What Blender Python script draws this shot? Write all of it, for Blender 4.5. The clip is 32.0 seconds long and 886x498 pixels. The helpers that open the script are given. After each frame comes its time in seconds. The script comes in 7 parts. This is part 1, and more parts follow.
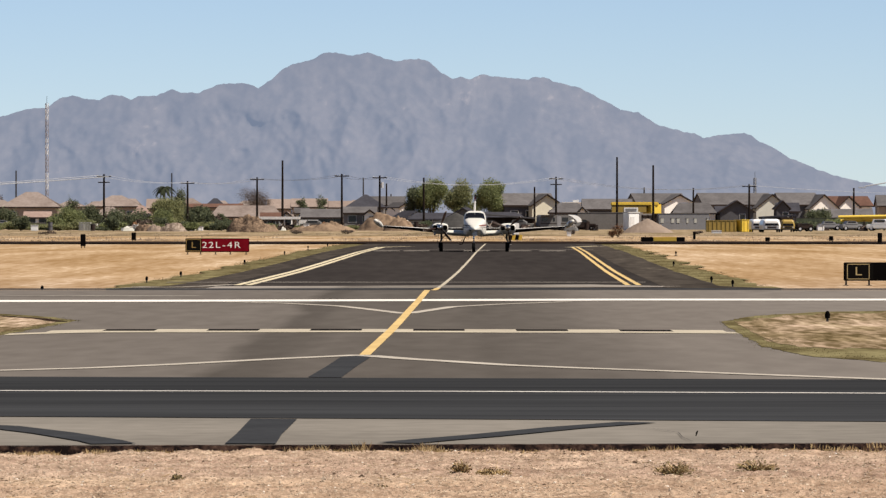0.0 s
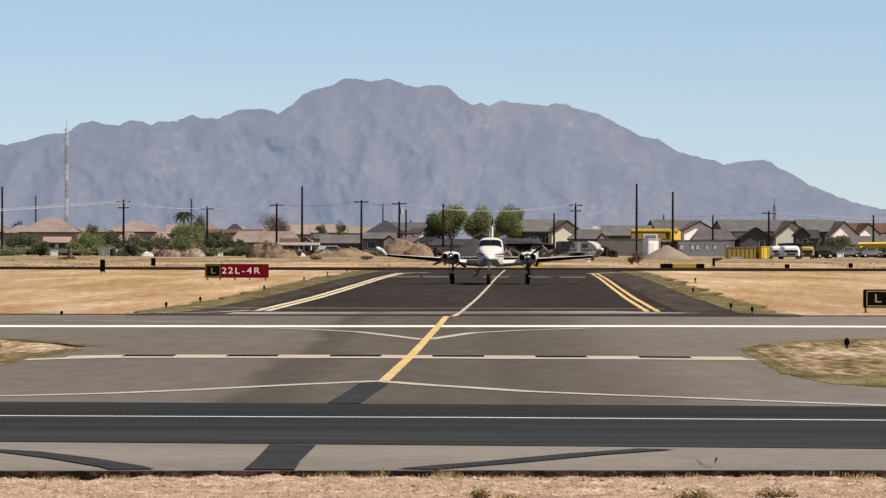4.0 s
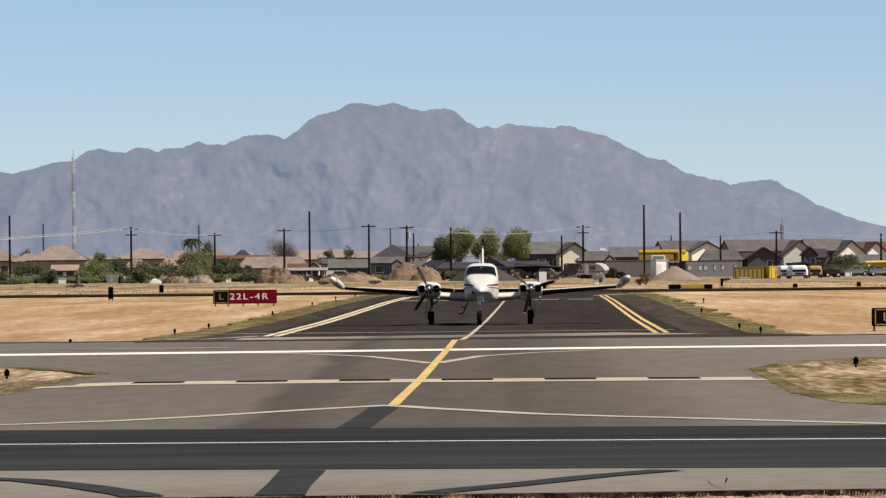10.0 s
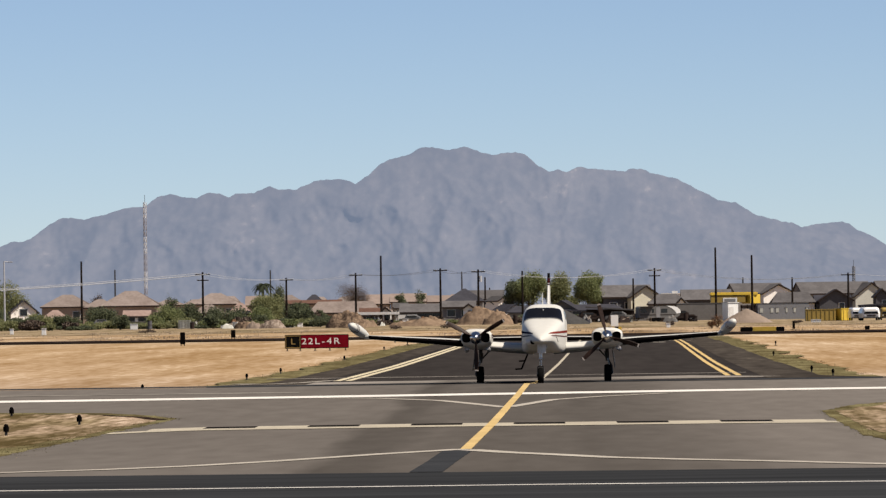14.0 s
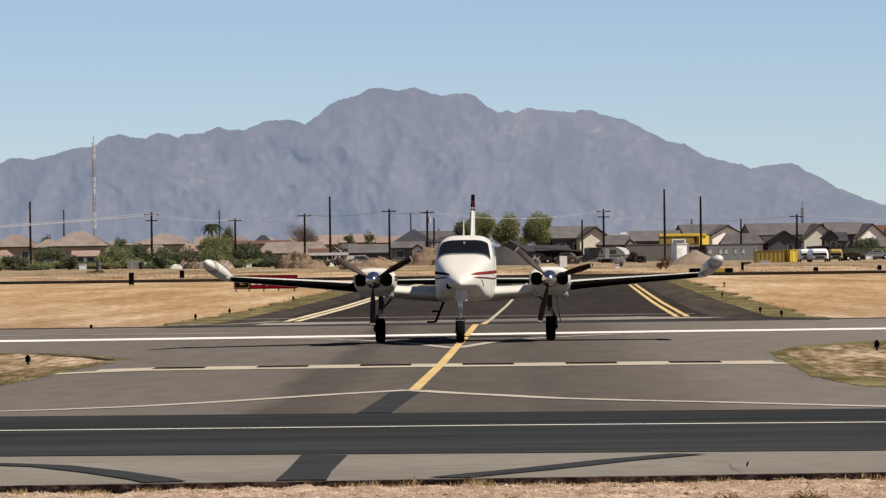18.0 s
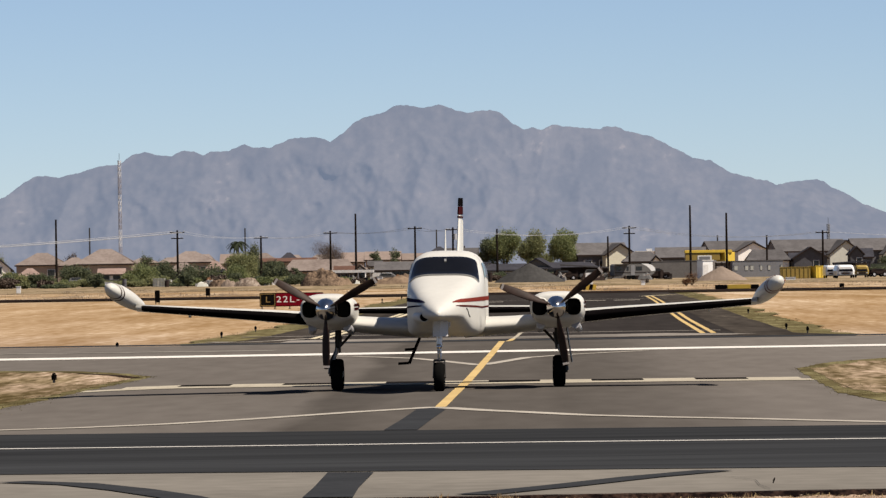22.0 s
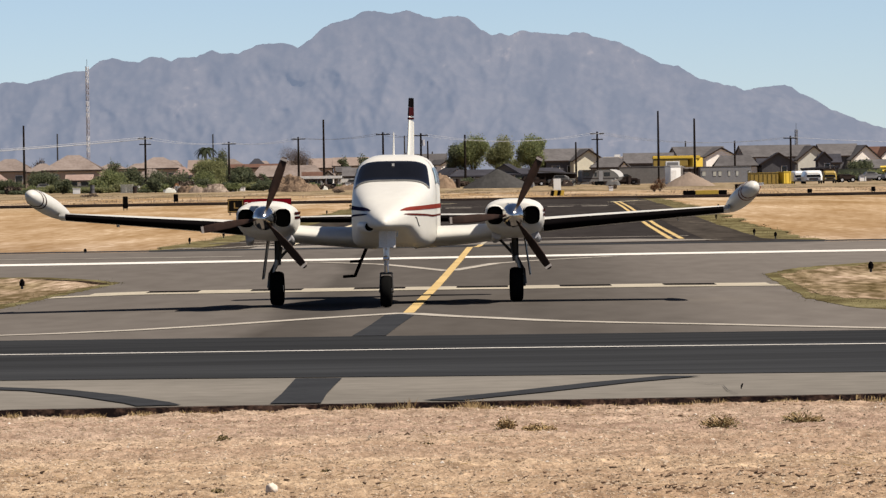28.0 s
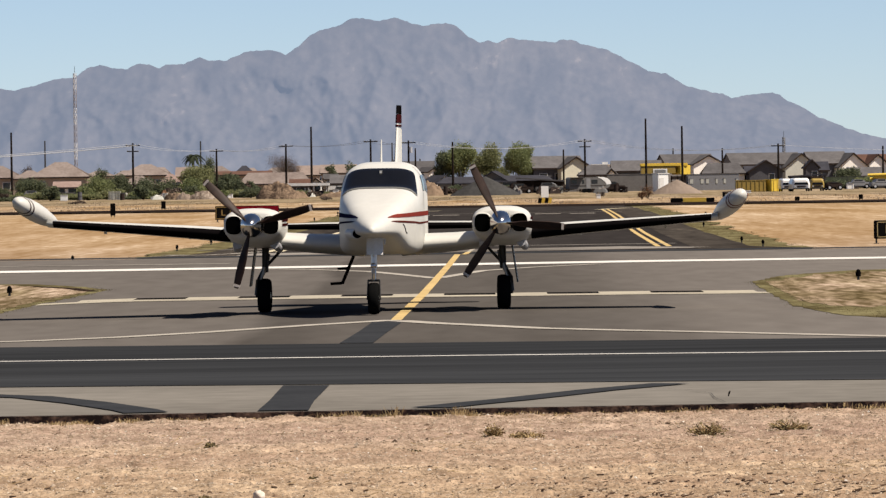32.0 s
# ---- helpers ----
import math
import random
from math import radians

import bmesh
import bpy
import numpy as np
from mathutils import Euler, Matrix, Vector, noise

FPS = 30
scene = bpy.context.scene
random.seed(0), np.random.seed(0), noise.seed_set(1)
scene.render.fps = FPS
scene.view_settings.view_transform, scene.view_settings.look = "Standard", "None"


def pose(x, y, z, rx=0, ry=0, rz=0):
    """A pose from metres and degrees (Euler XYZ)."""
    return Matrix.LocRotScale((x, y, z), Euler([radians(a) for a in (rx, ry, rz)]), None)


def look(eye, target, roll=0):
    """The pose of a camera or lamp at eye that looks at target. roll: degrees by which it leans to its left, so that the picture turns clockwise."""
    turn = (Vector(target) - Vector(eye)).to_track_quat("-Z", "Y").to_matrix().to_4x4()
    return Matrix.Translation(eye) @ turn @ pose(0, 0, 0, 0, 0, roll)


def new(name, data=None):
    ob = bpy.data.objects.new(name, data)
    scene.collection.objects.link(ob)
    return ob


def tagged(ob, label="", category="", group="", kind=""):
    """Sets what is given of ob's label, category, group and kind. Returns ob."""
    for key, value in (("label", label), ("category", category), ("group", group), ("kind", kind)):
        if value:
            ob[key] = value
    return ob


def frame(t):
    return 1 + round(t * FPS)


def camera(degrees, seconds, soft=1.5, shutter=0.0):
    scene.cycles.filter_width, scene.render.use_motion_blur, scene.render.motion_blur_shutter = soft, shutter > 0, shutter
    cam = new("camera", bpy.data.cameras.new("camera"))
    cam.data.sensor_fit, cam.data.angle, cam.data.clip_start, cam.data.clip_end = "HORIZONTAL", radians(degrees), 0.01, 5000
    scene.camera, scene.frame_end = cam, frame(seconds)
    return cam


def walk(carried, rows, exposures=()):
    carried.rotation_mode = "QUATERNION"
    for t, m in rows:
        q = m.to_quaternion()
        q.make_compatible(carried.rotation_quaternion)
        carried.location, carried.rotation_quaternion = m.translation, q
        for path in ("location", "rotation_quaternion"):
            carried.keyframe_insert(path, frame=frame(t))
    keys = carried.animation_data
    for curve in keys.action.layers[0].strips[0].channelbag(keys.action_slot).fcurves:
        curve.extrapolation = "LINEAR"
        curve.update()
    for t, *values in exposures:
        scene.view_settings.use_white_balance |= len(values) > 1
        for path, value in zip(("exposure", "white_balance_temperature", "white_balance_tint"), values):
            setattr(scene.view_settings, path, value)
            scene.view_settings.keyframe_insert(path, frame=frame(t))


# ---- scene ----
# The camera stands on the apron, 2 m above the pavement, and follows the aircraft by hand.
EYE = Vector((0, 0, 2.0))
cam = camera(8.966, 32.0, soft=1.35)

# seconds, bearing to the right of +y, elevation, lean: degrees
PATH = [
    (0.0, 0.0, -0.3323, 0.0), (0.5, -0.1323, -0.2972, 0.009), (1.0, -0.1404, -0.2703, -0.019), (1.5, -0.144, -0.227, -0.005),
    (2.0, -0.1308, -0.1831, -0.006), (2.5, -0.1301, -0.1268, 0.058), (4.5, -0.2011, -0.0667, 0.127), (5.0, -0.1768, -0.161, 0.153),
    (5.5, -0.2255, -0.2745, 0.15), (6.0, -0.3625, -0.3706, 0.172), (6.5, -0.5385, -0.4079, 0.197), (7.0, -0.8923, -0.393, 0.203),
    (7.5, -1.1955, -0.2918, 0.163), (8.0, -1.3364, -0.1567, 0.031), (8.5, -1.2968, 0.0099, -0.121), (9.0, -0.9733, 0.1317, -0.325),
    (9.5, -0.591, 0.1886, -0.53), (10.0, -0.2753, 0.1711, -0.555), (10.5, -0.1894, 0.0685, -0.734), (11.0, -0.4356, 0.0337, -0.753),
    (11.5, -0.725, 0.0982, -0.764), (12.0, -0.9231, 0.2768, -0.862), (12.5, -0.9821, 0.4675, -0.83), (13.0, -1.0305, 0.6202, -0.86),
    (13.5, -1.0257, 0.6799, -0.854), (14.0, -0.994, 0.6249, -0.838), (14.5, -0.9442, 0.4898, -0.814), (15.0, -0.9041, 0.2982, -0.795),
    (15.5, -0.8205, 0.1205, -0.772), (17.5, -0.5571, -0.0482, -0.689), (18.0, -0.4848, 0.0177, -0.732), (18.5, -0.4198, 0.1501, -0.909),
    (19.0, -0.3453, 0.2897, -1.049), (19.5, -0.2634, 0.418, -1.148), (20.0, -0.2854, 0.4682, -1.123), (20.5, -0.34, 0.4302, -1.076),
    (21.0, -0.4884, 0.3478, -0.989), (21.5, -0.647, 0.2635, -0.97), (22.0, -0.7438, 0.1943, -0.878), (22.5, -0.7574, 0.1037, -0.851),
    (23.0, -0.724, -0.0217, -0.721), (23.5, -0.6673, -0.1413, -0.681), (24.0, -0.6436, -0.2314, -0.653), (24.5, -0.6445, -0.2862, -0.693),
    (25.0, -0.6494, -0.3077, -0.725), (25.5, -0.6539, -0.3231, -0.812), (27.5, -0.4877, -0.6602, -1.027), (28.0, -0.4345, -0.7648, -0.914),
    (28.5, -0.4205, -0.78, -0.905), (29.0, -0.3911, -0.7494, -0.846), (29.5, -0.3724, -0.7186, -0.804), (30.0, -0.3429, -0.7116, -0.838),
    (30.5, -0.3157, -0.7236, -0.825), (31.0, -0.306, -0.7383, -0.868), (31.5, -0.3169, -0.715, -0.915), (32.0, -0.3069, -0.6928, -0.854),
]

def aim(bearing, rise, lean):
    b, e = radians(bearing), radians(rise)
    way = Vector((math.sin(b) * math.cos(e), math.cos(b) * math.cos(e), math.sin(e)))
    return look(EYE, EYE + way * 100, lean)


walk(cam, [(t, aim(b, e, r)) for t, b, e, r in PATH], exposures=[(0.0, 0.96), (2.0, 0.96), (5.0, 0.91), (9.0, 0.88), (10.0, 0.87), (11.0, 0.92), (12.0, 0.87), (13.0, 0.82), (15.0, 0.82), (18.0, 0.82), (20.0, 0.82), (25.0, 0.84), (28.0, 0.90), (32.0, 0.90)])

# ---- light ----
SUN = Vector((0.66, -0.30, 1.0)).normalized()          # towards the sun
world = bpy.data.worlds.new("sky")
scene.world = world
world.use_nodes = True
wn = world.node_tree
sky = wn.nodes.new("ShaderNodeTexSky")
sky.sky_type, sky.sun_disc = "NISHITA", False
sky.sun_elevation, sky.sun_rotation = math.asin(SUN.z), math.atan2(SUN.x, SUN.y)
sky.altitude, sky.air_density, sky.dust_density, sky.ozone_density = 380, 0.55, 0.1, 2.0
tint = wn.nodes.new("ShaderNodeMix")                    # a clear, dry sky, bluer than the model's
tint.data_type, tint.blend_type = "RGBA", "MULTIPLY"
tint.inputs[0].default_value = 1.0
tint.inputs[7].default_value = (1.10, 1.08, 1.12, 1)
wn.links.new(sky.outputs[0], tint.inputs[6])
wn.links.new(tint.outputs[2], wn.nodes["Background"].inputs[0])
wn.nodes["Background"].inputs[1].default_value = 0.05
sun = new("sun", bpy.data.lights.new("sun", "SUN"))
sun.data.energy, sun.data.angle, sun.data.color = 5.0, radians(0.53), (1.0, 0.89, 0.76)
sun.matrix_world = look((40, 40, 60), Vector((40, 40, 60)) - SUN)

# ---- materials ----
ALBEDO = 0.56                                          # one factor on all colours below


def mat(name, colour, rough=0.6, metal=0.0, dark=None, scale=4.0, fine=60.0, bump=0.0, coat=0.0, spots=None, vary=0.0, stretch=None, span=(0.36, 0.66)):
    """A surface: colour broken up at two scales, with relief; vary shifts the brightness from piece to piece."""
    m = bpy.data.materials.new(name)
    m.use_nodes = True
    nt = m.node_tree
    n, link = nt.nodes, nt.links.new
    b = n["Principled BSDF"]
    b.inputs["Roughness"].default_value, b.inputs["Metallic"].default_value = rough, metal
    b.inputs["Coat Weight"].default_value = coat
    if rough >= 0.75:
        b.inputs["Specular IOR Level"].default_value = 0.0      # dry, dusty or matt: no sheen
    dark = dark or tuple(c * 0.72 for c in colour)
    colour, dark, spots = [tuple(c * ALBEDO for c in k) if k else k for k in (colour, dark, spots)]
    co = n.new("ShaderNodeTexCoord")
    src = co.outputs["Object"]
    if stretch:
        mp = n.new("ShaderNodeMapping")
        mp.inputs["Scale"].default_value = stretch
        link(src, mp.inputs["Vector"])
        src = mp.outputs[0]
    big, small = n.new("ShaderNodeTexNoise"), n.new("ShaderNodeTexNoise")
    for tex, sc, det in ((big, scale, 6), (small, fine, 3)):
        tex.inputs["Scale"].default_value, tex.inputs["Detail"].default_value = sc, det
        link(src, tex.inputs["Vector"])
    ramp = n.new("ShaderNodeValToRGB")
    ramp.color_ramp.elements[0].position, ramp.color_ramp.elements[1].position = span
    ramp.color_ramp.elements[0].color, ramp.color_ramp.elements[1].color = (*dark, 1), (*colour, 1)
    if spots:
        e = ramp.color_ramp.elements.new(span[1] + 0.08)
        e.color = (*spots, 1)
    mixer = n.new("ShaderNodeMix")
    mixer.inputs[0].default_value = 0.45
    link(big.outputs[0], mixer.inputs[2]), link(small.outputs[0], mixer.inputs[3])
    link(mixer.outputs[0], ramp.inputs[0])
    out = ramp.outputs[0]
    if vary:
        info, hsv, mr = n.new("ShaderNodeObjectInfo"), n.new("ShaderNodeHueSaturation"), n.new("ShaderNodeMapRange")
        mr.inputs[3].default_value, mr.inputs[4].default_value = 1 - vary, 1 + vary
        link(info.outputs["Random"], mr.inputs[0]), link(mr.outputs[0], hsv.inputs["Value"]), link(out, hsv.inputs["Color"])
        out = hsv.outputs[0]
    link(out, b.inputs["Base Color"])
    if bump:
        bp = n.new("ShaderNodeBump")
        bp.inputs["Strength"].default_value, bp.inputs["Distance"].default_value = bump, 0.02
        link(small.outputs[0], bp.inputs["Height"]), link(bp.outputs[0], b.inputs["Normal"])
    return m


M = {
    "paint": mat("cream_white_paint", (0.785, 0.778, 0.725), 0.42, dark=(0.725, 0.717, 0.668), scale=1.5, fine=9),
    "silver": mat("silvery_oleo_metal", (1.2, 1.17, 1.12), 0.38, 0.6),
    "safety": mat("yellow_barricade_paint", (0.80, 0.52, 0.05), 0.6),
    "scrub": mat("scrubby_brown_ground", (0.40, 0.31, 0.205), 0.95, dark=(0.20, 0.155, 0.09), scale=0.16, fine=1.1, stretch=(1, 0.08, 1), spots=(0.50, 0.40, 0.28), span=(0.40, 0.58)),
    "pale_rock": mat("whitish_rock", (0.92, 0.84, 0.74), 0.85, dark=(0.72, 0.63, 0.53), scale=14, fine=60),
    "tip": mat("scuffed_blade_tip", (0.62, 0.55, 0.50), 0.7),
    # whiter than the airframe: bounced light put into the gear door's colour
    "bounce_white": mat("bounce_lit_white_paint", (1.0, 0.98, 0.94), 0.5),
    "sill": mat("grey_glareshield", (0.22, 0.22, 0.21), 0.8),
    "boot": mat("black_deice_rubber", (0.007, 0.006, 0.0065), 0.78),
    "maroon": mat("maroon_paint", (0.27, 0.050, 0.040), 0.78),
    "deepred": mat("deep_red_brown_paint", (0.13, 0.030, 0.026), 0.78),
    "shade_stripe": mat("shade_blue_stripe_paint", (0.03, 0.03, 0.07), 0.78),
    "chrome": mat("polished_spinner", (1.25, 1.18, 1.08), 0.16, 1.0, dark=(0.9, 0.85, 0.78)),
    "blade": mat("dark_grey_propeller", (0.052, 0.027, 0.019), 0.55, dark=(0.022, 0.012, 0.009), scale=3, fine=14),
    "tyre": mat("black_tyre_rubber", (0.011, 0.011, 0.011), 0.8, bump=0.2),
    "steel": mat("bare_steel", (0.45, 0.45, 0.46), 0.35, 0.8),
    "darkmetal": mat("dark_gear_metal", (0.07, 0.065, 0.06), 0.5, 0.5),
    "hole": mat("black_inlet", (0.003, 0.003, 0.003), 0.8),
    "glass": mat("tinted_windshield", (0.010, 0.010, 0.011), 0.08),
    "asphalt": mat("weathered_grey_asphalt", (0.160, 0.148, 0.137), 0.9, dark=(0.115, 0.106, 0.098), scale=0.06, fine=3.0, stretch=(1, 0.22, 1)),
    "asphalt_dark": mat("dark_sealed_asphalt", (0.0525, 0.0560, 0.0615), 0.85, dark=(0.0295, 0.0315, 0.035), scale=0.9, fine=5.0, stretch=(0.04, 0.6, 1), span=(0.38, 0.62)),
    "asphalt_far": mat("dark_taxiway_asphalt", (0.056, 0.0505, 0.0485), 0.9, dark=(0.036, 0.0325, 0.032), scale=0.12, fine=1.6, stretch=(1, 0.06, 1)),
    "shoulder": mat("dusty_asphalt_shoulder", (0.085, 0.074, 0.064), 0.9, dark=(0.046, 0.040, 0.036), scale=0.25, fine=2.0, stretch=(1, 0.08, 1), spots=(0.14, 0.12, 0.098), span=(0.40, 0.60)),
    "runway": mat("dark_runway_asphalt", (0.034, 0.025, 0.022), 0.9, dark=(0.022, 0.016, 0.014), scale=0.1, fine=1, stretch=(1, 0.1, 1)),
    "apron": mat("pale_grey_asphalt", (0.272, 0.253, 0.226), 0.9, dark=(0.190, 0.177, 0.158), scale=0.35, fine=5, stretch=(0.5, 0.5, 1)),
    "concrete": mat("pale_concrete", (0.36, 0.335, 0.30), 0.9, dark=(0.19, 0.175, 0.16), scale=0.35, fine=2, stretch=(0.6, 0.2, 1)),
    "white_line": mat("white_road_paint", (0.95, 0.92, 0.87), 0.76, dark=(0.80, 0.77, 0.72), scale=0.5, fine=6),
    "lane_line": mat("dulled_white_road_paint", (0.80, 0.78, 0.74), 0.8, dark=(0.62, 0.60, 0.57), scale=0.7, fine=6),
    "cream_line": mat("worn_cream_road_paint", (0.58, 0.53, 0.42), 0.8, dark=(0.42, 0.38, 0.31), scale=0.5, fine=4),
    "yellow_line": mat("yellow_road_paint", (0.76, 0.56, 0.26), 0.8, dark=(0.56, 0.41, 0.19), scale=0.5, fine=4),
    "black_line": mat("black_road_paint", (0.02, 0.018, 0.018), 0.8),
    "edge": mat("broken_dark_asphalt", (0.085, 0.052, 0.040), 0.9, dark=(0.014, 0.010, 0.010), scale=5, fine=22, span=(0.46, 0.60), spots=(0.22, 0.165, 0.12)),
    "patch": mat("blacked_out_marking", (0.056, 0.060, 0.067), 0.85, dark=(0.040, 0.043, 0.049), scale=1, fine=8),
    "dirt": mat("tan_desert_dirt", (0.525, 0.408, 0.275), 0.95, dark=(0.36, 0.248, 0.137), scale=0.42, fine=3.2, stretch=(1, 0.075, 1), spots=(0.66, 0.55, 0.41), span=(0.38, 0.57)),
    "gravel": mat("pinkish_gravelly_dirt", (0.565, 0.45, 0.352), 0.95, dark=(0.315, 0.238, 0.18), scale=7.0, fine=34, bump=0.9, stretch=(1, 0.35, 1), spots=(0.68, 0.545, 0.42), span=(0.39, 0.58)),
    "butter_line": mat("worn_pale_yellow_road_paint", (0.80, 0.72, 0.52), 0.8, dark=(0.58, 0.51, 0.36), scale=0.5, fine=4),
    "faded_line": mat("faded_white_road_paint", (0.56, 0.52, 0.46), 0.8, dark=(0.42, 0.39, 0.34), scale=0.5, fine=4),
    "darkred": mat("dark_maroon_paint", (0.05, 0.011, 0.013), 0.78),
    "sign_dim": mat("dim_yellow_sign_lettering", (0.46, 0.31, 0.12), 0.78),
    "island": mat("mottled_island_dirt", (0.44, 0.335, 0.245), 0.95, dark=(0.15, 0.112, 0.062), scale=0.9, fine=6.0, stretch=(1, 0.10, 1), spots=(0.66, 0.53, 0.41), span=(0.43, 0.56)),
    "olive": mat("olive_verge_weeds", (0.222, 0.203, 0.106), 0.95, dark=(0.112, 0.098, 0.048), scale=0.9, fine=6, stretch=(1, 0.25, 1), span=(0.40, 0.60)),
    "black": mat("black_enclosure", (0.008, 0.007, 0.007), 0.78),
    "sign_red": mat("red_sign_face", (0.26, 0.010, 0.022), 0.78),
    "sign_black": mat("black_sign_face", (0.012, 0.011, 0.010), 0.76),
    "sign_yellow": mat("yellow_sign_lettering", (0.62, 0.48, 0.22), 0.5),
    "sign_white": mat("white_sign_lettering", (1.25, 1.22, 1.18), 0.78),
    "wood": mat("weathered_pole_wood", (0.034, 0.027, 0.023), 0.9, dark=(0.018, 0.014, 0.012), scale=1, fine=8),
    "wire": mat("overhead_wire", (0.55, 0.57, 0.61), 0.6),
    "bark": mat("grey_brown_bark", (0.12, 0.09, 0.065), 0.9),
    "leaf_dark": mat("dark_green_foliage", (0.07, 0.09, 0.04), 0.7, dark=(0.025, 0.036, 0.015), scale=0.8, fine=3),
    "pale_metal": mat("pale_galvanised_metal", (0.70, 0.71, 0.75), 0.6, 0.2),
}

def route_asphalt(base_mat=None):
    """Weathered asphalt, darkened by tyres and drips along the way that aircraft take across it."""
    m = base_mat or mat("tyre_darkened_asphalt", (0.194, 0.177, 0.160), 0.9, dark=(0.146, 0.132, 0.119), scale=0.09, fine=2.0, stretch=(1, 0.18, 1))
    nt = m.node_tree
    n, link = nt.nodes, nt.links.new
    b = n["Principled BSDF"]
    base = b.inputs["Base Color"].links[0].from_socket
    co, sp, nz = n.new("ShaderNodeTexCoord"), n.new("ShaderNodeSeparateXYZ"), n.new("ShaderNodeTexNoise")
    link(co.outputs["Object"], sp.inputs[0])
    mp = n.new("ShaderNodeMapping")
    mp.inputs["Scale"].default_value = (0.7, 0.07, 1)
    link(co.outputs["Object"], mp.inputs["Vector"])
    link(mp.outputs[0], nz.inputs["Vector"])
    nz.inputs["Scale"].default_value, nz.inputs["Detail"].default_value = 1.0, 5
    off = n.new("ShaderNodeMath")
    off.operation, off.inputs[1].default_value, off.inputs[2].default_value = "MULTIPLY_ADD", 0.0, 8.0
    link(sp.outputs["Y"], off.inputs[0])
    add = n.new("ShaderNodeMath")
    link(sp.outputs["X"], add.inputs[0]), link(off.outputs[0], add.inputs[1])
    wob = n.new("ShaderNodeMath")
    wob.operation, wob.inputs[1].default_value = "MULTIPLY_ADD", 1.4
    link(nz.outputs[0], wob.inputs[0]), link(add.outputs[0], wob.inputs[2])
    mr = n.new("ShaderNodeMapRange")
    mr.inputs[1].default_value, mr.inputs[2].default_value = 0.7, 16.7
    link(wob.outputs[0], mr.inputs[0])
    ramp = n.new("ShaderNodeValToRGB")
    e = ramp.color_ramp.elements
    e[0].position, e[0].color = 0.0, (1.0, 1.0, 1.01, 1)
    e[1].position, e[1].color = 1.0, (1.22, 1.22, 1.23, 1)
    for p, v in ((0.25, 0.97), (0.295, 0.90), (0.32, 0.58), (0.35, 0.60), (0.385, 0.74), (0.47, 0.64), (0.51, 0.68), (0.55, 0.60), (0.61, 0.69), (0.67, 0.84), (0.74, 1.10)):
        k = e.new(p)
        k.color = (v, v, v * 1.01, 1)
    link(mr.outputs[0], ramp.inputs[0])
    mul = n.new("ShaderNodeMix")
    mul.data_type, mul.blend_type = "RGBA", "MULTIPLY"
    mul.inputs[0].default_value = 1.0
    link(base, mul.inputs[6]), link(ramp.outputs[0], mul.inputs[7])
    link(mul.outputs[2], b.inputs["Base Color"])
    return m


M["asphalt"] = route_asphalt()
M["joint"] = route_asphalt(mat("tyre_darkened_concrete", (0.36, 0.33, 0.295), 0.9, dark=(0.21, 0.192, 0.172), scale=0.35, fine=2, stretch=(0.6, 0.2, 1)))


def patchy(m, scale, stretch, low, high):
    """Broad patches of another shade laid over a surface."""
    nt = m.node_tree
    n, link = nt.nodes, nt.links.new
    b = n["Principled BSDF"]
    base = b.inputs["Base Color"].links[0].from_socket
    co, mp, nz, ramp, mul = [n.new("ShaderNode" + k) for k in ("TexCoord", "Mapping", "TexNoise", "ValToRGB", "Mix")]
    mp.inputs["Scale"].default_value = stretch
    nz.inputs["Scale"].default_value, nz.inputs["Detail"].default_value = scale, 4
    link(co.outputs["Object"], mp.inputs["Vector"]), link(mp.outputs[0], nz.inputs["Vector"]), link(nz.outputs[0], ramp.inputs[0])
    ramp.color_ramp.elements[0].position, ramp.color_ramp.elements[1].position = 0.40, 0.60
    ramp.color_ramp.elements[0].color, ramp.color_ramp.elements[1].color = (*low, 1), (*high, 1)
    mul.data_type, mul.blend_type = "RGBA", "MULTIPLY"
    mul.inputs[0].default_value = 1.0
    link(base, mul.inputs[6]), link(ramp.outputs[0], mul.inputs[7]), link(mul.outputs[2], b.inputs["Base Color"])


def toned(m, y0, y1, stops):
    """Tone that changes along y, its bands wavering: stops of share of the way across and colour."""
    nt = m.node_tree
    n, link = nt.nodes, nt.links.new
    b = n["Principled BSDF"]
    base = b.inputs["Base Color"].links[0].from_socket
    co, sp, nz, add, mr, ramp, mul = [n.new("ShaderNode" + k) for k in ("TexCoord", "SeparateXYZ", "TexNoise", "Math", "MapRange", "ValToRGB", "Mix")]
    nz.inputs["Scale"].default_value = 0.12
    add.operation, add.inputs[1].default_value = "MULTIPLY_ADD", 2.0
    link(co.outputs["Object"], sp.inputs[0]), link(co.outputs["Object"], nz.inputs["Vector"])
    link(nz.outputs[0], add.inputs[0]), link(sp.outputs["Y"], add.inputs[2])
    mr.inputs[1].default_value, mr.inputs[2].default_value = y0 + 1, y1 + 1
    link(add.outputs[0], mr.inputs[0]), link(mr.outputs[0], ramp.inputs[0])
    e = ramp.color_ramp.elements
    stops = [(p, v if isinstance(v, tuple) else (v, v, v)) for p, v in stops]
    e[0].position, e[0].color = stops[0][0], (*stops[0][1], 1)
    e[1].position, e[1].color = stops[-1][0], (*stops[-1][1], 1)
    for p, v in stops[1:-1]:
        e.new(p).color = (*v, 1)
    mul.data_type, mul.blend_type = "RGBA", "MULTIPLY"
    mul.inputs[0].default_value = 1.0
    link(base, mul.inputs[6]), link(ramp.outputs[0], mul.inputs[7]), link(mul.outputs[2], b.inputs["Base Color"])


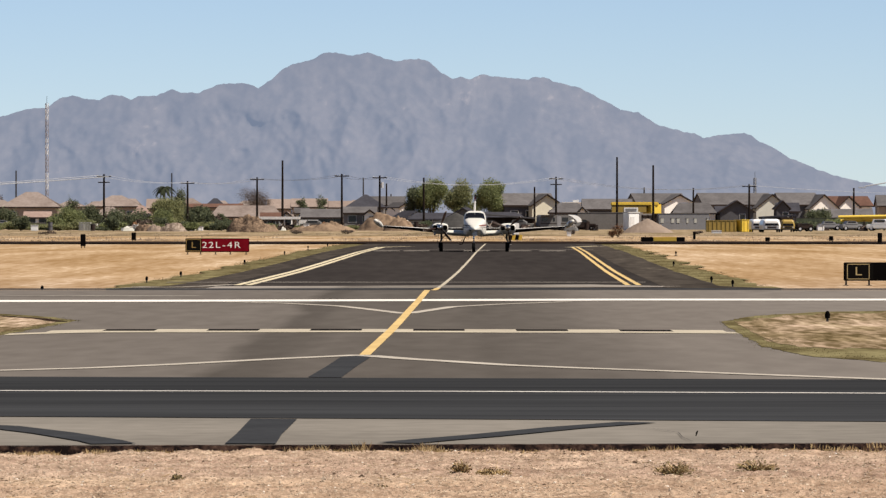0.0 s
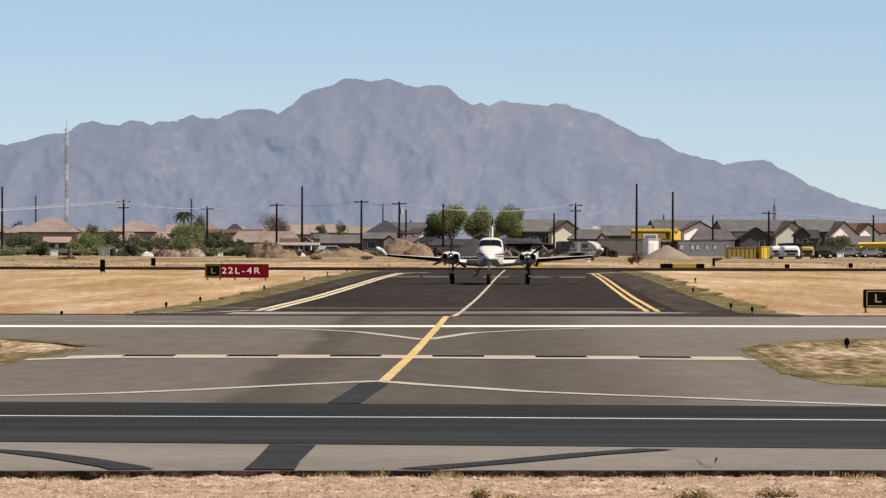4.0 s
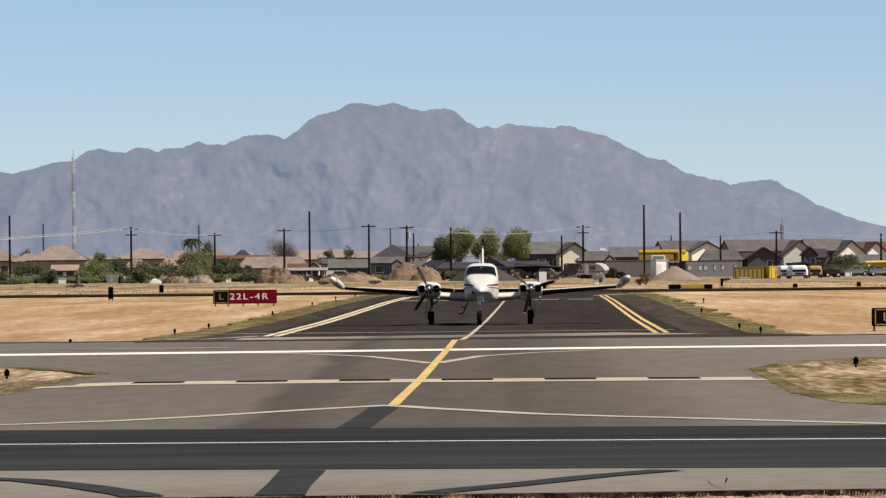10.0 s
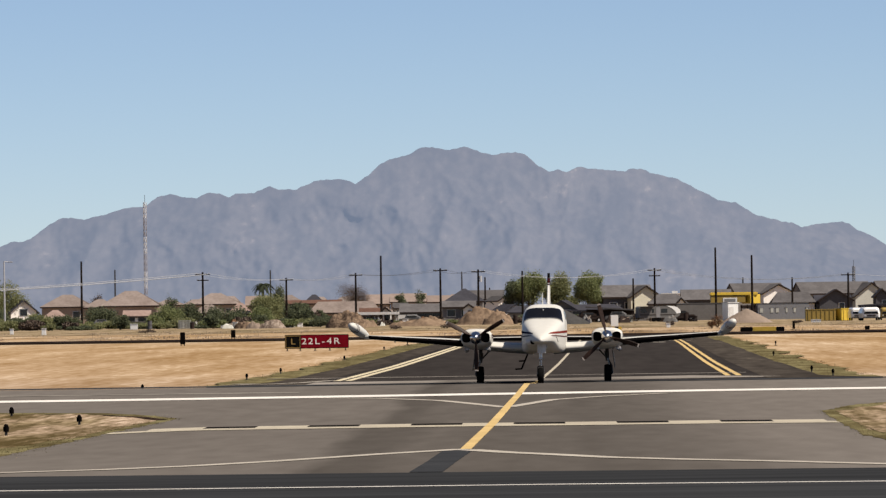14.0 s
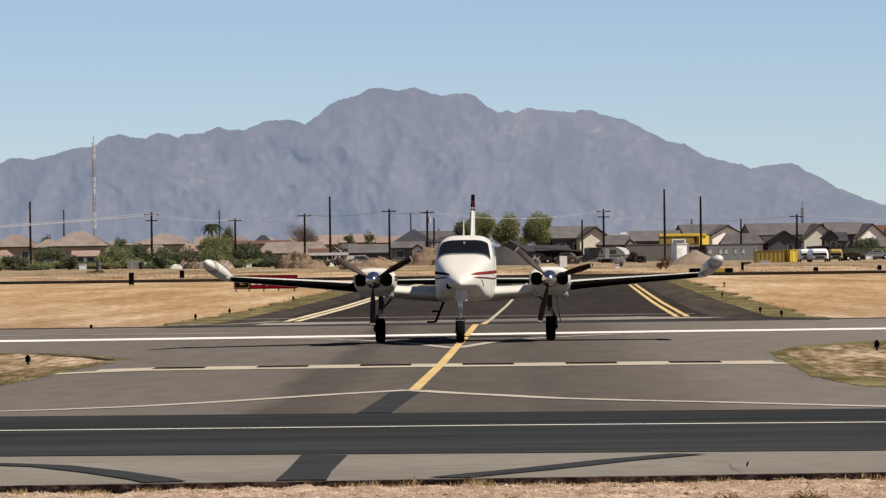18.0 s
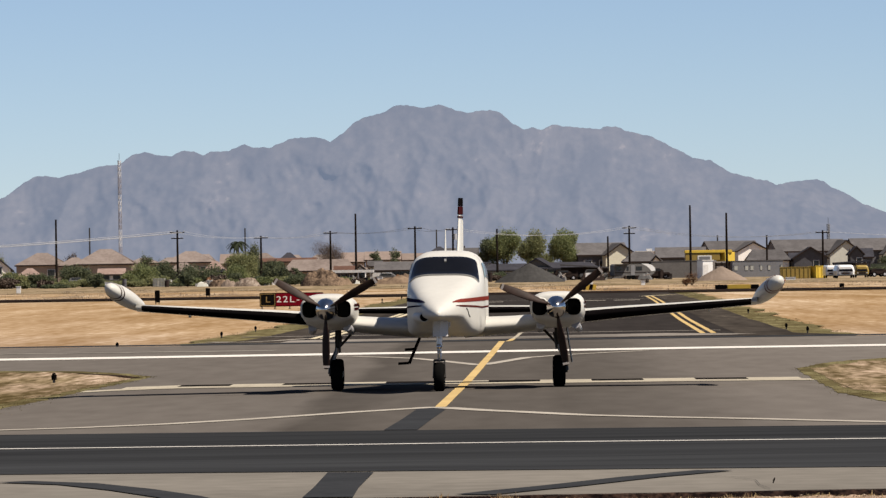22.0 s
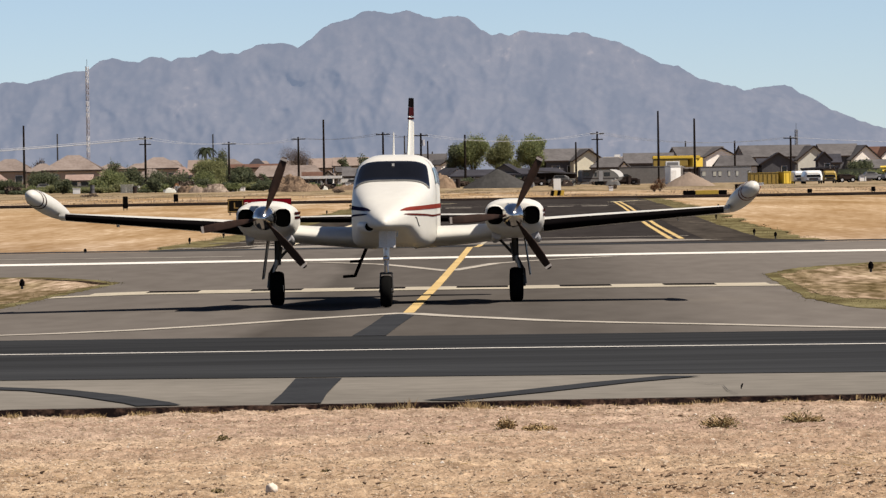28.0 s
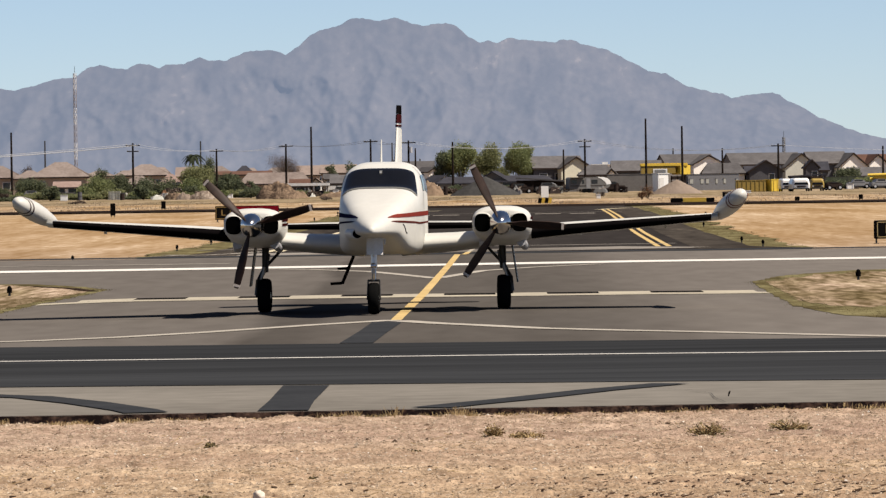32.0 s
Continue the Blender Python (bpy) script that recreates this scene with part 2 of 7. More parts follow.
patchy(M["island"], 0.9, (0.7, 0.10, 1), (0.64, 0.64, 0.52), (1.04, 1.03, 1.01))
patchy(M["olive"], 1.3, (0.9, 0.2, 1), (0.78, 0.72, 0.70), (1.18, 1.15, 1.16))
toned(M["asphalt_dark"], 55, 70, ((0.0, 1.32), (0.3, 1.08), (0.6, 0.94), (1.0, 0.92)))
toned(M["gravel"], 33, 50, ((0.0, (1.02, 0.99, 0.91)), (0.16, (1.0, 0.97, 0.90)), (0.30, (1.02, 1.0, 0.94)), (0.40, (1.12, 1.10, 1.04)), (0.48, (0.99, 0.97, 0.97)), (0.58, (1.06, 1.04, 1.02)), (0.66, (0.96, 0.94, 0.98)), (0.84, (0.97, 0.95, 0.99)), (1.0, (1.02, 1.0, 0.98))))
patchy(M["dirt"], 0.16, (1, 0.10, 1), (0.87, 0.82, 0.75), (1.07, 1.07, 1.08))
toned(M["dirt"], 160, 420, ((0.0, (0.98, 1.01, 1.16)), (0.08, (1.0, 1.02, 1.12)), (0.22, (1.0, 0.98, 0.96)), (0.7, (1.0, 0.98, 0.94)), (1.0, (1.02, 1.04, 1.06))))
patchy(M["gravel"], 0.8, (0.14, 0.9, 1), (0.90, 0.84, 0.79), (1.05, 1.03, 0.97))
patchy(M["gravel"], 2.2, (0.5, 0.9, 1), (0.88, 0.86, 0.85), (1.06, 1.05, 1.04))
patchy(M["dirt"], 0.11, (1, 0.07, 1), (0.90, 0.85, 0.78), (1.05, 1.05, 1.08))
M["paint"].node_tree.nodes["Principled BSDF"].inputs["Specular IOR Level"].default_value = 0.18   # old, chalky paint
M["blade"].node_tree.nodes["Principled BSDF"].inputs["Specular IOR Level"].default_value = 0.15   # sooty, dull blades
M["glass"].node_tree.nodes["Principled BSDF"].inputs["Specular IOR Level"].default_value = 0.22   # thin, clear panes over a dark cabin

# ---- mesh helpers ----
def part(name, bm, material, parent=None, label="", smooth=False):
    me = bpy.data.meshes.new(name)
    bmesh.ops.recalc_face_normals(bm, faces=bm.faces)
    bm.to_mesh(me)
    bm.free()
    if smooth:
        me.polygons.foreach_set("use_smooth", [True] * len(me.polygons))
    me.materials.append(material)
    ob = new(name, me)
    if parent:
        ob.parent = parent
    if label:
        tagged(ob, label)
    return ob


def thing(name, label, category, at=None, group="", kind=""):
    e = new(name)
    e.empty_display_size = 0.3
    if at is not None:
        e.matrix_basis = at
    return tagged(e, label, category, group, kind)


def box(bm, cx, cy, cz, sx, sy, sz, turn=None, bevel=0.0):
    m = Matrix.Translation((cx, cy, cz)) @ (turn or Matrix()) @ Matrix.Diagonal((sx, sy, sz, 1))
    g = bmesh.ops.create_cube(bm, size=1, matrix=m)
    if bevel:
        edges = list({e for v in g["verts"] for e in v.link_edges})
        bmesh.ops.bevel(bm, geom=edges, offset=bevel, segments=2, affect="EDGES")
    return bm


def tube(bm, a, b, r0, r1=None, n=10):
    a, b = Vector(a), Vector(b)
    r1 = r0 if r1 is None else r1
    m = Matrix.Translation((a + b) / 2) @ (b - a).to_track_quat("Z", "Y").to_matrix().to_4x4()
    bmesh.ops.create_cone(bm, cap_ends=True, segments=n, radius1=r0, radius2=r1, depth=(b - a).length, matrix=m)
    return bm


def bridge(bm, rings, caps=True):
    rows = [[bm.verts.new(p) for p in r] for r in rings]
    n = len(rows[0])
    for a, b in zip(rows, rows[1:]):
        for i in range(n):
            bm.faces.new((a[i], a[(i + 1) % n], b[(i + 1) % n], b[i]))
    if caps:
        bm.faces.new(rows[0])
        bm.faces.new(rows[-1])
    return bm


def ground_z(y):
    """The pavement rises to a slight crest, dips beyond it and comes up again to the runway."""
    ys = (112, 132, 149, 160, 172, 220, 254, 313)
    zs = (0.0, 0.03, 0.04, -0.11, -0.14, -0.16, -0.11, 0.0)
    return float(np.interp(y, ys, zs))


BREAKS = (112, 118, 125, 132, 138, 144, 149, 152, 156, 160, 166, 172, 185, 200, 220, 237, 254, 270, 290, 313)


def strip(bm, left, right, y0, y1, lift, step=8.0, thick=0.0):
    """A band of ground from y0 to y1 between the edges left(y) and right(y), following the rise of the land."""
    ys = sorted({y0, y1, *[b for b in BREAKS if y0 < b < y1], *[y0 + (y1 - y0) * i / max(1, int((y1 - y0) / step)) for i in range(int((y1 - y0) / step) + 1)]})
    prev = None
    for y in ys:
        z = ground_z(y) + lift
        row = [bm.verts.new((left(y), y, z)), bm.verts.new((right(y), y, z))]
        if prev:
            bm.faces.new((prev[0], prev[1], row[1], row[0]))
        prev = row
    return bm


def ribbon(bm, pts, width, lift):
    """A painted line along pts, conforming to the land; width is measured square to the line."""
    lift = 0.006 + lift * 0.25
    prev = None
    fine = []
    for a, b in zip(pts, pts[1:]):
        n = max(1, int(max(abs(b[1] - a[1]) / 4, abs(b[0] - a[0]) / 2)))
        fine += [(a[0] + (b[0] - a[0]) * i / n, a[1] + (b[1] - a[1]) * i / n) for i in range(n)]
    fine.append(pts[-1])
    fine = [(x * (1 - lift / 2), y * (1 - lift / 2)) for x, y in fine]
    for i, p in enumerate(fine):
        q0, q1 = Vector(fine[max(0, i - 1)]), Vector(fine[min(len(fine) - 1, i + 1)])
        d = (q1 - q0).normalized()
        s = Vector((-d.y, d.x)) * width / 2
        row = [bm.verts.new((p[0] + k * s.x, p[1] + k * s.y, ground_z(p[1] + k * s.y) + lift)) for k in (1, -1)]
        if prev:
            bm.faces.new((prev[0], prev[1], row[1], row[0]))
        prev = row
    return bm

# ---- ground, pavements and markings ----
def axis(y):
    """The middle of the connecting taxiway, which runs away slightly to the right."""
    return 0.0118 * (y - 178)


def setting(name, bm, material, label, category):
    return tagged(part(name, bm, material), label, category, kind="structure")


bm = bmesh.new()
ys = [-30, 0, 20, 30, 34, 38, 42, 46, 49, 52, 60, 80, 100, *BREAKS, 340, 380, 420, 460, 500, 600, 700, 800, 1000, 1300, 1700, 2300, 3000, 4000, 4990]
xs = [-3000, -1500, -700, -300, -120, -60, -30, -20, -12, -8, -5, -2.5, 0, 2.5, 5, 8, 12, 20, 30, 60, 120, 300, 700, 1500, 3000]
grid = [[bm.verts.new((x, y, ground_z(y) - (0.05 if y > 51 else 0.15))) for x in xs] for y in ys]
for a, b in zip(grid, grid[1:]):
    for i in range(len(xs) - 1):
        bm.faces.new((a[i], a[i + 1], b[i + 1], b[i]))
setting("ground", bm, M["dirt"], "flat tan desert dirt with dry grass round the airfield", "ground")

# the gravelly verge on which the camera's side ends at the pavement
def verge_edge(x):
    return 49.22 + 0.08 * x + 0.12 * noise.noise(Vector((x * 0.7, 3, 0))) + 0.08 * noise.noise(Vector((x * 3.1, 7, 0)))


def verge_z(x, y):
    """Height of the trodden gravel: low swells, ruts across the view and small lumps."""
    return (0.022 * noise.noise(Vector((x * 0.5, y * 0.25, 1))) + 0.018 * noise.noise(Vector((x * 0.7, y * 1.3, 2))) + 0.022 * noise.noise(Vector((x * 4.5, y * 2.2, 3)))
            + 0.012 * noise.noise(Vector((x * 12, y * 6, 4))) + 0.008 * noise.noise(Vector((x * 21, y * 11, 8))) - 0.005 - 0.034 * max(0.0, (y - 22) / 27))


bm = bmesh.new()
gx = [-60, -40, -25, -14, -9, -7] + [-6 + 11 * i / 560 for i in range(561)] + [6, 8, 12, 20, 40, 60]
gy = [0, 0.2, 0.4, 0.55, 0.65, 0.72, 0.78, 0.805] + [0.805 + 0.195 * (i + 1) / 300 for i in range(300)]
rows_ = []
for f in gy:
    row = []
    for x in gx:
        y = -40 + (verge_edge(x) + 40) * f
        z = verge_z(x, y)
        if f > 0.998:
            z = -0.12
        row.append(bm.verts.new((x, y, z)))
    rows_.append(row)
for a, b in zip(rows_, rows_[1:]):
    for i in range(len(gx) - 1):
        bm.faces.new((a[i], a[i + 1], b[i + 1], b[i]))
tagged(part("verge", bm, M["gravel"], smooth=True), "pinkish gravelly dirt verge beside the pavement", "ground", kind="structure")


def pavement(name, left, right, y0, y1, lift, material, label):
    bm = bmesh.new()
    strip(bm, left, right, y0, y1, lift)
    return setting(name, bm, M[material], label, "pavement")


def slanted(name, a, b, lift, material, label, rough=0.0, n=80):
    """A band across the view: its near edge runs through (x0, y0)-(x1, y1) of a, its far edge through those of b."""
    bm = bmesh.new()
    def at(e, x):
        return (e[1] + (e[3] - e[1]) * (x - e[0]) / (e[2] - e[0])) * (1 - lift / 2)
    prev = None
    for i in range(n + 1):
        x = -40 + 80 * i / n
        row = [bm.verts.new((x, at(e, x) + (rough * noise.noise(Vector((x * 1.9, 5, 0))) + rough * 0.5 * noise.noise(Vector((x * 4.3, 8, 0))) if e is a else 0), lift)) for e in (a, b)]
        if prev:
            bm.faces.new((prev[0], row[0], row[1], prev[1]))
        prev = row
    return setting(name, bm, M[material], label, "pavement")


slanted("apron", (-3.9, 49.15, 3.9, 49.75), (-4.43, 57.5, 4.32, 56.1), 0.0, "apron", "pale worn asphalt strip beside the lane", 0.06, 900)
# broken edge; its dark colour also stands for the low face's shade
bm = bmesh.new()
prev = None
for i in range(1401):
    x = -14 + 0.02 * i
    y = 49.15 + (x + 3.9) * 0.0769 + 0.06 * noise.noise(Vector((x * 1.9, 5, 0))) + 0.03 * noise.noise(Vector((x * 4.3, 8, 0)))
    row = [bm.verts.new((x, y + 0.05, 0.003)), bm.verts.new((x, y - 0.02 - 0.03 * noise.noise(Vector((x * 2.9, 1, 0))), -0.004 - 0.012 * noise.noise(Vector((x * 4, 2, 0))))), bm.verts.new((x, y - 0.06 - 0.04 * noise.noise(Vector((x * 1.7, 9, 0))), -0.14))]
    if prev:
        for k in (0, 1):
            bm.faces.new((prev[k], prev[k + 1], row[k + 1], row[k]))
    prev = row
setting("pavement_edge", bm, M["edge"], "dark broken asphalt edge above the verge", "pavement")
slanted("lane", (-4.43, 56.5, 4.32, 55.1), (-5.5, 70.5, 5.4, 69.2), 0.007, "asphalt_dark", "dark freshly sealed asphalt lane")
pavement("taxiway_cross", lambda y: -60, lambda y: 60, 68, 161.6, 0.004, "asphalt", "weathered grey asphalt of the crossing taxiway")
# dark strip put in for the shading along the pavement's far edge
pavement("taxiway_edge_band", lambda y: -60, lambda y: 60, 161.8, 165.6, 0.009, "patch", "dark band for the edge shading along the far side of the crossing taxiway")


def flare(y):
    """Half the width of the paved way, shoulders included."""
    return 8.25 + max(0.0, (174 - y)) ** 1.5 * 0.06


pavement("taxiway", lambda y: axis(y) - flare(y), lambda y: axis(y) + flare(y), 165.7, 420, 0.004, "asphalt_far", "dark asphalt connecting taxiway")
for s, nm in ((-1, "west"), (1, "east")):
    pavement("taxiway_shoulder_" + nm, lambda y: axis(y) + s * (6.75 if s > 0 else 6.85), lambda y: axis(y) + s * (flare(y) + (0.3 if s > 0 else -0.05) + 0.22 * noise.noise(Vector((y * 0.13, s, 0)))), 166, 400, 0.008, "shoulder", "dust-laden grey-brown asphalt shoulder of the taxiway")
pavement("runway", lambda y: -400, lambda y: 400, 412, 446, 0.02, "runway", "dark asphalt runway seen edge on")

bm = bmesh.new()
strip(bm, lambda y: -400, lambda y: 400, 585, 960, -0.02, step=40)
setting("scrub_strip", bm, M["scrub"], "scrubby brown ground along the yards beyond the runway", "ground")

LINES = []


def line(pts, width, material, label, lift=0.024, name="marking_line"):
    bm = bmesh.new()
    ribbon(bm, pts, width, lift)
    LINES.append(tagged(part(name, bm, M[material]), label, "marking", kind="structure"))


YL = [(-1.13, 81.6), (-1.04, 88.9), (-0.90, 100.0), (-0.74, 116.6), (-0.58, 131.4), (-0.42, 150), (-0.30, 158), (-0.14, 168)]
line([(-8.8, 169.0), (-2.0, 170.6), (6.1, 174.6)], 6.6, "joint", "pale worn concrete strip across the taxiway mouth", 0.004, "taxiway_joint")
line(YL, 0.16, "yellow_line", "yellow taxiway centre line", 0.030)
line([(-0.14, 168), (-0.02, 175.5), (0.29, 197.3), (0.74, 230.6), (1.31, 273), (2.24, 344.8), (3.1, 412)], 0.12, "cream_line", "worn yellow taxiway centre line", 0.02)
line([(-40, 131.2), (-10, 131.5), (-3, 132.4), (4, 133.6), (10, 133.6), (40, 133.6)], 2.7, "white_line", "broad white painted edge line", 0.022)
line([(-40, 142), (-6, 139.5)], 1.2, "concrete", "faint old painted line", 0.02)
line([(-0.80, 116.0), (-1.62, 121.1), (-2.31, 125.0), (-3.67, 128.6), (-5.1, 130.6)], 0.28, "faded_line", "pale curved lead-in line")
line([(-0.70, 116.2), (0.2, 123.9), (1.35, 127.5), (2.9, 130.6)], 0.28, "faded_line", "pale curved lead-in line")
line([(-1.16, 81.6), (-2.26, 79.5), (-3.69, 76.3), (-4.71, 74.5), (-5.74, 73.4), (-9, 71.4)], 0.36, "faded_line", "pale curved lead-out line")
line([(-1.09, 81.2), (-0.52, 79.4), (0.0, 78.2), (0.88, 76.0), (1.9, 74.4), (2.93, 73.1), (3.71, 71.9), (5.44, 69.4), (8, 66.5)], 0.36, "faded_line", "pale curved lead-out line")
line([(-40, 68.6), (-5.11, 64.85), (-1.84, 64.65), (0, 64.6), (4.99, 63.9), (40, 60.6)], 0.22, "lane_line", "thin white centre line of the lane")
line([(1.45, 54.0), (1.98, 53.3), (2.18, 52.3), (2.17, 51.2), (2.22, 50.2)], 0.006, "patch", "fine dark crack across the pale asphalt")

# the dashed stop line: pale throughout, with black pieces between the pale ones on its far half
def stop_y(x):
    return float(np.interp(x, (-7.54, -6.69, -5.92, -1.82, 1.14, 3.11, 5.04), (96.2, 97.8, 98.6, 98.9, 98.5, 98.3, 97.7)))


def dash(x0, x1, y0, y1, material, label, lift=0.026):
    """A painted bar between x0 and x1, square to the way; y0 and y1 count from the stop line's middle."""
    bm = bmesh.new()
    prev = None
    lift = 0.006 + lift * 0.25
    k = 1 - lift / 2
    for i in range(5):
        x = x0 + (x1 - x0) * i / 4
        row = [bm.verts.new((x * k, (stop_y(x) + y) * k, ground_z(stop_y(x) + y) + lift)) for y in (y0, y1)]
        if prev:
            bm.faces.new((prev[0], row[0], row[1], prev[1]))
        prev = row
    LINES.append(tagged(part("marking_dash", bm, M[material]), label, "marking", kind="structure"))


for i in range(6):
    dash(-7.4 + 2.075 * i, -7.4 + 2.075 * (i + 1), -1.35, 0.0, "cream_line", "worn cream stop line")
x = -6.86
for i in range(13):
    w = 0.905
    dash(x, min(x + w, 5.05), 0.0, 1.45, "black_line" if i % 2 else "cream_line", "black dash of the stop line" if i % 2 else "cream dash of the stop line")
    x += w

# blacked-out remains of older markings
def quad(name, pts, material, label, lift=0.018):
    bm = bmesh.new()
    lift = 0.006 + lift * 0.25
    bm.faces.new([bm.verts.new((x * (1 - lift / 2), y * (1 - lift / 2), ground_z(y) + lift)) for x, y in pts])
    setting(name, bm, M[material], label, "marking")


quad("marking_patch", [(-1.92, 49.75), (-1.47, 49.75), (-1.48, 52.0), (-1.44, 55.75), (-1.9, 55.85), (-1.90, 52.0)], "patch", "blacked-out remains of an old centre line")
quad("marking_patch", [(-1.68, 70.3), (-1.26, 70.2), (-1.16, 75.0), (-1.03, 80.2), (-1.20, 81.4), (-1.45, 80.6), (-1.56, 75.0)], "patch", "blacked-out remains of an old centre line")
line([(-4.9, 54.6), (-4.22, 53.8), (-3.6, 52.2), (-3.05, 50.4), (-2.9, 49.72)], 0.40, "patch", "blacked-out remains of an old curved line", 0.016)
line([(-0.40, 49.9), (-0.1, 50.6), (0.34, 51.5), (1.16, 53.5), (1.9, 54.9)], 0.40, "patch", "blacked-out remains of an old curved line", 0.016)

for side, label in ((-1, "left"), (1, "right")):
    for k in (0, 1):
        off = side * (6.05 + 0.34 * k) + (0.1 if side > 0 else 0)
        far = 366
        line([(axis(y) + off - (0.36 * (364 - y) / 188 if side > 0 else 0), y) for y in np.linspace(176, far, 12)], 0.17 if side > 0 else 0.23, "yellow_line" if side > 0 else "butter_line", ("yellow" if side > 0 else "worn cream") + " line of the double taxiway edge marking", 0.014)
line([(axis(364) + 5.9, 364), (axis(368) + 6.6, 370), (10.2, 378), (14.5, 388)], 0.5, "butter_line", "worn pale line curving out along the runway", 0.016)
line([(axis(364) - 6.3, 364), (axis(370) - 5.5, 371), (-2.1, 376)], 0.45, "butter_line", "worn pale end of the taxiway edge line", 0.016)
line([(-9.6, 168.5), (-8.2, 170.5), (-7.4, 173.0), (-6.6, 177.5)], 0.30, "faded_line", "broken pale start of the taxiway edge line", 0.02)
for x0 in (-4.0, -2.3, 1.2, 3.6, 5.6):
    line([(x0, 327), (x0 + 1.5, 327)], 2.6, "faded_line", "worn dash of the holding position marking", 0.014, "marking_dash")
for y0, a, b in ((184, -9, 6.6), (340, -4, 9)):
    line([(a, y0), (b, y0)], 1.0, "concrete", "faint pale line across the taxiway", 0.016)

# dirt islands with weedy borders between the taxiways
ISLANDS = {}


def island(name, pts, inset):
    ISLANDS[name] = pts
    cx, cy = sum(p[0] for p in pts) / len(pts), sum(p[1] for p in pts) / len(pts)
    poly = []
    for a, b in zip(pts, pts[1:] + pts[:1]):
        n = max(2, int((Vector(b) - Vector(a)).length / 0.25))
        poly += [(a[0] + (b[0] - a[0]) * i / n, a[1] + (b[1] - a[1]) * i / n) for i in range(n)]
    poly = [(x + 0.10 * noise.noise(Vector((x * 2, y, 4))), y + 0.5 * noise.noise(Vector((x * 2, y, 9)))) for x, y in poly]
    for k, (mt, f, h) in enumerate((("olive", 1.0, 0.010), ("island", inset, 0.014))):
        bm = bmesh.new()
        def inner(x, y):
            near = 0.40 if y < cy - 6 else 0.08
            return cx + (x - cx) * f, cy + (y - cy) * (1 - near * k) + k * (1.8 * noise.noise(Vector((x * 2, y * 0.6, 2))) + 0.5 * noise.noise(Vector((x * 7, y, 6))))
        top = [bm.verts.new((*inner(x, y), ground_z(y) + h)) for x, y in poly]
        low = [bm.verts.new((*inner(x, y), ground_z(y) - 0.03)) for x, y in poly]
        bm.faces.new(top)
        for i in range(len(top)):
            j = (i + 1) % len(top)
            bm.faces.new((top[i], top[j], low[j], low[i]))
        setting(name if k == 0 else name + "_bed", bm, M[mt], "weedy olive border of the dirt island" if k == 0 else "bare gravelly dirt of the island", "ground")


island("island_east", [(5.25, 106.5), (5.05, 97.5), (4.9, 86.0), (5.25, 80.2), (6.0, 77.5), (8, 75.6), (14, 73.5), (30, 72), (30, 119), (9.3, 118.4), (7.7, 117.0), (6.2, 112.9)], 0.955)
island("island_west", [(-7.0, 108.0), (-7.75, 111.5), (-9.0, 115.0), (-12, 117.5), (-30, 119), (-30, 71.5), (-13, 72.8), (-9.0, 75.5), (-7.85, 80.0), (-7.55, 88.0), (-7.3, 97.5)], 0.955)

# dark line painted for the shade of the island's far rim
line([(-7.25, 107.2), (-7.9, 110.6), (-9.0, 113.6), (-11.5, 116.2), (-16, 117.2)], 0.30, "edge", "dark painted line for the shade along the far rim of the dirt island", 0.04, "rim_shade_line")

# dry grassy margin along the connecting taxiway
for s, nm in ((-1, "west"), (1, "east")):
    bm = bmesh.new()
    strip(bm, lambda y: axis(y) + s * (flare(y) - 0.1), lambda y: axis(y) + s * (8.25 + (1.6 if s < 0 else 1.75) + 0.8 * noise.noise(Vector((y * .11, s, 5))) + 0.5 * noise.noise(Vector((y * .4, s, 9)))), 166, 405, -0.01, step=2)
    setting("taxiway_margin_" + nm, bm, M["olive"], "weedy olive margin along the taxiway", "ground")

# ---- mountain ----
def skyline(b):
    """Height of the ridge, in metres per kilometre of distance, against the bearing in the same measure."""
    left = ((-150, 2), (-122, 9), (-104, 11.2), (-96.4, 12.3), (-94, 13.2), (-91.4, 13.4), (-89.6, 14.4), (-87, 16.3), (-84.7, 17.5), (-80.8, 17.1), (-76.9, 18), (-74.6, 18.7), (-73, 19.1), (-70.1, 19.2), (-68.8, 20.2), (-67.3, 21.1), (-65.5, 21.4), (-63.4, 20.8), (-61.1, 20.6), (-58.7, 21.5), (-56.9, 21.4), (-55.1, 20.6), (-54.1, 21.2), (-50.7, 21.4), (-47.9, 22.5), (-46.2, 21.9), (-43.4, 21.8), (-40, 23.3), (-38.4, 23.5), (-35.1, 23.6), (-32.7, 22.7), (-30.7, 24), (-28.6, 25.8), (-26.5, 27), (-23.9, 27.5), (-21.3, 28.8), (-19.2, 29.1), (-16.1, 28.4), (-15.1, 28.5), (-13.5, 29.1), (-9.9, 27.8), (-8.1, 27.5), (-4.2, 28), (-2.2, 27.2), (-0.1, 25.3), (1.6, 24.3), (3.2, 24.8), (4.5, 24.2))
    right = ((7.1, 25.2), (8.9, 24.8), (15.1, 24.2), (16.1, 24.7), (18.5, 24.5), (20, 23.7), (24.1, 22.8), (26.4, 21.6), (29.5, 20), (31.6, 18.8), (34.7, 18.4), (35.8, 17.6), (38.3, 16), (45, 14.5), (46, 13.9), (49.6, 14.5), (53.2, 14.7), (54.8, 14.3), (55.8, 13.4), (58.9, 11.9), (61.6, 10.2), (69.6, 7.1), (78.4, 5.3), (100, 2.2), (140, 0.5))
    bs, hs = zip(*left, *right)
    return float(np.interp(b, bs, hs))


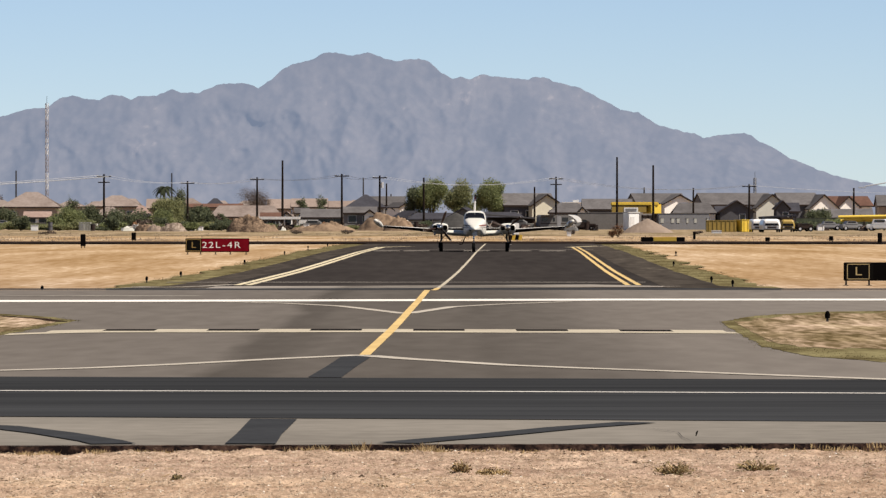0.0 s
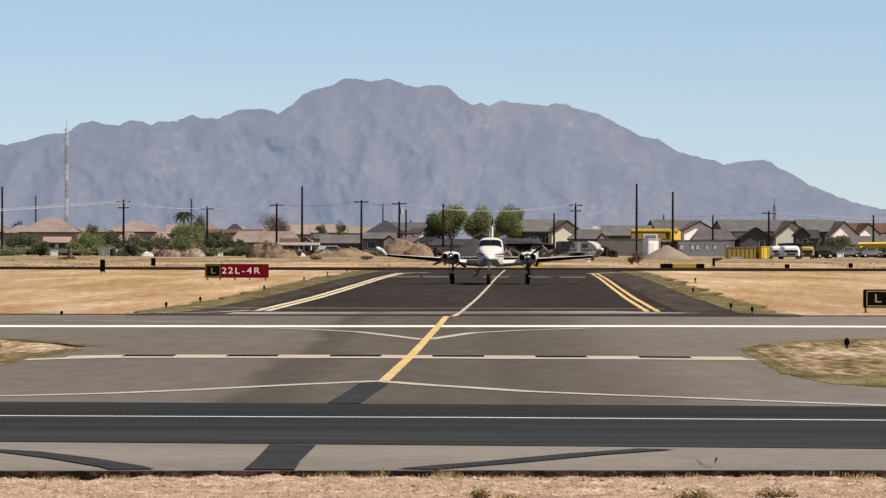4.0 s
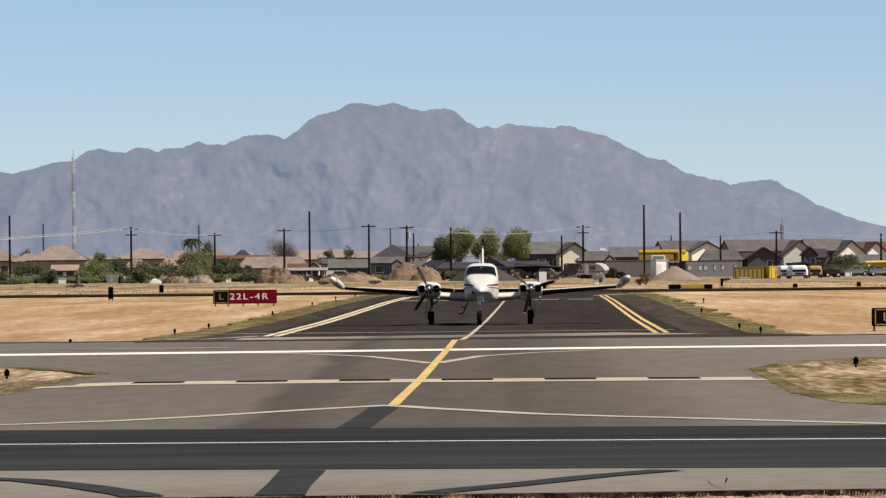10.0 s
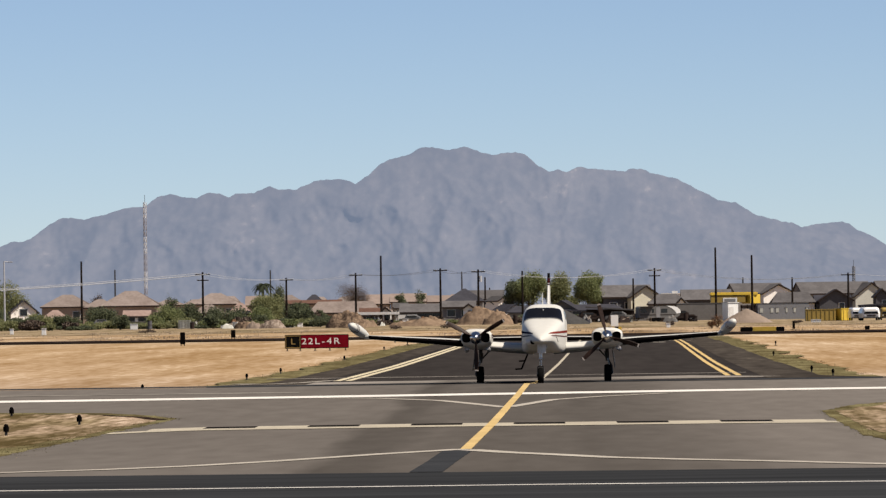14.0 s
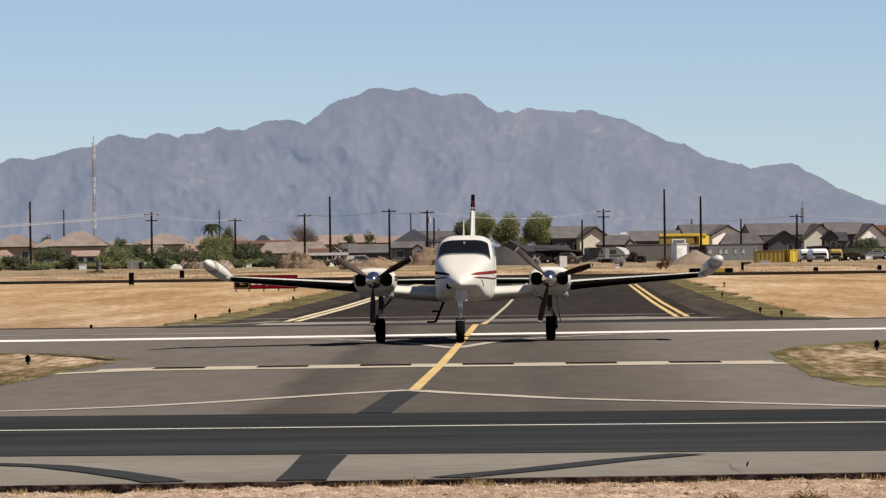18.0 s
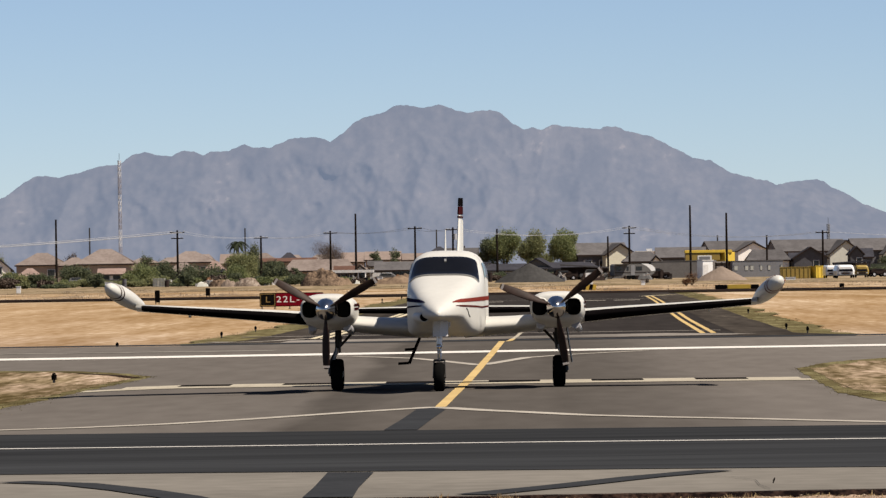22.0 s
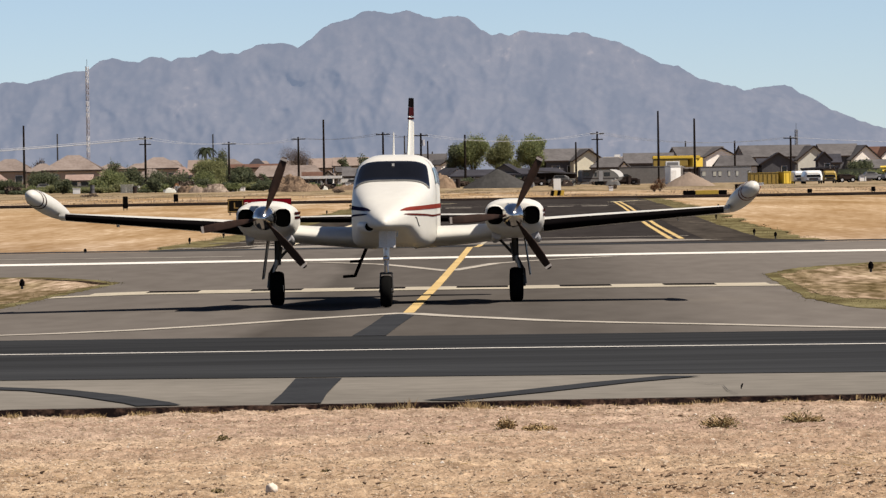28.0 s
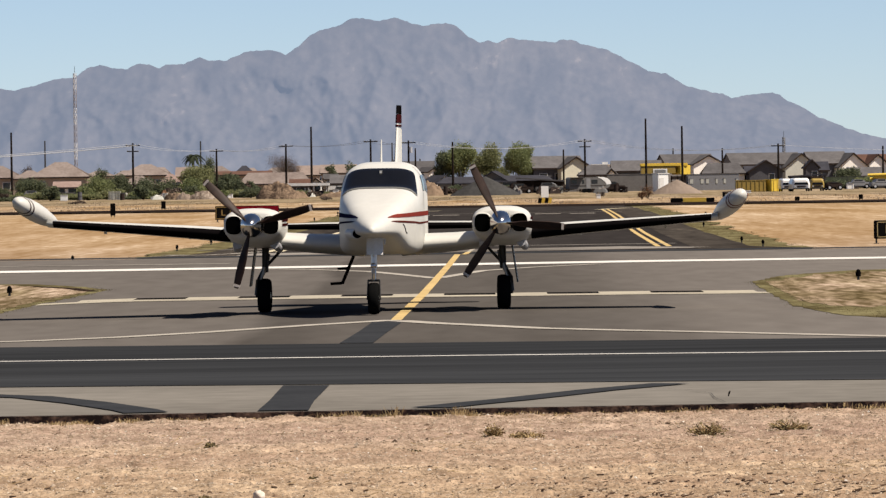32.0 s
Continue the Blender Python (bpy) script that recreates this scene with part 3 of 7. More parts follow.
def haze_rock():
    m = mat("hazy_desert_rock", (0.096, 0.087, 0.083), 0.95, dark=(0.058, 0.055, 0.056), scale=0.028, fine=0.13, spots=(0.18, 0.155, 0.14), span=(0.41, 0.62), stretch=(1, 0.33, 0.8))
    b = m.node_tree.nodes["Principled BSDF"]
    # distance haze is put in as a faint bluish glow of the rock
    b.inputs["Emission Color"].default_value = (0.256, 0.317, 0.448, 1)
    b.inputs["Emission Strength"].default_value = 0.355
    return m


CREST_B = np.arange(-200.0, 200.0)
CREST_H = np.convolve([skyline(b) for b in CREST_B], np.exp(-(np.arange(-40, 41) / 14.0) ** 2 / 2) / 35.1, "same")
bm = bmesh.new()
NX, NY = 900, 150
rows_ = []
for j in range(NY + 1):
    f = j / NY
    row = []
    for i in range(NX + 1):
        b = -150 + 290 * i / NX
        f1 = min(1.0, f / 0.8)
        top = skyline(b) * 4.3 + 0.8 * noise.fractal(Vector((b * 0.55, 0, 0)), 0.7, 2.2, 5) - 0.7 * abs(noise.noise(Vector((b * 0.9, 7, 0))))
        x = b * 4.3
        h = top * f1 if f <= 0.8 else top * (1 - (f - 0.8) * 4.6)
        # spurs and gullies branch down the face, broken up by crags
        wx, wh = x + 18 * noise.noise(Vector((x * 0.012, h * 0.016, 4.0))), h + 10 * noise.noise(Vector((x * 0.016, h * 0.02, 11.0)))
        def ridge(fx, fh, lean, seed):
            return abs(noise.noise(Vector((wx * fx + wh * lean, wh * fh - wx * lean * 0.4, seed))))
        spur = (ridge(0.0085, 0.0075, 0.004, 1.0) * 55 + ridge(0.019, 0.016, -0.008, 5.0) * 36 + ridge(0.042, 0.034, 0.016, 9.0) * 15
                + ridge(0.085, 0.075, -0.02, 14.0) * 6.0 + noise.noise(Vector((x * 0.19, h * 0.17, 5.0))) * 2.2 + noise.noise(Vector((x * 0.36, h * 0.33, 8.0))) * 0.9)
        broad = max(4.0, 4.3 * float(np.interp(b, CREST_B, CREST_H)))
        y = 3980 + 300 * (h / broad if f <= 0.8 else top / broad) + spur * min(1.0, 3 * (1 - f1) + 0.1) + max(0.0, f - 0.8) * 900
        k = y / 4300
        row.append(bm.verts.new((x * k, y, 2 + (h + 2) * k - 3.5 * (1 - f1) - 2)))
    rows_.append(row)
for a, b in zip(rows_, rows_[1:]):
    for i in range(NX):
        bm.faces.new((a[i], a[i + 1], b[i + 1], b[i]))
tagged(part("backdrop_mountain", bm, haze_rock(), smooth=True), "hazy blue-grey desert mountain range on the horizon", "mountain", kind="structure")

# ---- the aircraft ----
def ring(y, cx, cz, rx, up, dn, n=28, power=2.3):
    out = []
    for i in range(n):
        a = 2 * math.pi * i / n
        s, c = math.sin(a), math.cos(a)
        x = math.copysign(abs(s) ** (2 / power), s) * rx
        z = math.copysign(abs(c) ** (2 / power), c) * (up if c > 0 else dn)
        out.append((cx + x, y, cz + z))
    return out


# y, half width, top and bottom above the ground, of the fuselage
BODY = ((-4.22, 0.03, 1.275, 1.215), (-4.15, 0.10, 1.335, 1.185), (-3.98, 0.19, 1.40, 1.17), (-3.6, 0.32, 1.505, 1.15), (-3.3, 0.40, 1.58, 1.12), (-3.1, 0.45, 1.635, 1.05), (-2.75, 0.52, 1.715, 0.94), (-2.4, 0.585, 1.785, 0.90),
        (-2.0, 0.62, 1.84, 0.87), (-1.8, 0.63, 1.90, 0.87), (-1.35, 0.64, 2.14, 0.87), (-1.0, 0.64, 2.23, 0.87), (-0.4, 0.64, 2.26, 0.87), (0.6, 0.63, 2.24, 0.87),
        (1.5, 0.58, 2.15, 0.91), (2.5, 0.45, 2.01, 1.01), (3.6, 0.28, 1.87, 1.15), (4.8, 0.13, 1.75, 1.31), (5.35, 0.05, 1.67, 1.39))


def mid(y):
    """Height of the line of greatest width."""
    return float(np.interp(y, (-4.22, -3.1, -2.0), (1.24, 1.30, 1.37)))


def body_at(y):
    rx, top, low = [float(np.interp(y, [b[0] for b in BODY], [b[k] for b in BODY])) for k in (1, 2, 3)]
    return rx * 0.965, top - mid(y), mid(y) - low


def roundness(y):
    """How boxy the upper half of the fuselage is; only the tip of the nose and the tail are round."""
    return float(np.interp(y, (-4.2, -3.75, -3.1, -1.9, -1.2, 1.0, 3.5), (2.0, 2.7, 3.9, 4.3, 4.4, 3.6, 2.2)))


def belly(y):
    """How boxy its lower half is: nearly square under the cabin."""
    return float(np.interp(y, (-4.2, -3.4, -2.5, 1.0, 3.5), (2.1, 3.2, 7.0, 7.0, 2.4)))


def skin(y, a, off):
    """A point of the fuselage's skin: a is the angle from the top, towards +x. The cabin is boxier than nose and tail."""
    power = roundness(y)
    rx, up, dn = body_at(y)
    s, c = math.sin(a), math.cos(a)
    if c < 0:
        power = belly(y)
    x = math.copysign(abs(s) ** (2 / power), s) * (rx + off)
    z = math.copysign(abs(c) ** (2 / power), c) * ((up if c > 0 else dn) + off)
    return (x, y, mid(y) + z)


def at_height(y, z):
    """The angle from the top at which the skin passes the height z."""
    rx, up, dn = body_at(y)
    power = roundness(y) if z > mid(y) else belly(y)
    k = (z - mid(y)) / (up if z > mid(y) else dn)
    return math.acos(math.copysign(min(0.999, abs(k)) ** (power / 2), k))


def panel(bm, ys, lo, hi, off, n=14):
    """A piece of the skin between the angles lo(y) and hi(y), lifted by off."""
    prev = None
    for y in ys:
        row = [bm.verts.new(skin(y, lo(y) + (hi(y) - lo(y)) * i / n, off)) for i in range(n + 1)]
        if prev:
            for i in range(n):
                bm.faces.new((prev[i], prev[i + 1], row[i + 1], row[i]))
        prev = row
    return bm


def foil(x, le, chord, z, thick, n=9, tilt=0.03):
    """A ring of an aerofoil in the plane of constant x; le is the leading edge's y."""
    up, dn = [], []
    for i in range(n):
        c = (1 - math.cos(math.pi * i / (n - 1))) / 2
        t = thick * chord * (2.6 * math.sqrt(c) * (1 - c) + 0.15 * c * (1 - c)) * 0.56
        up.append((x, le + c * chord, z + t * 1.15 - tilt * c * chord))
        dn.append((x, le + c * chord, z - t * 0.85 - tilt * c * chord))
    return up + dn[-2:0:-1]


def nose_foil(x, le, chord, z, thick, share, n=7):
    """The leading edge alone, slightly proud of the wing."""
    pts = []
    for s, k, reach in ((1, 1.15, share * 0.42), (-1, 0.85, share)):
        side = []
        for i in range(n):
            c = reach * (1 - math.cos(math.pi * 0.5 * i / (n - 1)))
            t = thick * chord * (2.6 * math.sqrt(c) * (1 - c) + 0.15 * c * (1 - c)) * 0.56
            side.append((x, le + c * chord - 0.006, z + s * (t * k + 0.005) - 0.03 * c * chord))
        pts.append(side)
    return pts[0][::-1] + pts[1][1:]


def sheet(bm, rows):
    vs = [[bm.verts.new(p) for p in r] for r in rows]
    for a, b in zip(vs, vs[1:]):
        for i in range(len(a) - 1):
            bm.faces.new((a[i], a[i + 1], b[i + 1], b[i]))
    return bm


def wedge(bm, stations):
    """A control surface: stations of the front's top and bottom points and the trailing edge."""
    vs = [[bm.verts.new(p) for p in st] for st in stations]
    for a, b in zip(vs, vs[1:]):
        for i in range(3):
            j = (i + 1) % 3
            bm.faces.new((a[i], a[j], b[j], b[i]))
    bm.faces.new(vs[0]), bm.faces.new(vs[-1][::-1])
    return bm


def half_thick(c, chord, thick):
    return thick * chord * (2.6 * math.sqrt(c) * (1 - c) + 0.15 * c * (1 - c)) * 0.56


def blade(bm, a):
    """One propeller blade, in the disc's plane (x, z), at the angle a from the top."""
    turn = Matrix.Rotation(a, 4, "Y")
    rings = []
    for r, w, t, tw in ((0.10, 0.05, 0.045, 62), (0.18, 0.06, 0.04, 55), (0.30, 0.115, 0.028, 44), (0.5, 0.145, 0.020, 33), (0.72, 0.14, 0.014, 25), (0.88, 0.115, 0.010, 20), (0.945, 0.09, 0.008, 19), (0.965, 0.05, 0.006, 18)):
        tw = radians(tw)
        row = []
        for i in range(10):
            q = 2 * math.pi * i / 10
            u, v = math.cos(q) * w / 2, math.sin(q) * t / 2
            row.append(turn @ Vector((u * math.cos(tw) - v * math.sin(tw), u * math.sin(tw) + v * math.cos(tw), r)))
        rings.append(row)
    return bridge(bm, rings)


def wheel(parent, name, x, y, z, r, w, lean=0.0):
    hub = new(name)
    hub.parent = parent
    hub.matrix_basis = pose(x, y, z)
    bm = bmesh.new()
    prof = [(0.55, 0.40), (0.72, 0.50), (0.88, 0.48), (0.96, 0.38), (1.0, 0.18), (1.0, -0.18), (0.96, -0.38), (0.88, -0.48), (0.72, -0.50), (0.55, -0.40)]
    n = 32
    rows_ = [[bm.verts.new((p[1] * w, p[0] * r * math.cos(2 * math.pi * i / n), p[0] * r * math.sin(2 * math.pi * i / n))) for p in prof] for i in range(n)]
    for i in range(n):
        a, b = rows_[i], rows_[(i + 1) % n]
        for k in range(len(prof)):
            bm.faces.new((a[k], a[(k + 1) % len(prof)], b[(k + 1) % len(prof)], b[k]))
    part("tyre", bm, M["tyre"], hub, "black rubber tyre", True)
    bm = bmesh.new()
    tube(bm, (-w * 0.36, 0, 0), (w * 0.36, 0, 0), r * 0.56, n=20)
    tube(bm, (-w * 0.45, 0, 0), (w * 0.45, 0, 0), r * 0.2, n=12)
    part("rim", bm, M["steel"], hub, "metal wheel rim")
    return hub


def aircraft():
    a = thing("aircraft", "cream white twin-propeller aircraft with maroon stripes and tip tanks, taxiing", "airplane")
    bm = bmesh.new()
    fine = np.concatenate([np.linspace(p[0], q[0], 5)[:-1] for p, q in zip(BODY, BODY[1:])] + [[BODY[-1][0]]])
    n = 64
    bridge(bm, [[skin(y, 2 * math.pi * i / n, 0) for i in range(n)] for y in fine])
    fuselage = part("fuselage", bm, M["paint"], a, smooth=True)
    fuselage.location.x = 0.045
    # windshield and cabin windows
    bm = bmesh.new()
    def ws(y):
        f = (y + 1.93) / 0.64
        return radians(61 - 24 * f) * (1 - 0.06 * max(0, 1 - (f / 0.10)) ** 2 - 0.07 * max(0, (f - 0.86) / 0.14) ** 2)
    panel(bm, np.linspace(-1.93, -1.29, 14), lambda y: -ws(y), ws, 0.006, 24)
    part("windshield", bm, M["glass"], fuselage, "dark tinted wrap-around windshield", True)
    bm = bmesh.new()
    box(bm, 0.0, -1.45, 2.095, 0.035, 0.03, 0.06)
    part("compass", bm, M["paint"], fuselage)
    # grey glareshield and its reflection, laid on the skin as a strip
    bm = bmesh.new()
    panel(bm, np.linspace(-1.955, -1.89, 3), lambda y: -radians(56), lambda y: radians(56), 0.009, 24)
    part("glareshield_band", bm, M["sill"], fuselage, "grey strip along the windshield's foot", True)
    for s in (-1, 1):
        for y0, y1 in ((-1.05, -0.55), (-0.42, 0.12), (0.25, 0.75), (0.88, 1.3)):
            bm = bmesh.new()
            panel(bm, np.linspace(y0, y1, 6), lambda y: s * radians(54), lambda y: s * radians(76), 0.010, 5)
            part("cabin_window", bm, M["glass"], fuselage)
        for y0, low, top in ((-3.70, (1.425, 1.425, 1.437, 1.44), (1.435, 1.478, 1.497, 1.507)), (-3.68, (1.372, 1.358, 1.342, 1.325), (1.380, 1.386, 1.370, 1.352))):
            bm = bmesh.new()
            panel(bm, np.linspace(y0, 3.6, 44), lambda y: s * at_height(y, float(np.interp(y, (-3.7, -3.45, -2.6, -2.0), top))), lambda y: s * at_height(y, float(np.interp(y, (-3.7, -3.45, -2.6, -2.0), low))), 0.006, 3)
            # the -x side's stripes carry their shade as a dark blue colour
            part("stripe", bm, M["shade_stripe"] if s < 0 else M["maroon" if y0 == -3.70 else "deepred"], fuselage, "stripe along the side, darkened to blue for its shade" if s < 0 else "maroon stripe along the side")
    # landing-light hole, nose vent seam
    bm = bmesh.new()
    bridge(bm, [ring(y, -0.235 + dx, 1.20, r, r, r, 20, 2.0) for y, r, dx in ((-3.70, 0.062, 0), (-3.725, 0.068, 0), (-3.715, 0.078, 0), (-3.6, 0.085, -0.03), (-3.2, 0.09, -0.12), (-2.8, 0.05, -0.2))])
    scoop = part("scoop", bm, M["paint"], fuselage, "white round air scoop", True)
    bm = bmesh.new()
    bridge(bm, [ring(y, -0.235, 1.20, r, r, r, 20, 2.0) for y, r in ((-3.722, 0.065), (-3.70, 0.065))])
    part("air_inlet", bm, M["hole"], scoop, "round black air inlet")
    bm = bmesh.new()
    pts = [skin(-3.2 + 0.06 * i, at_height(-3.2 + 0.06 * i, 1.33 - 0.035 * i + 0.02 * math.sin(i * 1.7)), 0.004) for i in range(5)]
    for p, q in zip(pts, pts[1:]):
        tube(bm, p, q, 0.007, n=5)
    part("door_seam", bm, M["darkmetal"], fuselage)
    bm = bmesh.new()
    tube(bm, (-0.02, -0.1, 2.24), (-0.02, 0.02, 2.60), 0.02, 0.008, 6)
    part("antenna", bm, M["paint"], a)
    # wings: root at the fuselage, thickest there, five degrees of dihedral
    def wing_z(x):
        return float(np.interp(abs(x), (0.3, 1.3, 2.41, 5.05), (0.985, 1.04, 1.185, 1.375)))
    def wing_le(x):
        return -0.95 if abs(x) < 2.3 else -0.95 + (abs(x) - 2.3) * 0.11
    def wing_ch(x):
        return 2.05 - 0.19 * abs(x)
    def wing_tk(x):
        return 0.148 - 0.0108 * abs(x)
    for s in (-1, 1):
        bm = bmesh.new()
        stations = [0.3, 0.7, 1.1, 1.5, 1.85, 2.3, 3.0, 3.8, 4.5, 5.10]
        bridge(bm, [foil(s * x, wing_le(x), wing_ch(x), wing_z(x), wing_tk(x), 14) for x in stations])
        wing = part("wing", bm, M["paint"], a, smooth=True)
        bm = bmesh.new()
        sheet(bm, [nose_foil(s * x, wing_le(x), wing_ch(x), wing_z(x), wing_tk(x) * 1.02, 0.15) for x in (2.28, 2.8, 3.4, 4.0, 4.6, 5.0)])
        part("deice_boot", bm, M["boot"], wing, "black rubber leading edge", True)
        for nm, x0, x1 in (("flap", 0.75, 1.35), ("flap", 2.35, 3.05), ("aileron", 3.1, 4.95)):
            bm = bmesh.new()
            st = []
            for x in np.linspace(x0, x1, 4):
                c0, ch = 0.75, wing_ch(x)
                t, z0, z1 = half_thick(c0, ch, wing_tk(x)), wing_z(x) - 0.03 * c0 * ch, wing_z(x) - 0.03 * ch
                st.append(((s * x, wing_le(x) + c0 * ch, z0 + t * 1.15 + 0.004), (s * x, wing_le(x) + c0 * ch, z0 - t * 0.85 - 0.004), (s * x, wing_le(x) + ch + 0.012, z1)))
            wedge(bm, st)
            part(nm, bm, M["paint"], wing)
        bm = bmesh.new()
        bmesh.ops.create_uvsphere(bm, u_segments=10, v_segments=6, radius=0.028, matrix=Matrix.Translation((s * 5.53, -1.1, 1.70)))
        part("navigation_light", bm, M["maroon"] if s > 0 else M["glass"], wing)
        for x in (3.0, 4.3):
            bm = bmesh.new()
            box(bm, s * x, wing_le(x) + wing_ch(x) * 0.9, wing_z(x) - 0.09, 0.03, 0.2, 0.06)
            part("aileron_hinge", bm, M["paint"], wing)
        # tip tank: a teardrop leaning up and outward
        bm = bmesh.new()
        rings = []
        for f, r in ((0.0, 0.02), (0.015, 0.08), (0.05, 0.118), (0.12, 0.155), (0.22, 0.175), (0.36, 0.18), (0.55, 0.165), (0.75, 0.125), (0.9, 0.066), (1.0, 0.015)):
            y = -1.45 + 2.2 * f
            cx, cz = s * (5.43 - 0.37 * f), 1.70 - 0.36 * f
            row = []
            for i in range(24):
                q = 2 * math.pi * i / 24
                u, v = math.cos(q) * r * 1.08, math.sin(q) * r * 0.82
                t = radians(36)
                row.append((cx + s * (u * math.cos(t) - v * math.sin(t)), y, cz + u * math.sin(t) + v * math.cos(t)))
            rings.append(row)
        bridge(bm, rings)
        tank = part("tip_tank", bm, M["paint"], a, "white teardrop tip tank with maroon bands", True)
        # both bands use the darker maroon on the -x tank
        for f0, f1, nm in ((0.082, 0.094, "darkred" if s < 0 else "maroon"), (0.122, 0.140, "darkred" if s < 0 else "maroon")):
            bm = bmesh.new()
            rings = []
            for f in (f0, (f0 + f1) / 2, f1):
                r = float(np.interp(f, (0.0, 0.015, 0.05, 0.12, 0.22), (0.02, 0.08, 0.118, 0.155, 0.175))) + 0.005
                y = -1.45 + 2.2 * f
                cx, cz = s * (5.43 - 0.37 * f), 1.70 - 0.36 * f
                row = []
                for i in range(24):
                    q = 2 * math.pi * i / 24
                    u, v = math.cos(q) * r * 1.08, math.sin(q) * r * 0.82
                    t = radians(36)
                    row.append((cx + s * (u * math.cos(t) - v * math.sin(t)), y, cz + u * math.sin(t) + v * math.cos(t)))
                rings.append(row)
            bridge(bm, rings, caps=False)
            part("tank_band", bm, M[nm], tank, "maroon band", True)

        # nacelle with its two inlets, exhausts, spinner and propeller
        ex, ez = s * 1.86, 1.33
        bm = bmesh.new()
        bridge(bm, [ring(y, ex, ez + dz, rx, up, dn, 32, 2.8) for y, rx, up, dn, dz in ((-2.00, 0.375, 0.17, 0.16, 0.0), (-1.97, 0.415, 0.205, 0.195, 0.0), (-1.85, 0.435, 0.235, 0.25, 0), (-1.5, 0.445, 0.25, 0.30, 0), (-0.8, 0.435, 0.24, 0.33, -0.02), (0.2, 0.38, 0.18, 0.31, -0.06), (1.0, 0.26, 0.10, 0.2, -0.12), (1.5, 0.06, 0.03, 0.05, -0.15))])
        nac = part("nacelle", bm, M["paint"], a, "white engine nacelle", True)
        for k in (-1, 1):
            bm = bmesh.new()
            bridge(bm, [ring(y, ex + k * 0.275, ez + 0.0, rx, up, up, 20, 2.8) for y, rx, up in ((-2.012, 0.120, 0.136), (-1.9, 0.120, 0.136))])
            part("air_inlet", bm, M["hole"], nac, "black cooling inlet")
            bm = bmesh.new()
            outer, inner = ring(-1.985, ex + k * 0.275, ez, 0.150, 0.164, 0.164, 20, 2.8), ring(-2.025, ex + k * 0.275, ez, 0.122, 0.138, 0.138, 20, 2.8)
            bridge(bm, [outer, inner], caps=False)
            part("inlet_lip", bm, M["paint"], nac, smooth=True)
        for k in (-1, 1):
            for z0, z1 in ((0.045, 0.085), (-0.02, 0.02)):
                bm = bmesh.new()
                sheet(bm, [[(ex + k * (w + 0.006), y, ez + z) for z in (z0, z1)] for y, w in ((-1.80, 0.435), (-1.5, 0.444), (-1.1, 0.441), (-0.8, 0.434), (-0.3, 0.408), (0.2, 0.379))])
                part("stripe", bm, M["darkred"], nac, "dark maroon stripe along the nacelle")
        for k in (-1, 1):
            bm = bmesh.new()
            tube(bm, (ex + k * 0.28, -1.25, ez - 0.29), (ex + k * 0.32, -0.75, ez - 0.37), 0.072, 0.06, 14)
            part("exhaust_pipe", bm, M["pale_metal"], nac, "stubby metal exhaust")
        bm = bmesh.new()
        bridge(bm, [ring(y, ex, ez, r, r, r, 20, 2) for y, r in ((-2.0, 0.185), (-2.06, 0.17), (-2.1, 0.165), (-2.12, 0.13))])
        part("prop_backplate", bm, M["darkmetal"], nac, smooth=True)
        prop = new("propeller" )
        prop.parent = a
        prop.matrix_basis = pose(ex, -2.2, ez)
        tagged(prop, "three-bladed dark grey propeller")
        bm = bmesh.new()
        bridge(bm, [ring(y, 0, 0, r, r, r, 24, 2) for y, r in ((-0.29, 0.012), (-0.27, 0.055), (-0.21, 0.102), (-0.1, 0.155), (0.0, 0.178), (0.1, 0.184))])
        part("spinner", bm, M["chrome"], prop, "polished chrome spinner", True)
        for k in range(3):
            bm = bmesh.new()
            blade(bm, radians(120 * k))
            b = part("blade", bm, M["blade"], prop, smooth=True)
            bm = bmesh.new()
            t = Matrix.Rotation(radians(120 * k), 4, "Y")
            box(bm, *(t @ Vector((0, 0, 0.925))), 0.10, 0.045, 0.035, t)
            part("blade_tip", bm, M["tip"], b, "scuffed grey-brown tip band")
        PROPS.append(prop)

        # main gear
        gx, drop = s * 1.83, 0.025 if s < 0 else 0.0        # one leg stands a little longer
        w = wheel(a, "main_wheel", gx, 0.0, 0.262 - drop, 0.262, 0.205)
        g = new("main_gear")
        g.parent = a
        g.matrix_basis = pose(gx, 0, -drop)
        tagged(g, "dark retractable main landing gear leg")
        bm = bmesh.new()
        tube(bm, (-s * 0.01, 0.02, 0.62), (-s * 0.02, 0.0, 1.05), 0.05, 0.055, 12)
        tube(bm, (s * 0.13, 0.0, 0.27), (s * 0.10, 0.02, 0.5), 0.03, 0.035, 10)
        tube(bm, (s * 0.14, 0.0, 0.262), (0, 0, 0.262), 0.03, n=8)
        tube(bm, (s * 0.10, 0.02, 0.48), (-s * 0.0, 0.02, 0.66), 0.035, 0.04, 8)
        part("strut", bm, M["darkmetal"], g)
        bm = bmesh.new()
        tube(bm, (s * 0.085, -0.045, 0.40), (s * 0.02, -0.045, 0.62), 0.026, n=10)
        tube(bm, (s * 0.02, -0.045, 0.60), (s * 0.0, -0.045, 0.70), 0.034, n=10)
        part("oleo", bm, M["steel"], g, "bare metal shock strut")
        bm = bmesh.new()
        tube(bm, (-s * 0.02, 0.02, 0.70), (-s * 0.30, 0.05, 1.0), 0.022, n=8)
        tube(bm, (-s * 0.04, -0.06, 0.66), (-s * 0.08, -0.06, 0.9), 0.018, n=6)
        part("side_brace", bm, M["darkmetal"], g)
        bm = bmesh.new()
        box(bm, s * 0.17, 0.0, 0.71, 0.018, 0.40, 0.62, Matrix.Rotation(radians(s * -8), 4, "Y"), 0.006)
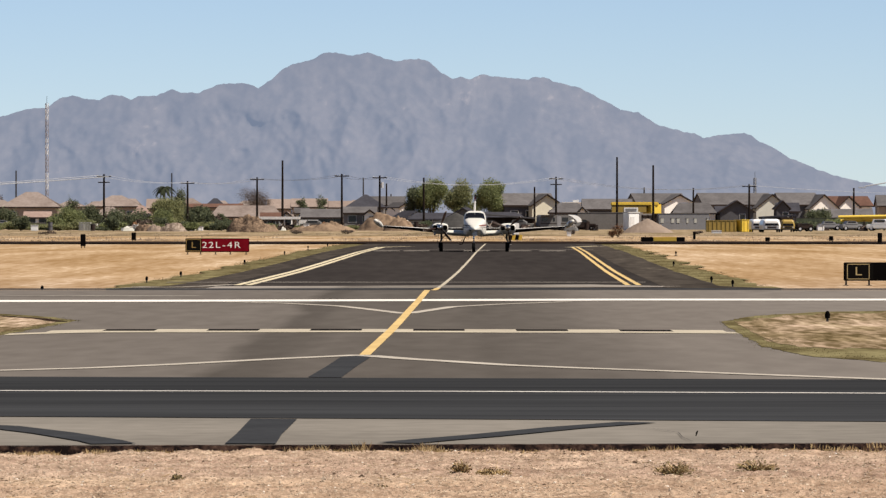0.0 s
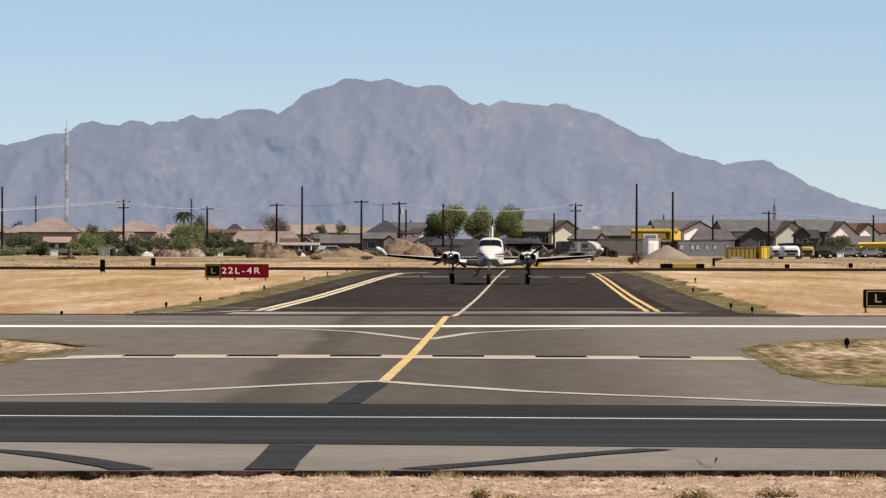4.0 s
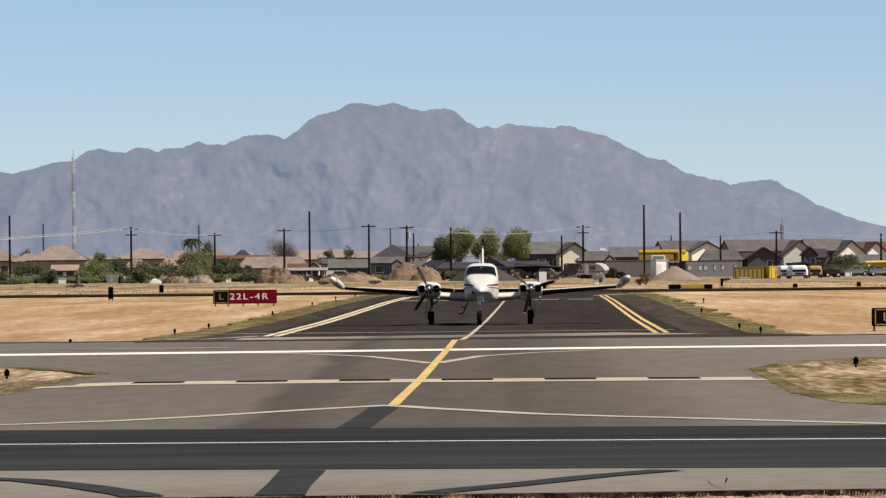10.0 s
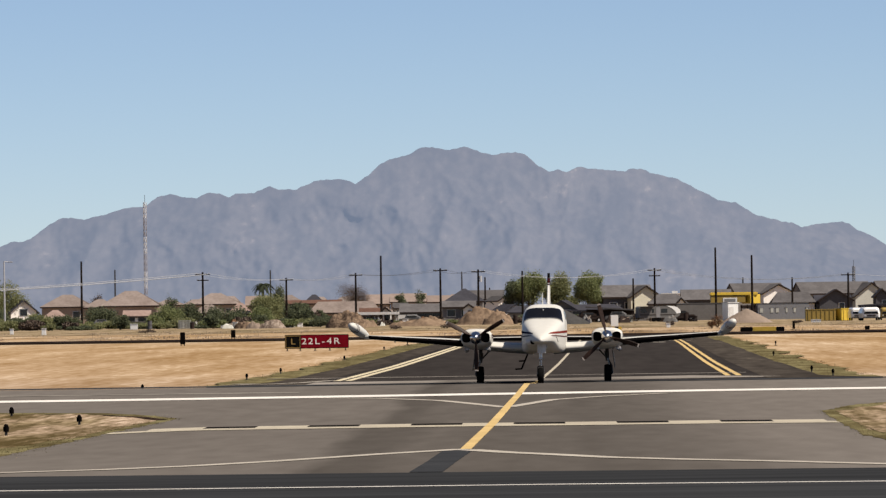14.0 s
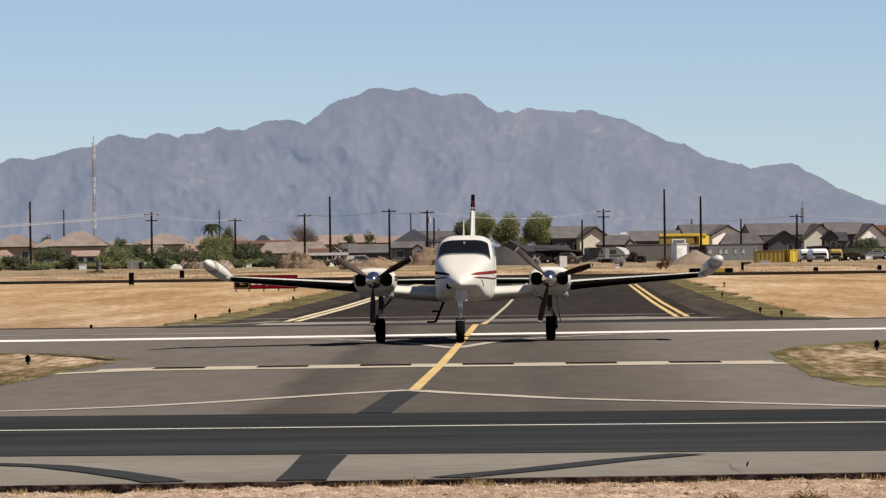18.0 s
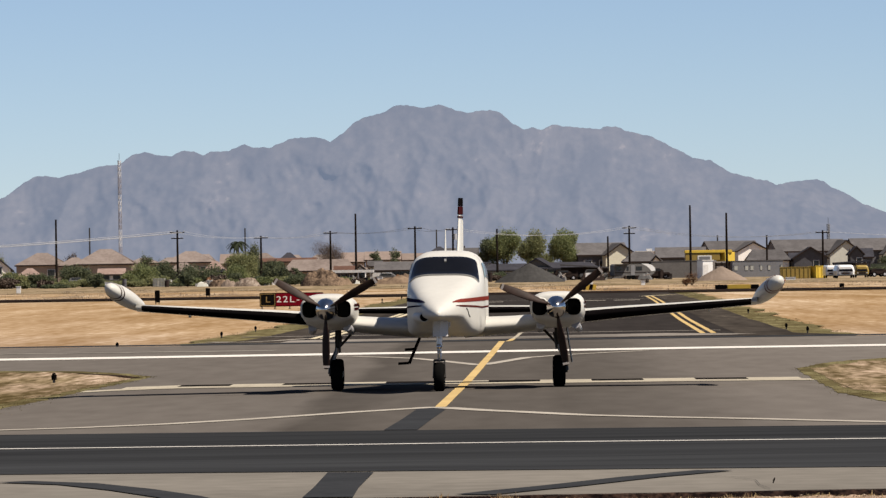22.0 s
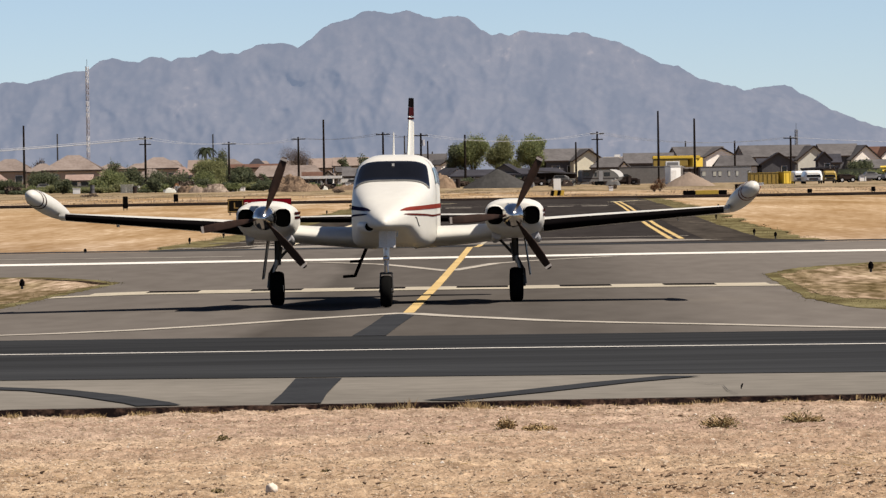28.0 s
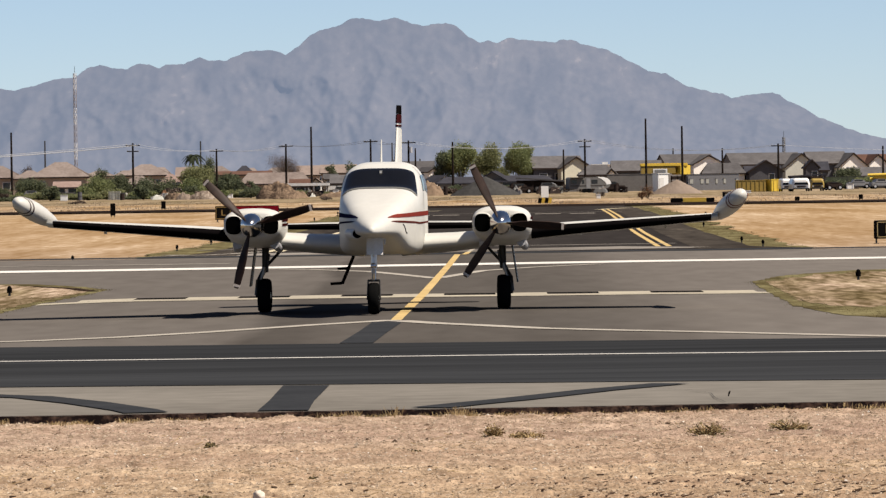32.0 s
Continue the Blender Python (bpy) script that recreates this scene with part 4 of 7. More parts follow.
        part("gear_door", bm, M["darkmetal"], g, "dark thin gear door seen edge on")

    # nose gear
    w = wheel(a, "nose_wheel", 0, -2.9, 0.235, 0.235, 0.17)
    g = new("nose_gear")
    g.parent = a
    g.matrix_basis = pose(0, -2.9, 0)
    tagged(g, "chrome nose landing gear leg")
    bm = bmesh.new()
    tube(bm, (0, 0.08, 0.50), (0, 0.14, 0.74), 0.032, 0.034, 12)
    tube(bm, (0, 0.14, 0.70), (0, 0.16, 0.95), 0.048, 0.05, 12)
    part("strut", bm, M["silver"], g, "bright steel oleo strut")
    bm = bmesh.new()
    for s in (-1, 1):
        tube(bm, (s * 0.096, 0.0, 0.235), (s * 0.085, 0.06, 0.50), 0.012, n=8)
    box(bm, 0, 0.06, 0.50, 0.19, 0.07, 0.035, None, 0.01)
    tube(bm, (-0.108, 0, 0.235), (0.108, 0, 0.235), 0.02, n=8)
    part("fork", bm, M["darkmetal"], g)
    bm = bmesh.new()
    for p, q in (((0, -0.02, 0.52), (0, -0.10, 0.62)), ((0, -0.10, 0.62), (0, 0.03, 0.74))):
        tube(bm, p, q, 0.028, 0.022, 8)
    part("torque_link", bm, M["silver"], g, "bright steel torque link")
    bm = bmesh.new()
    # a keeled panel, leaning back towards its top
    rims = [[bm.verts.new((x, y + k * 0.07, 0.89 + k * 0.31)) for x, y in ((-0.07, -0.56), (0.05, -0.60), (0.17, -0.56), (0.17, -0.43), (-0.07, -0.43))] for k in (0, 1)]
    for i in range(5):
        j = (i + 1) % 5
        bm.faces.new((rims[0][i], rims[0][j], rims[1][j], rims[1][i]))
    bm.faces.new(rims[0][::-1]), bm.faces.new(rims[1])
    tube(bm, (0, -0.42, 0.97), (0, 0.1, 0.86), 0.015, n=6)
    part("gear_door", bm, M["bounce_white"], g, "white nose gear door")
    bm = bmesh.new()
    box(bm, 0.05, -0.50, 1.212, 0.26, 0.20, 0.018, None, 0.004)
    part("door_gap", bm, M["hole"], g, "dark gap above the gear door")
    bm = bmesh.new()
    bmesh.ops.create_uvsphere(bm, u_segments=12, v_segments=8, radius=0.045, matrix=Matrix.Translation((0, -0.03, 0.72)))
    part("taxi_light", bm, M["chrome"], g)
    # boarding step hanging under the wing root
    bm = bmesh.new()
    tube(bm, (-0.44, 0.3, 0.92), (-0.66, 0.3, 0.40), 0.025, n=8)
    tube(bm, (-0.66, 0.3, 0.41), (-0.84, 0.3, 0.40), 0.022, n=8)
    tube(bm, (-0.56, 0.3, 0.64), (-0.73, 0.3, 0.63), 0.022, n=8)
    part("boarding_step", bm, M["black"], a, "black folding boarding step")

    # tail
    bm = bmesh.new()
    rings = []
    for z, le, ch, t in ((1.7, 3.1, 2.2, 0.055), (2.1, 3.6, 1.75, 0.055), (2.6, 4.1, 1.35, 0.05), (3.0, 4.5, 1.05, 0.045), (3.17, 4.66, 0.9, 0.035)):
        rings.append([(p[2], p[1], z) for p in foil(0, le, ch, 0, t * 1.0, 9, 0)])
    bridge(bm, rings)
    fin = part("fin", bm, M["paint"], a, smooth=True)
    for z0, z1, nm in ((3.045, 3.185, "boot"), (2.90, 3.035, "darkred"), (2.84, 2.87, "darkred")):
        bm = bmesh.new()
        rings = []
        for z in (z0, z1):
            le, ch = float(np.interp(z, (2.6, 3.17), (4.1, 4.66))), float(np.interp(z, (2.6, 3.17), (1.35, 0.9)))
            rings.append([(p[2] * 1.12 + (0.004 if p[2] > 0 else -0.004), p[1], z) for p in foil(0, le - 0.02, ch + 0.04, 0, 0.055, 9, 0)])
        bridge(bm, rings)
        part("fin_tip", bm, M[nm], fin, "maroon painted band" if nm == "darkred" else "black fin tip")
    bm = bmesh.new()
    st = []
    for z in (1.75, 2.2, 2.8):
        le, ch = [float(np.interp(z, (1.7, 2.1, 2.6, 3.0, 3.17), v)) for v in ((3.1, 3.6, 4.1, 4.5, 4.66), (2.2, 1.75, 1.35, 1.05, 0.9))]
        t = half_thick(0.62, ch, 0.055) + 0.012
        st.append(((t, le + 0.62 * ch, z), (-t, le + 0.62 * ch, z), (0, le + ch + 0.015, z)))
    wedge(bm, st)
    part("rudder", bm, M["paint"], fin)
    for s in (-1, 1):
        bm = bmesh.new()
        bridge(bm, [foil(s * x, le, ch, 1.25, 0.075, 9, 0) for x, le, ch in ((0.05, 3.9, 1.45), (1.2, 4.1, 1.2), (1.98, 4.35, 0.9), (2.08, 4.5, 0.7))])
        st = part("stabilizer", bm, M["paint"], a, smooth=True)
        bm = bmesh.new()
        sheet(bm, [nose_foil(s * x, le, ch, 1.25, 0.077, 0.2) for x, le, ch in ((0.25, 3.93, 1.41), (1.2, 4.1, 1.2), (1.98, 4.35, 0.9))])
        part("deice_boot", bm, M["boot"], st, "black rubber leading edge", True)
        bm = bmesh.new()
        rows = []
        for x, le, ch in ((0.2, 3.926, 1.41), (1.2, 4.1, 1.2), (1.95, 4.34, 0.91)):
            t = half_thick(0.62, ch, 0.09) + 0.004
            rows.append(((s * x, le + 0.62 * ch, 1.25 + t * 1.15), (s * x, le + 0.62 * ch, 1.25 - t * 0.85), (s * x, le + ch + 0.012, 1.25)))
        wedge(bm, rows)
        part("elevator", bm, M["paint"], st)
    bm = bmesh.new()
    panel(bm, np.linspace(-0.95, -0.1, 8), lambda y: radians(30), lambda y: radians(104), 0.004, 12)
    part("cabin_door", bm, M["paint"], fuselage, smooth=True)
    bm = bmesh.new()
    tube(bm, (0.16, -3.55, 1.12), (0.16, -3.55, 1.04), 0.012, n=6)
    tube(bm, (0.16, -3.55, 1.045), (0.16, -3.72, 1.045), 0.009, 0.006, 6)
    part("pitot_tube", bm, M["steel"], fuselage)
    return a


PROPS = []
plane = aircraft()
plane.scale = (1.0185, 1.0185, 1.0185)      # 11.3 m over the tip tanks

# ---- airfield furniture ----
def letters(bm_parent, text, x, z, size, material, y, name="letter"):
    cu = bpy.data.curves.new(name, "FONT")
    cu.body, cu.size, cu.extrude, cu.align_x, cu.align_y = text, size, 0.004, "CENTER", "CENTER"
    ob = new(name, cu)
    dg = bpy.context.evaluated_depsgraph_get()
    me = bpy.data.meshes.new_from_object(ob.evaluated_get(dg))
    bpy.data.objects.remove(ob)
    me.materials.clear()
    me.materials.append(material)
    o = new(name, me)
    o.parent = bm_parent
    o.matrix_basis = pose(x, y, z, 90, 0, 0) @ Matrix.Diagonal((1.25, 1.0, 1, 1))
    return o


def legs(parent, xs, z0, z1):
    for x in xs:
        bm = bmesh.new()
        tube(bm, (x, 0, z0), (x, 0, z1), 0.03, n=8)
        box(bm, x, 0, z0 + 0.01, 0.16, 0.16, 0.02)
        part("leg", bm, M["darkmetal"], parent)


def runway_sign():
    y = 305.0
    s = thing("runway_sign", "red runway holding sign reading 22L-4R with a black L panel", "sign", pose(-12.18, y, ground_z(y) - 0.05))
    bm = bmesh.new()
    box(bm, 0, 0, 0.50, 3.44, 0.24, 0.74, None, 0.02)
    case = part("case", bm, M["black"], s, "black sign housing")
    bm = bmesh.new()
    box(bm, -1.28, -0.123, 0.50, 0.82, 0.008, 0.66)
    p = part("panel", bm, M["sign_black"], s, "black panel")
    letters(p, "L", -1.28, 0.50, 0.46, M["sign_dim"], -0.13)
    bm = bmesh.new()
    for sx, sz, w, h in ((-1.28, 0.81, 0.80, 0.03), (-1.28, 0.19, 0.80, 0.03), (-1.67, 0.50, 0.03, 0.62), (-0.90, 0.50, 0.03, 0.62)):
        box(bm, sx, -0.128, sz, w, 0.006, h)
    part("border", bm, M["sign_dim"], p)
    bm = bmesh.new()
    box(bm, 0.43, -0.123, 0.50, 2.54, 0.008, 0.66)
    p = part("panel", bm, M["sign_red"], s, "red panel")
    for ch, x in zip("22L-4R", (-0.68, -0.33, 0.03, 0.36, 0.68, 1.08)):
        letters(p, ch, x, 0.50, 0.47, M["sign_white"], -0.13, "letter")
    legs(s, (-1.6, -0.9, -0.1, 0.7, 1.55), 0.0, 0.15)


def taxi_sign():
    y = 178.5
    s = thing("taxiway_sign", "black taxiway sign with a yellow-framed letter L", "sign", pose(13.75, y, ground_z(y) - 0.05))
    bm = bmesh.new()
    box(bm, 0, 0, 0.46, 2.25, 0.22, 0.60, None, 0.02)
    part("case", bm, M["black"], s, "black sign housing")
    bm = bmesh.new()
    box(bm, -0.62, -0.113, 0.46, 0.90, 0.008, 0.54)
    p = part("panel", bm, M["sign_black"], s, "black panel")
    letters(p, "L", -0.66, 0.46, 0.40, M["sign_yellow"], -0.12)
    bm = bmesh.new()
    for sx, sz, w, h in ((-0.66, 0.70, 0.74, 0.025), (-0.66, 0.22, 0.74, 0.025), (-1.015, 0.46, 0.025, 0.50), (-0.305, 0.46, 0.025, 0.50)):
        box(bm, sx, -0.120, sz, w, 0.006, h)
    part("border", bm, M["sign_yellow"], p, "yellow painted frame")
    legs(s, (-1.05, -0.3, 0.4, 1.05), 0.0, 0.16)


def edge_light(y, x, h=0.25, big=False):
    g = thing("edge_light", "small dark taxiway edge light on a stake" if not big else "black runway light box on a post", "airfield light", pose(x, y, ground_z(y) - 0.05), "edge lights")
    r = 0.044 if not big else 0.05
    bm = bmesh.new()
    tube(bm, (0, 0, 0), (0, 0, h * 0.6), 0.025, n=8)
    tube(bm, (0, 0, 0), (0, 0, 0.03), 0.09, n=12)
    part("stake", bm, M["darkmetal"], g)
    bm = bmesh.new()
    tube(bm, (0, 0, h * 0.5), (0, 0, h * 0.85), r, r * 1.1, 12)
    part("housing", bm, M["black"], g)
    bm = bmesh.new()
    bmesh.ops.create_uvsphere(bm, u_segments=10, v_segments=6, radius=r * 0.85, matrix=Matrix.Translation((0, 0, h * 0.88)))
    part("lens", bm, M["black"], g, "dark lens")


def light_box(y, x, w, h):
    g = thing("light_box", "black boxy sign seen edge on beside the runway", "airfield sign", pose(x, y, ground_z(y) - 0.05), "boxes by the runway")
    bm = bmesh.new()
    box(bm, 0, 0, 0.12 + h / 2, w, 0.5, h, None, 0.02)
    part("case", bm, M["black"], g)
    bm = bmesh.new()
    for sx in (-1, 1):
        tube(bm, (sx * w * 0.35, 0, 0), (sx * w * 0.35, 0, 0.14), 0.025, n=8)
    part("leg_pair", bm, M["darkmetal"], g)


runway_sign()
taxi_sign()
for y, x in ((183.3, -9.61), (201.1, -9.33), (249, -8.74), (296, -8.3), (345, -8.24), (172.6, 8.85), (183.3, 8.71), (241.8, 9.87), (296, 12.2), (372, -7.6), (176, -17.6)):
    edge_light(y, x)
edge_light(163.5, -11.6, 0.15)
for y, x, h in ((106.4, 7.24, 0.27), (103.0, -8.47, 0.26), (94.5, -9.0, 0.27), (112.5, -10.6, 0.26)):
    edge_light(y, x, h, True)
for y, x, w, h in ((363.6, -23.16, 0.30, 0.78), (455, -24.9, 0.34, 0.62), (437, 25.1, 0.34, 0.30), (444, 30.5, 0.30, 0.36), (410, 31.7, 0.30, 0.72), (470, 20.9, 0.20, 0.62), (440, -44.5, .4, .35), (430, -46.6, .5, .35)):
    light_box(y, x, w, h)

g = thing("barricade", "low black and yellow striped barricade by the runway", "barricade", pose(17.3, 444.5, 0))
for x, w, mt, lb in ((-1.25, 0.95, "black", "black end block"), (0.15, 1.85, "safety", "yellow middle block"), (1.4, 0.65, "black", "black end block")):
    bm = bmesh.new()
    box(bm, x, 0, 0.19, w - 0.01, 0.5, 0.34, None, 0.03)
    part("block", bm, M[mt], g, lb)

# ---- loose stones, straw and weeds on the near verge ----
def stones(count, seed, material, label, small=(0.0030, 0.0100), big_share=0.006, clustered=False):
    """Pebbles strewn over the near verge, small ones by far the most."""
    rng = np.random.default_rng(seed)
    y = rng.uniform(33.5, 49.2, count)
    x = rng.uniform(-0.106, 0.083, count) * y
    r = small[0] + small[1] * rng.random(count) ** 4
    big = rng.random(count) < big_share
    r[big] = rng.uniform(0.012, 0.026, big.sum())
    base = np.array([(1, 0, 0), (-1, 0, 0), (0, 1, 0), (0, -1, 0), (0, 0, 1), (0.6, 0.6, 0.35), (-0.6, 0.55, 0.4), (0.1, -0.75, 0.5)])
    tri = np.array([(0, 5, 4), (5, 2, 4), (2, 6, 4), (6, 1, 4), (1, 3, 4), (3, 7, 4), (3, 0, 7), (0, 4, 7), (0, 2, 5), (2, 1, 6)])
    co, keep = [], []
    for i in range(count):
        if y[i] < verge_edge(x[i]) - 0.1 and (not clustered or noise.noise(Vector((x[i] * 0.7, y[i] * 1.6, 31))) > 0.22):
            keep.append(i)
    turn = rng.uniform(0, 6.283, count)
    sc = r[:, None] * np.stack([rng.uniform(0.8, 1.7, count), rng.uniform(0.8, 1.5, count), rng.uniform(0.6, 1.1, count)], 1)
    pts = []
    for i in keep:
        p = base * sc[i] * rng.uniform(0.75, 1.2, (8, 1))
        c, s = math.cos(turn[i]), math.sin(turn[i])
        q = np.stack([p[:, 0] * c - p[:, 1] * s + x[i], p[:, 0] * s + p[:, 1] * c + y[i], p[:, 2] + verge_z(x[i], y[i]) - 0.1 * sc[i][2]], 1)
        pts.append(q)
    co = np.concatenate(pts)
    fa = (tri[None] + (np.arange(len(keep)) * 8)[:, None, None]).reshape(-1, 3)
    me = bpy.data.meshes.new("stones")
    me.from_pydata(co.tolist(), [], fa.tolist())
    me.materials.append(material)
    tagged(new("stones", me), label, "stones", kind="stuff")


def twigs(count, seed):
    """Dark broken twigs lying across the way in loose trails."""
    rng = random.Random(seed)
    bm = bmesh.new()
    for k in range(count):
        y = rng.choice((35.6, 36.1, 36.9, 37.6, 38.4)) + rng.gauss(0, 0.16)
        x = rng.uniform(0.6, 2.9) if rng.random() < 0.75 else rng.uniform(-3.2, 0.6)
        a, L, r = rng.gauss(0, 0.9), rng.uniform(0.015, 0.06), rng.uniform(0.003, 0.009)
        z = verge_z(x, y) + r
        tube(bm, (x - math.cos(a) * L / 2, y - math.sin(a) * L / 2, z), (x + math.cos(a) * L / 2, y + math.sin(a) * L / 2, z + rng.uniform(0, 0.012)), r, r * 0.6, 5)
    tagged(part("twig_litter", bm, CLOD), "dark broken twigs lying on the gravel", "twigs", kind="stuff")


def litter(count, seed):
    """Short dry stalks lying about."""
    rng = random.Random(seed)
    co, fa = [], []
    for k in range(count):
        y = rng.uniform(33.5, 49)
        x = rng.uniform(-0.106, 0.083) * y
        if noise.noise(Vector((x * 0.9, y * 0.35, 7))) < 0.02 or y > verge_edge(x) - 0.1:
            continue
        a, L, w = rng.uniform(0, 6.283), rng.uniform(0.02, 0.09), rng.uniform(0.0012, 0.0025)
        dx, dy, up = math.cos(a) * L, math.sin(a) * L, rng.uniform(0.0, 0.02)
        z = verge_z(x, y) + 0.002
        n0 = len(co)
        co += [(x, y, z), (x + dx, y + dy, z + up), (x + dx, y + dy, z + up + 2 * w), (x, y, z + 2 * w)]
        fa.append([n0, n0 + 1, n0 + 2, n0 + 3])
    me = bpy.data.meshes.new("straw_litter")
    me.from_pydata(co, [], fa)
    me.materials.append(STRAW)
    tagged(new("straw_litter", me), "dry stalks lying scattered on the gravel", "straw", kind="stuff")


def island_mat(name, a, b, c, through_light=0.0):
    """Pieces whose colour differs from one to the next."""
    m = bpy.data.materials.new(name)
    m.use_nodes = True
    nt = m.node_tree
    geo, ramp = nt.nodes.new("ShaderNodeNewGeometry"), nt.nodes.new("ShaderNodeValToRGB")
    a, b, c = [tuple(v * ALBEDO for v in k) for k in (a, b, c)]
    ramp.color_ramp.elements[0].color, ramp.color_ramp.elements[1].color = (*a, 1), (*c, 1)
    e = ramp.color_ramp.elements.new(0.5)
    e.color = (*b, 1)
    nt.links.new(geo.outputs["Random Per Island"], ramp.inputs[0])
    nt.links.new(ramp.outputs[0], nt.nodes["Principled BSDF"].inputs["Base Color"])
    nt.nodes["Principled BSDF"].inputs["Roughness"].default_value = 0.9
    nt.nodes["Principled BSDF"].inputs["Specular IOR Level"].default_value = 0.05
    if through_light:
        tr, mx = nt.nodes.new("ShaderNodeBsdfTranslucent"), nt.nodes.new("ShaderNodeMixShader")
        mx.inputs[0].default_value = through_light
        nt.links.new(ramp.outputs[0], tr.inputs[0])
        nt.links.new(nt.nodes["Principled BSDF"].outputs[0], mx.inputs[1])
        nt.links.new(tr.outputs[0], mx.inputs[2])
        nt.links.new(mx.outputs[0], nt.nodes["Material Output"].inputs[0])
    return m


STONE = island_mat("mixed_small_stones", (0.22, 0.16, 0.11), (0.43, 0.33, 0.235), (0.62, 0.51, 0.39))
CLOD = island_mat("dark_clods", (0.07, 0.046, 0.032), (0.15, 0.10, 0.068), (0.30, 0.205, 0.14))
CHALK = island_mat("chalky_stones", (0.62, 0.54, 0.45), (0.80, 0.72, 0.62), (0.98, 0.92, 0.84))
STRAW = island_mat("mixed_dry_straw", (0.30, 0.21, 0.10), (0.48, 0.34, 0.17), (0.62, 0.48, 0.27))
PALE_STRAW = island_mat("bleached_grass", (0.42, 0.325, 0.23), (0.51, 0.40, 0.295), (0.60, 0.48, 0.365), 0.4)
BRUSH = island_mat("dull_olive_brush", (0.15, 0.125, 0.06), (0.235, 0.19, 0.095), (0.34, 0.275, 0.15))
WEED = island_mat("mixed_olive_weeds", (0.155, 0.135, 0.062), (0.20, 0.172, 0.082), (0.27, 0.228, 0.118), 0.4)


def blades(spots, material, name, label, seed, category="grass"):
    """Tufts of thin bent blades; spots: x, y, radius, height, count."""
    rng = random.Random(seed)
    co, fa = [], []
    for x, y, rad, h, n in spots:
        for k in range(n):
            a, d = rng.uniform(0, 6.283), rad * math.sqrt(rng.random())
            px, py = x + d * math.cos(a), y + d * math.sin(a)
            hh = h * rng.uniform(0.4, 1.1)
            lx, ly = rng.uniform(-0.6, 0.6) * hh, rng.uniform(-0.6, 0.6) * hh
            w = rng.uniform(0.0012, 0.003) + 0.00003 * y
            z = ground_z(py) - (0.06 if py < 49.5 else 0.03)
            n0 = len(co)
            co += [(px - w, py, z), (px + w, py, z), (px + lx * 0.5 + w * 0.7, py + ly * 0.5, z + hh * 0.65), (px + lx * 0.5 - w * 0.7, py + ly * 0.5, z + hh * 0.65), (px + lx, py + ly, z + hh)]
            fa += [[n0, n0 + 1, n0 + 2, n0 + 3], [n0 + 3, n0 + 2, n0 + 4]]
    me = bpy.data.meshes.new(name)
    me.from_pydata(co, [], fa)
    me.materials.append(material)
    return tagged(new(name, me), label, category, kind="stuff")


stones(62000, 3, STONE, "scattered small pale stones on the gravel verge")
stones(9000, 13, CLOD, "dark clods in trails on the gravel verge", (0.005, 0.013), 0.03, True)
stones(420, 17, CHALK, "chalky pale stones strewn over the verge", (0.005, 0.011), 0.03)
litter(1500, 4)
twigs(190, 21)
bm = bmesh.new()
bmesh.ops.create_icosphere(bm, subdivisions=3, radius=1)
for v in bm.verts:
    k = 1 + 0.28 * noise.noise(v.co * 1.6) + 0.10 * noise.noise(v.co * 4)
    v.co = Vector((v.co.x * 0.040 * k, v.co.y * 0.035 * k, v.co.z * 0.036 * k * (1 - 0.25 * v.co.x)))
ob = part("rock", bm, M["pale_rock"], smooth=True)
ob.matrix_basis = pose(-1.385, 36.0, verge_z(-1.385, 36.0) + 0.018, 0, 12, 20)
tagged(ob, "single whitish rock lying on the gravel verge", "rock")
rng = random.Random(11)
edge = []
for i in range(240):
    x = rng.uniform(-5.5, 4.5)
    k = 1.0 if -1.2 < x < 0.4 else 0.4
    if rng.random() < k:
        edge.append((x, verge_edge(x) - rng.uniform(0.0, 0.5), 0.10, 0.03 + 0.09 * rng.random() ** 2 * k, 26))
blades(edge, STRAW, "edge_straw", "dry straw growing along the pavement edge", 5)
tufts = [(rng.uniform(-4.8, 3.9), rng.uniform(34, 48.5), 0.10, 0.025, 10) for i in range(60)]
tufts += [(-2.25 + rng.gauss(0, 0.13), 35.9 + rng.gauss(0, 0.3), 0.08, 0.05, 14) for i in range(26)]
blades(tufts, STRAW, "straw", "sparse dry straw scattered over the gravel", 6)


def bush(x, y, w, h, seed, leaves):
    b = thing("dry_bush", "low dry desert bush on the gravel verge", "bush", pose(x, y, -0.05), "dry bushes")
    rr = random.Random(seed)
    bm = bmesh.new()
    for i in range(90):
        a = rr.uniform(0, 6.283)
        d = rr.uniform(0.3, 1.0)
        tip = (math.cos(a) * d * w / 2, math.sin(a) * d * w / 3, h * rr.uniform(0.5, 1.0) * (1.15 - d * 0.6))
        m = (tip[0] * 0.5 + rr.uniform(-0.02, 0.02), tip[1] * 0.5, tip[2] * 0.6)
        tube(bm, (0, 0, -0.03), m, 0.004, 0.003, 4)
        tube(bm, m, tip, 0.003, 0.0012, 4)
    part("stem", bm, STRAW, b)
    co, fa = [], []
    for i in range(220):
        a, d = rr.uniform(0, 6.283), math.sqrt(rr.random())
        p = Vector((math.cos(a) * d * w / 2, math.sin(a) * d * w / 3, rr.random() * h * (1.1 - d * 0.7) * (0.7 + 0.6 * rr.random())))
        u, v = Vector((rr.uniform(-1, 1), rr.uniform(-1, 1), rr.uniform(-1, 1))) * 0.013, Vector((rr.uniform(-1, 1), rr.uniform(-1, 1), rr.uniform(-1, 1))) * 0.009
        n0 = len(co)
        co += [p + u, p + v, p - u, p - v]
        fa.append([n0, n0 + 1, n0 + 2, n0 + 3])
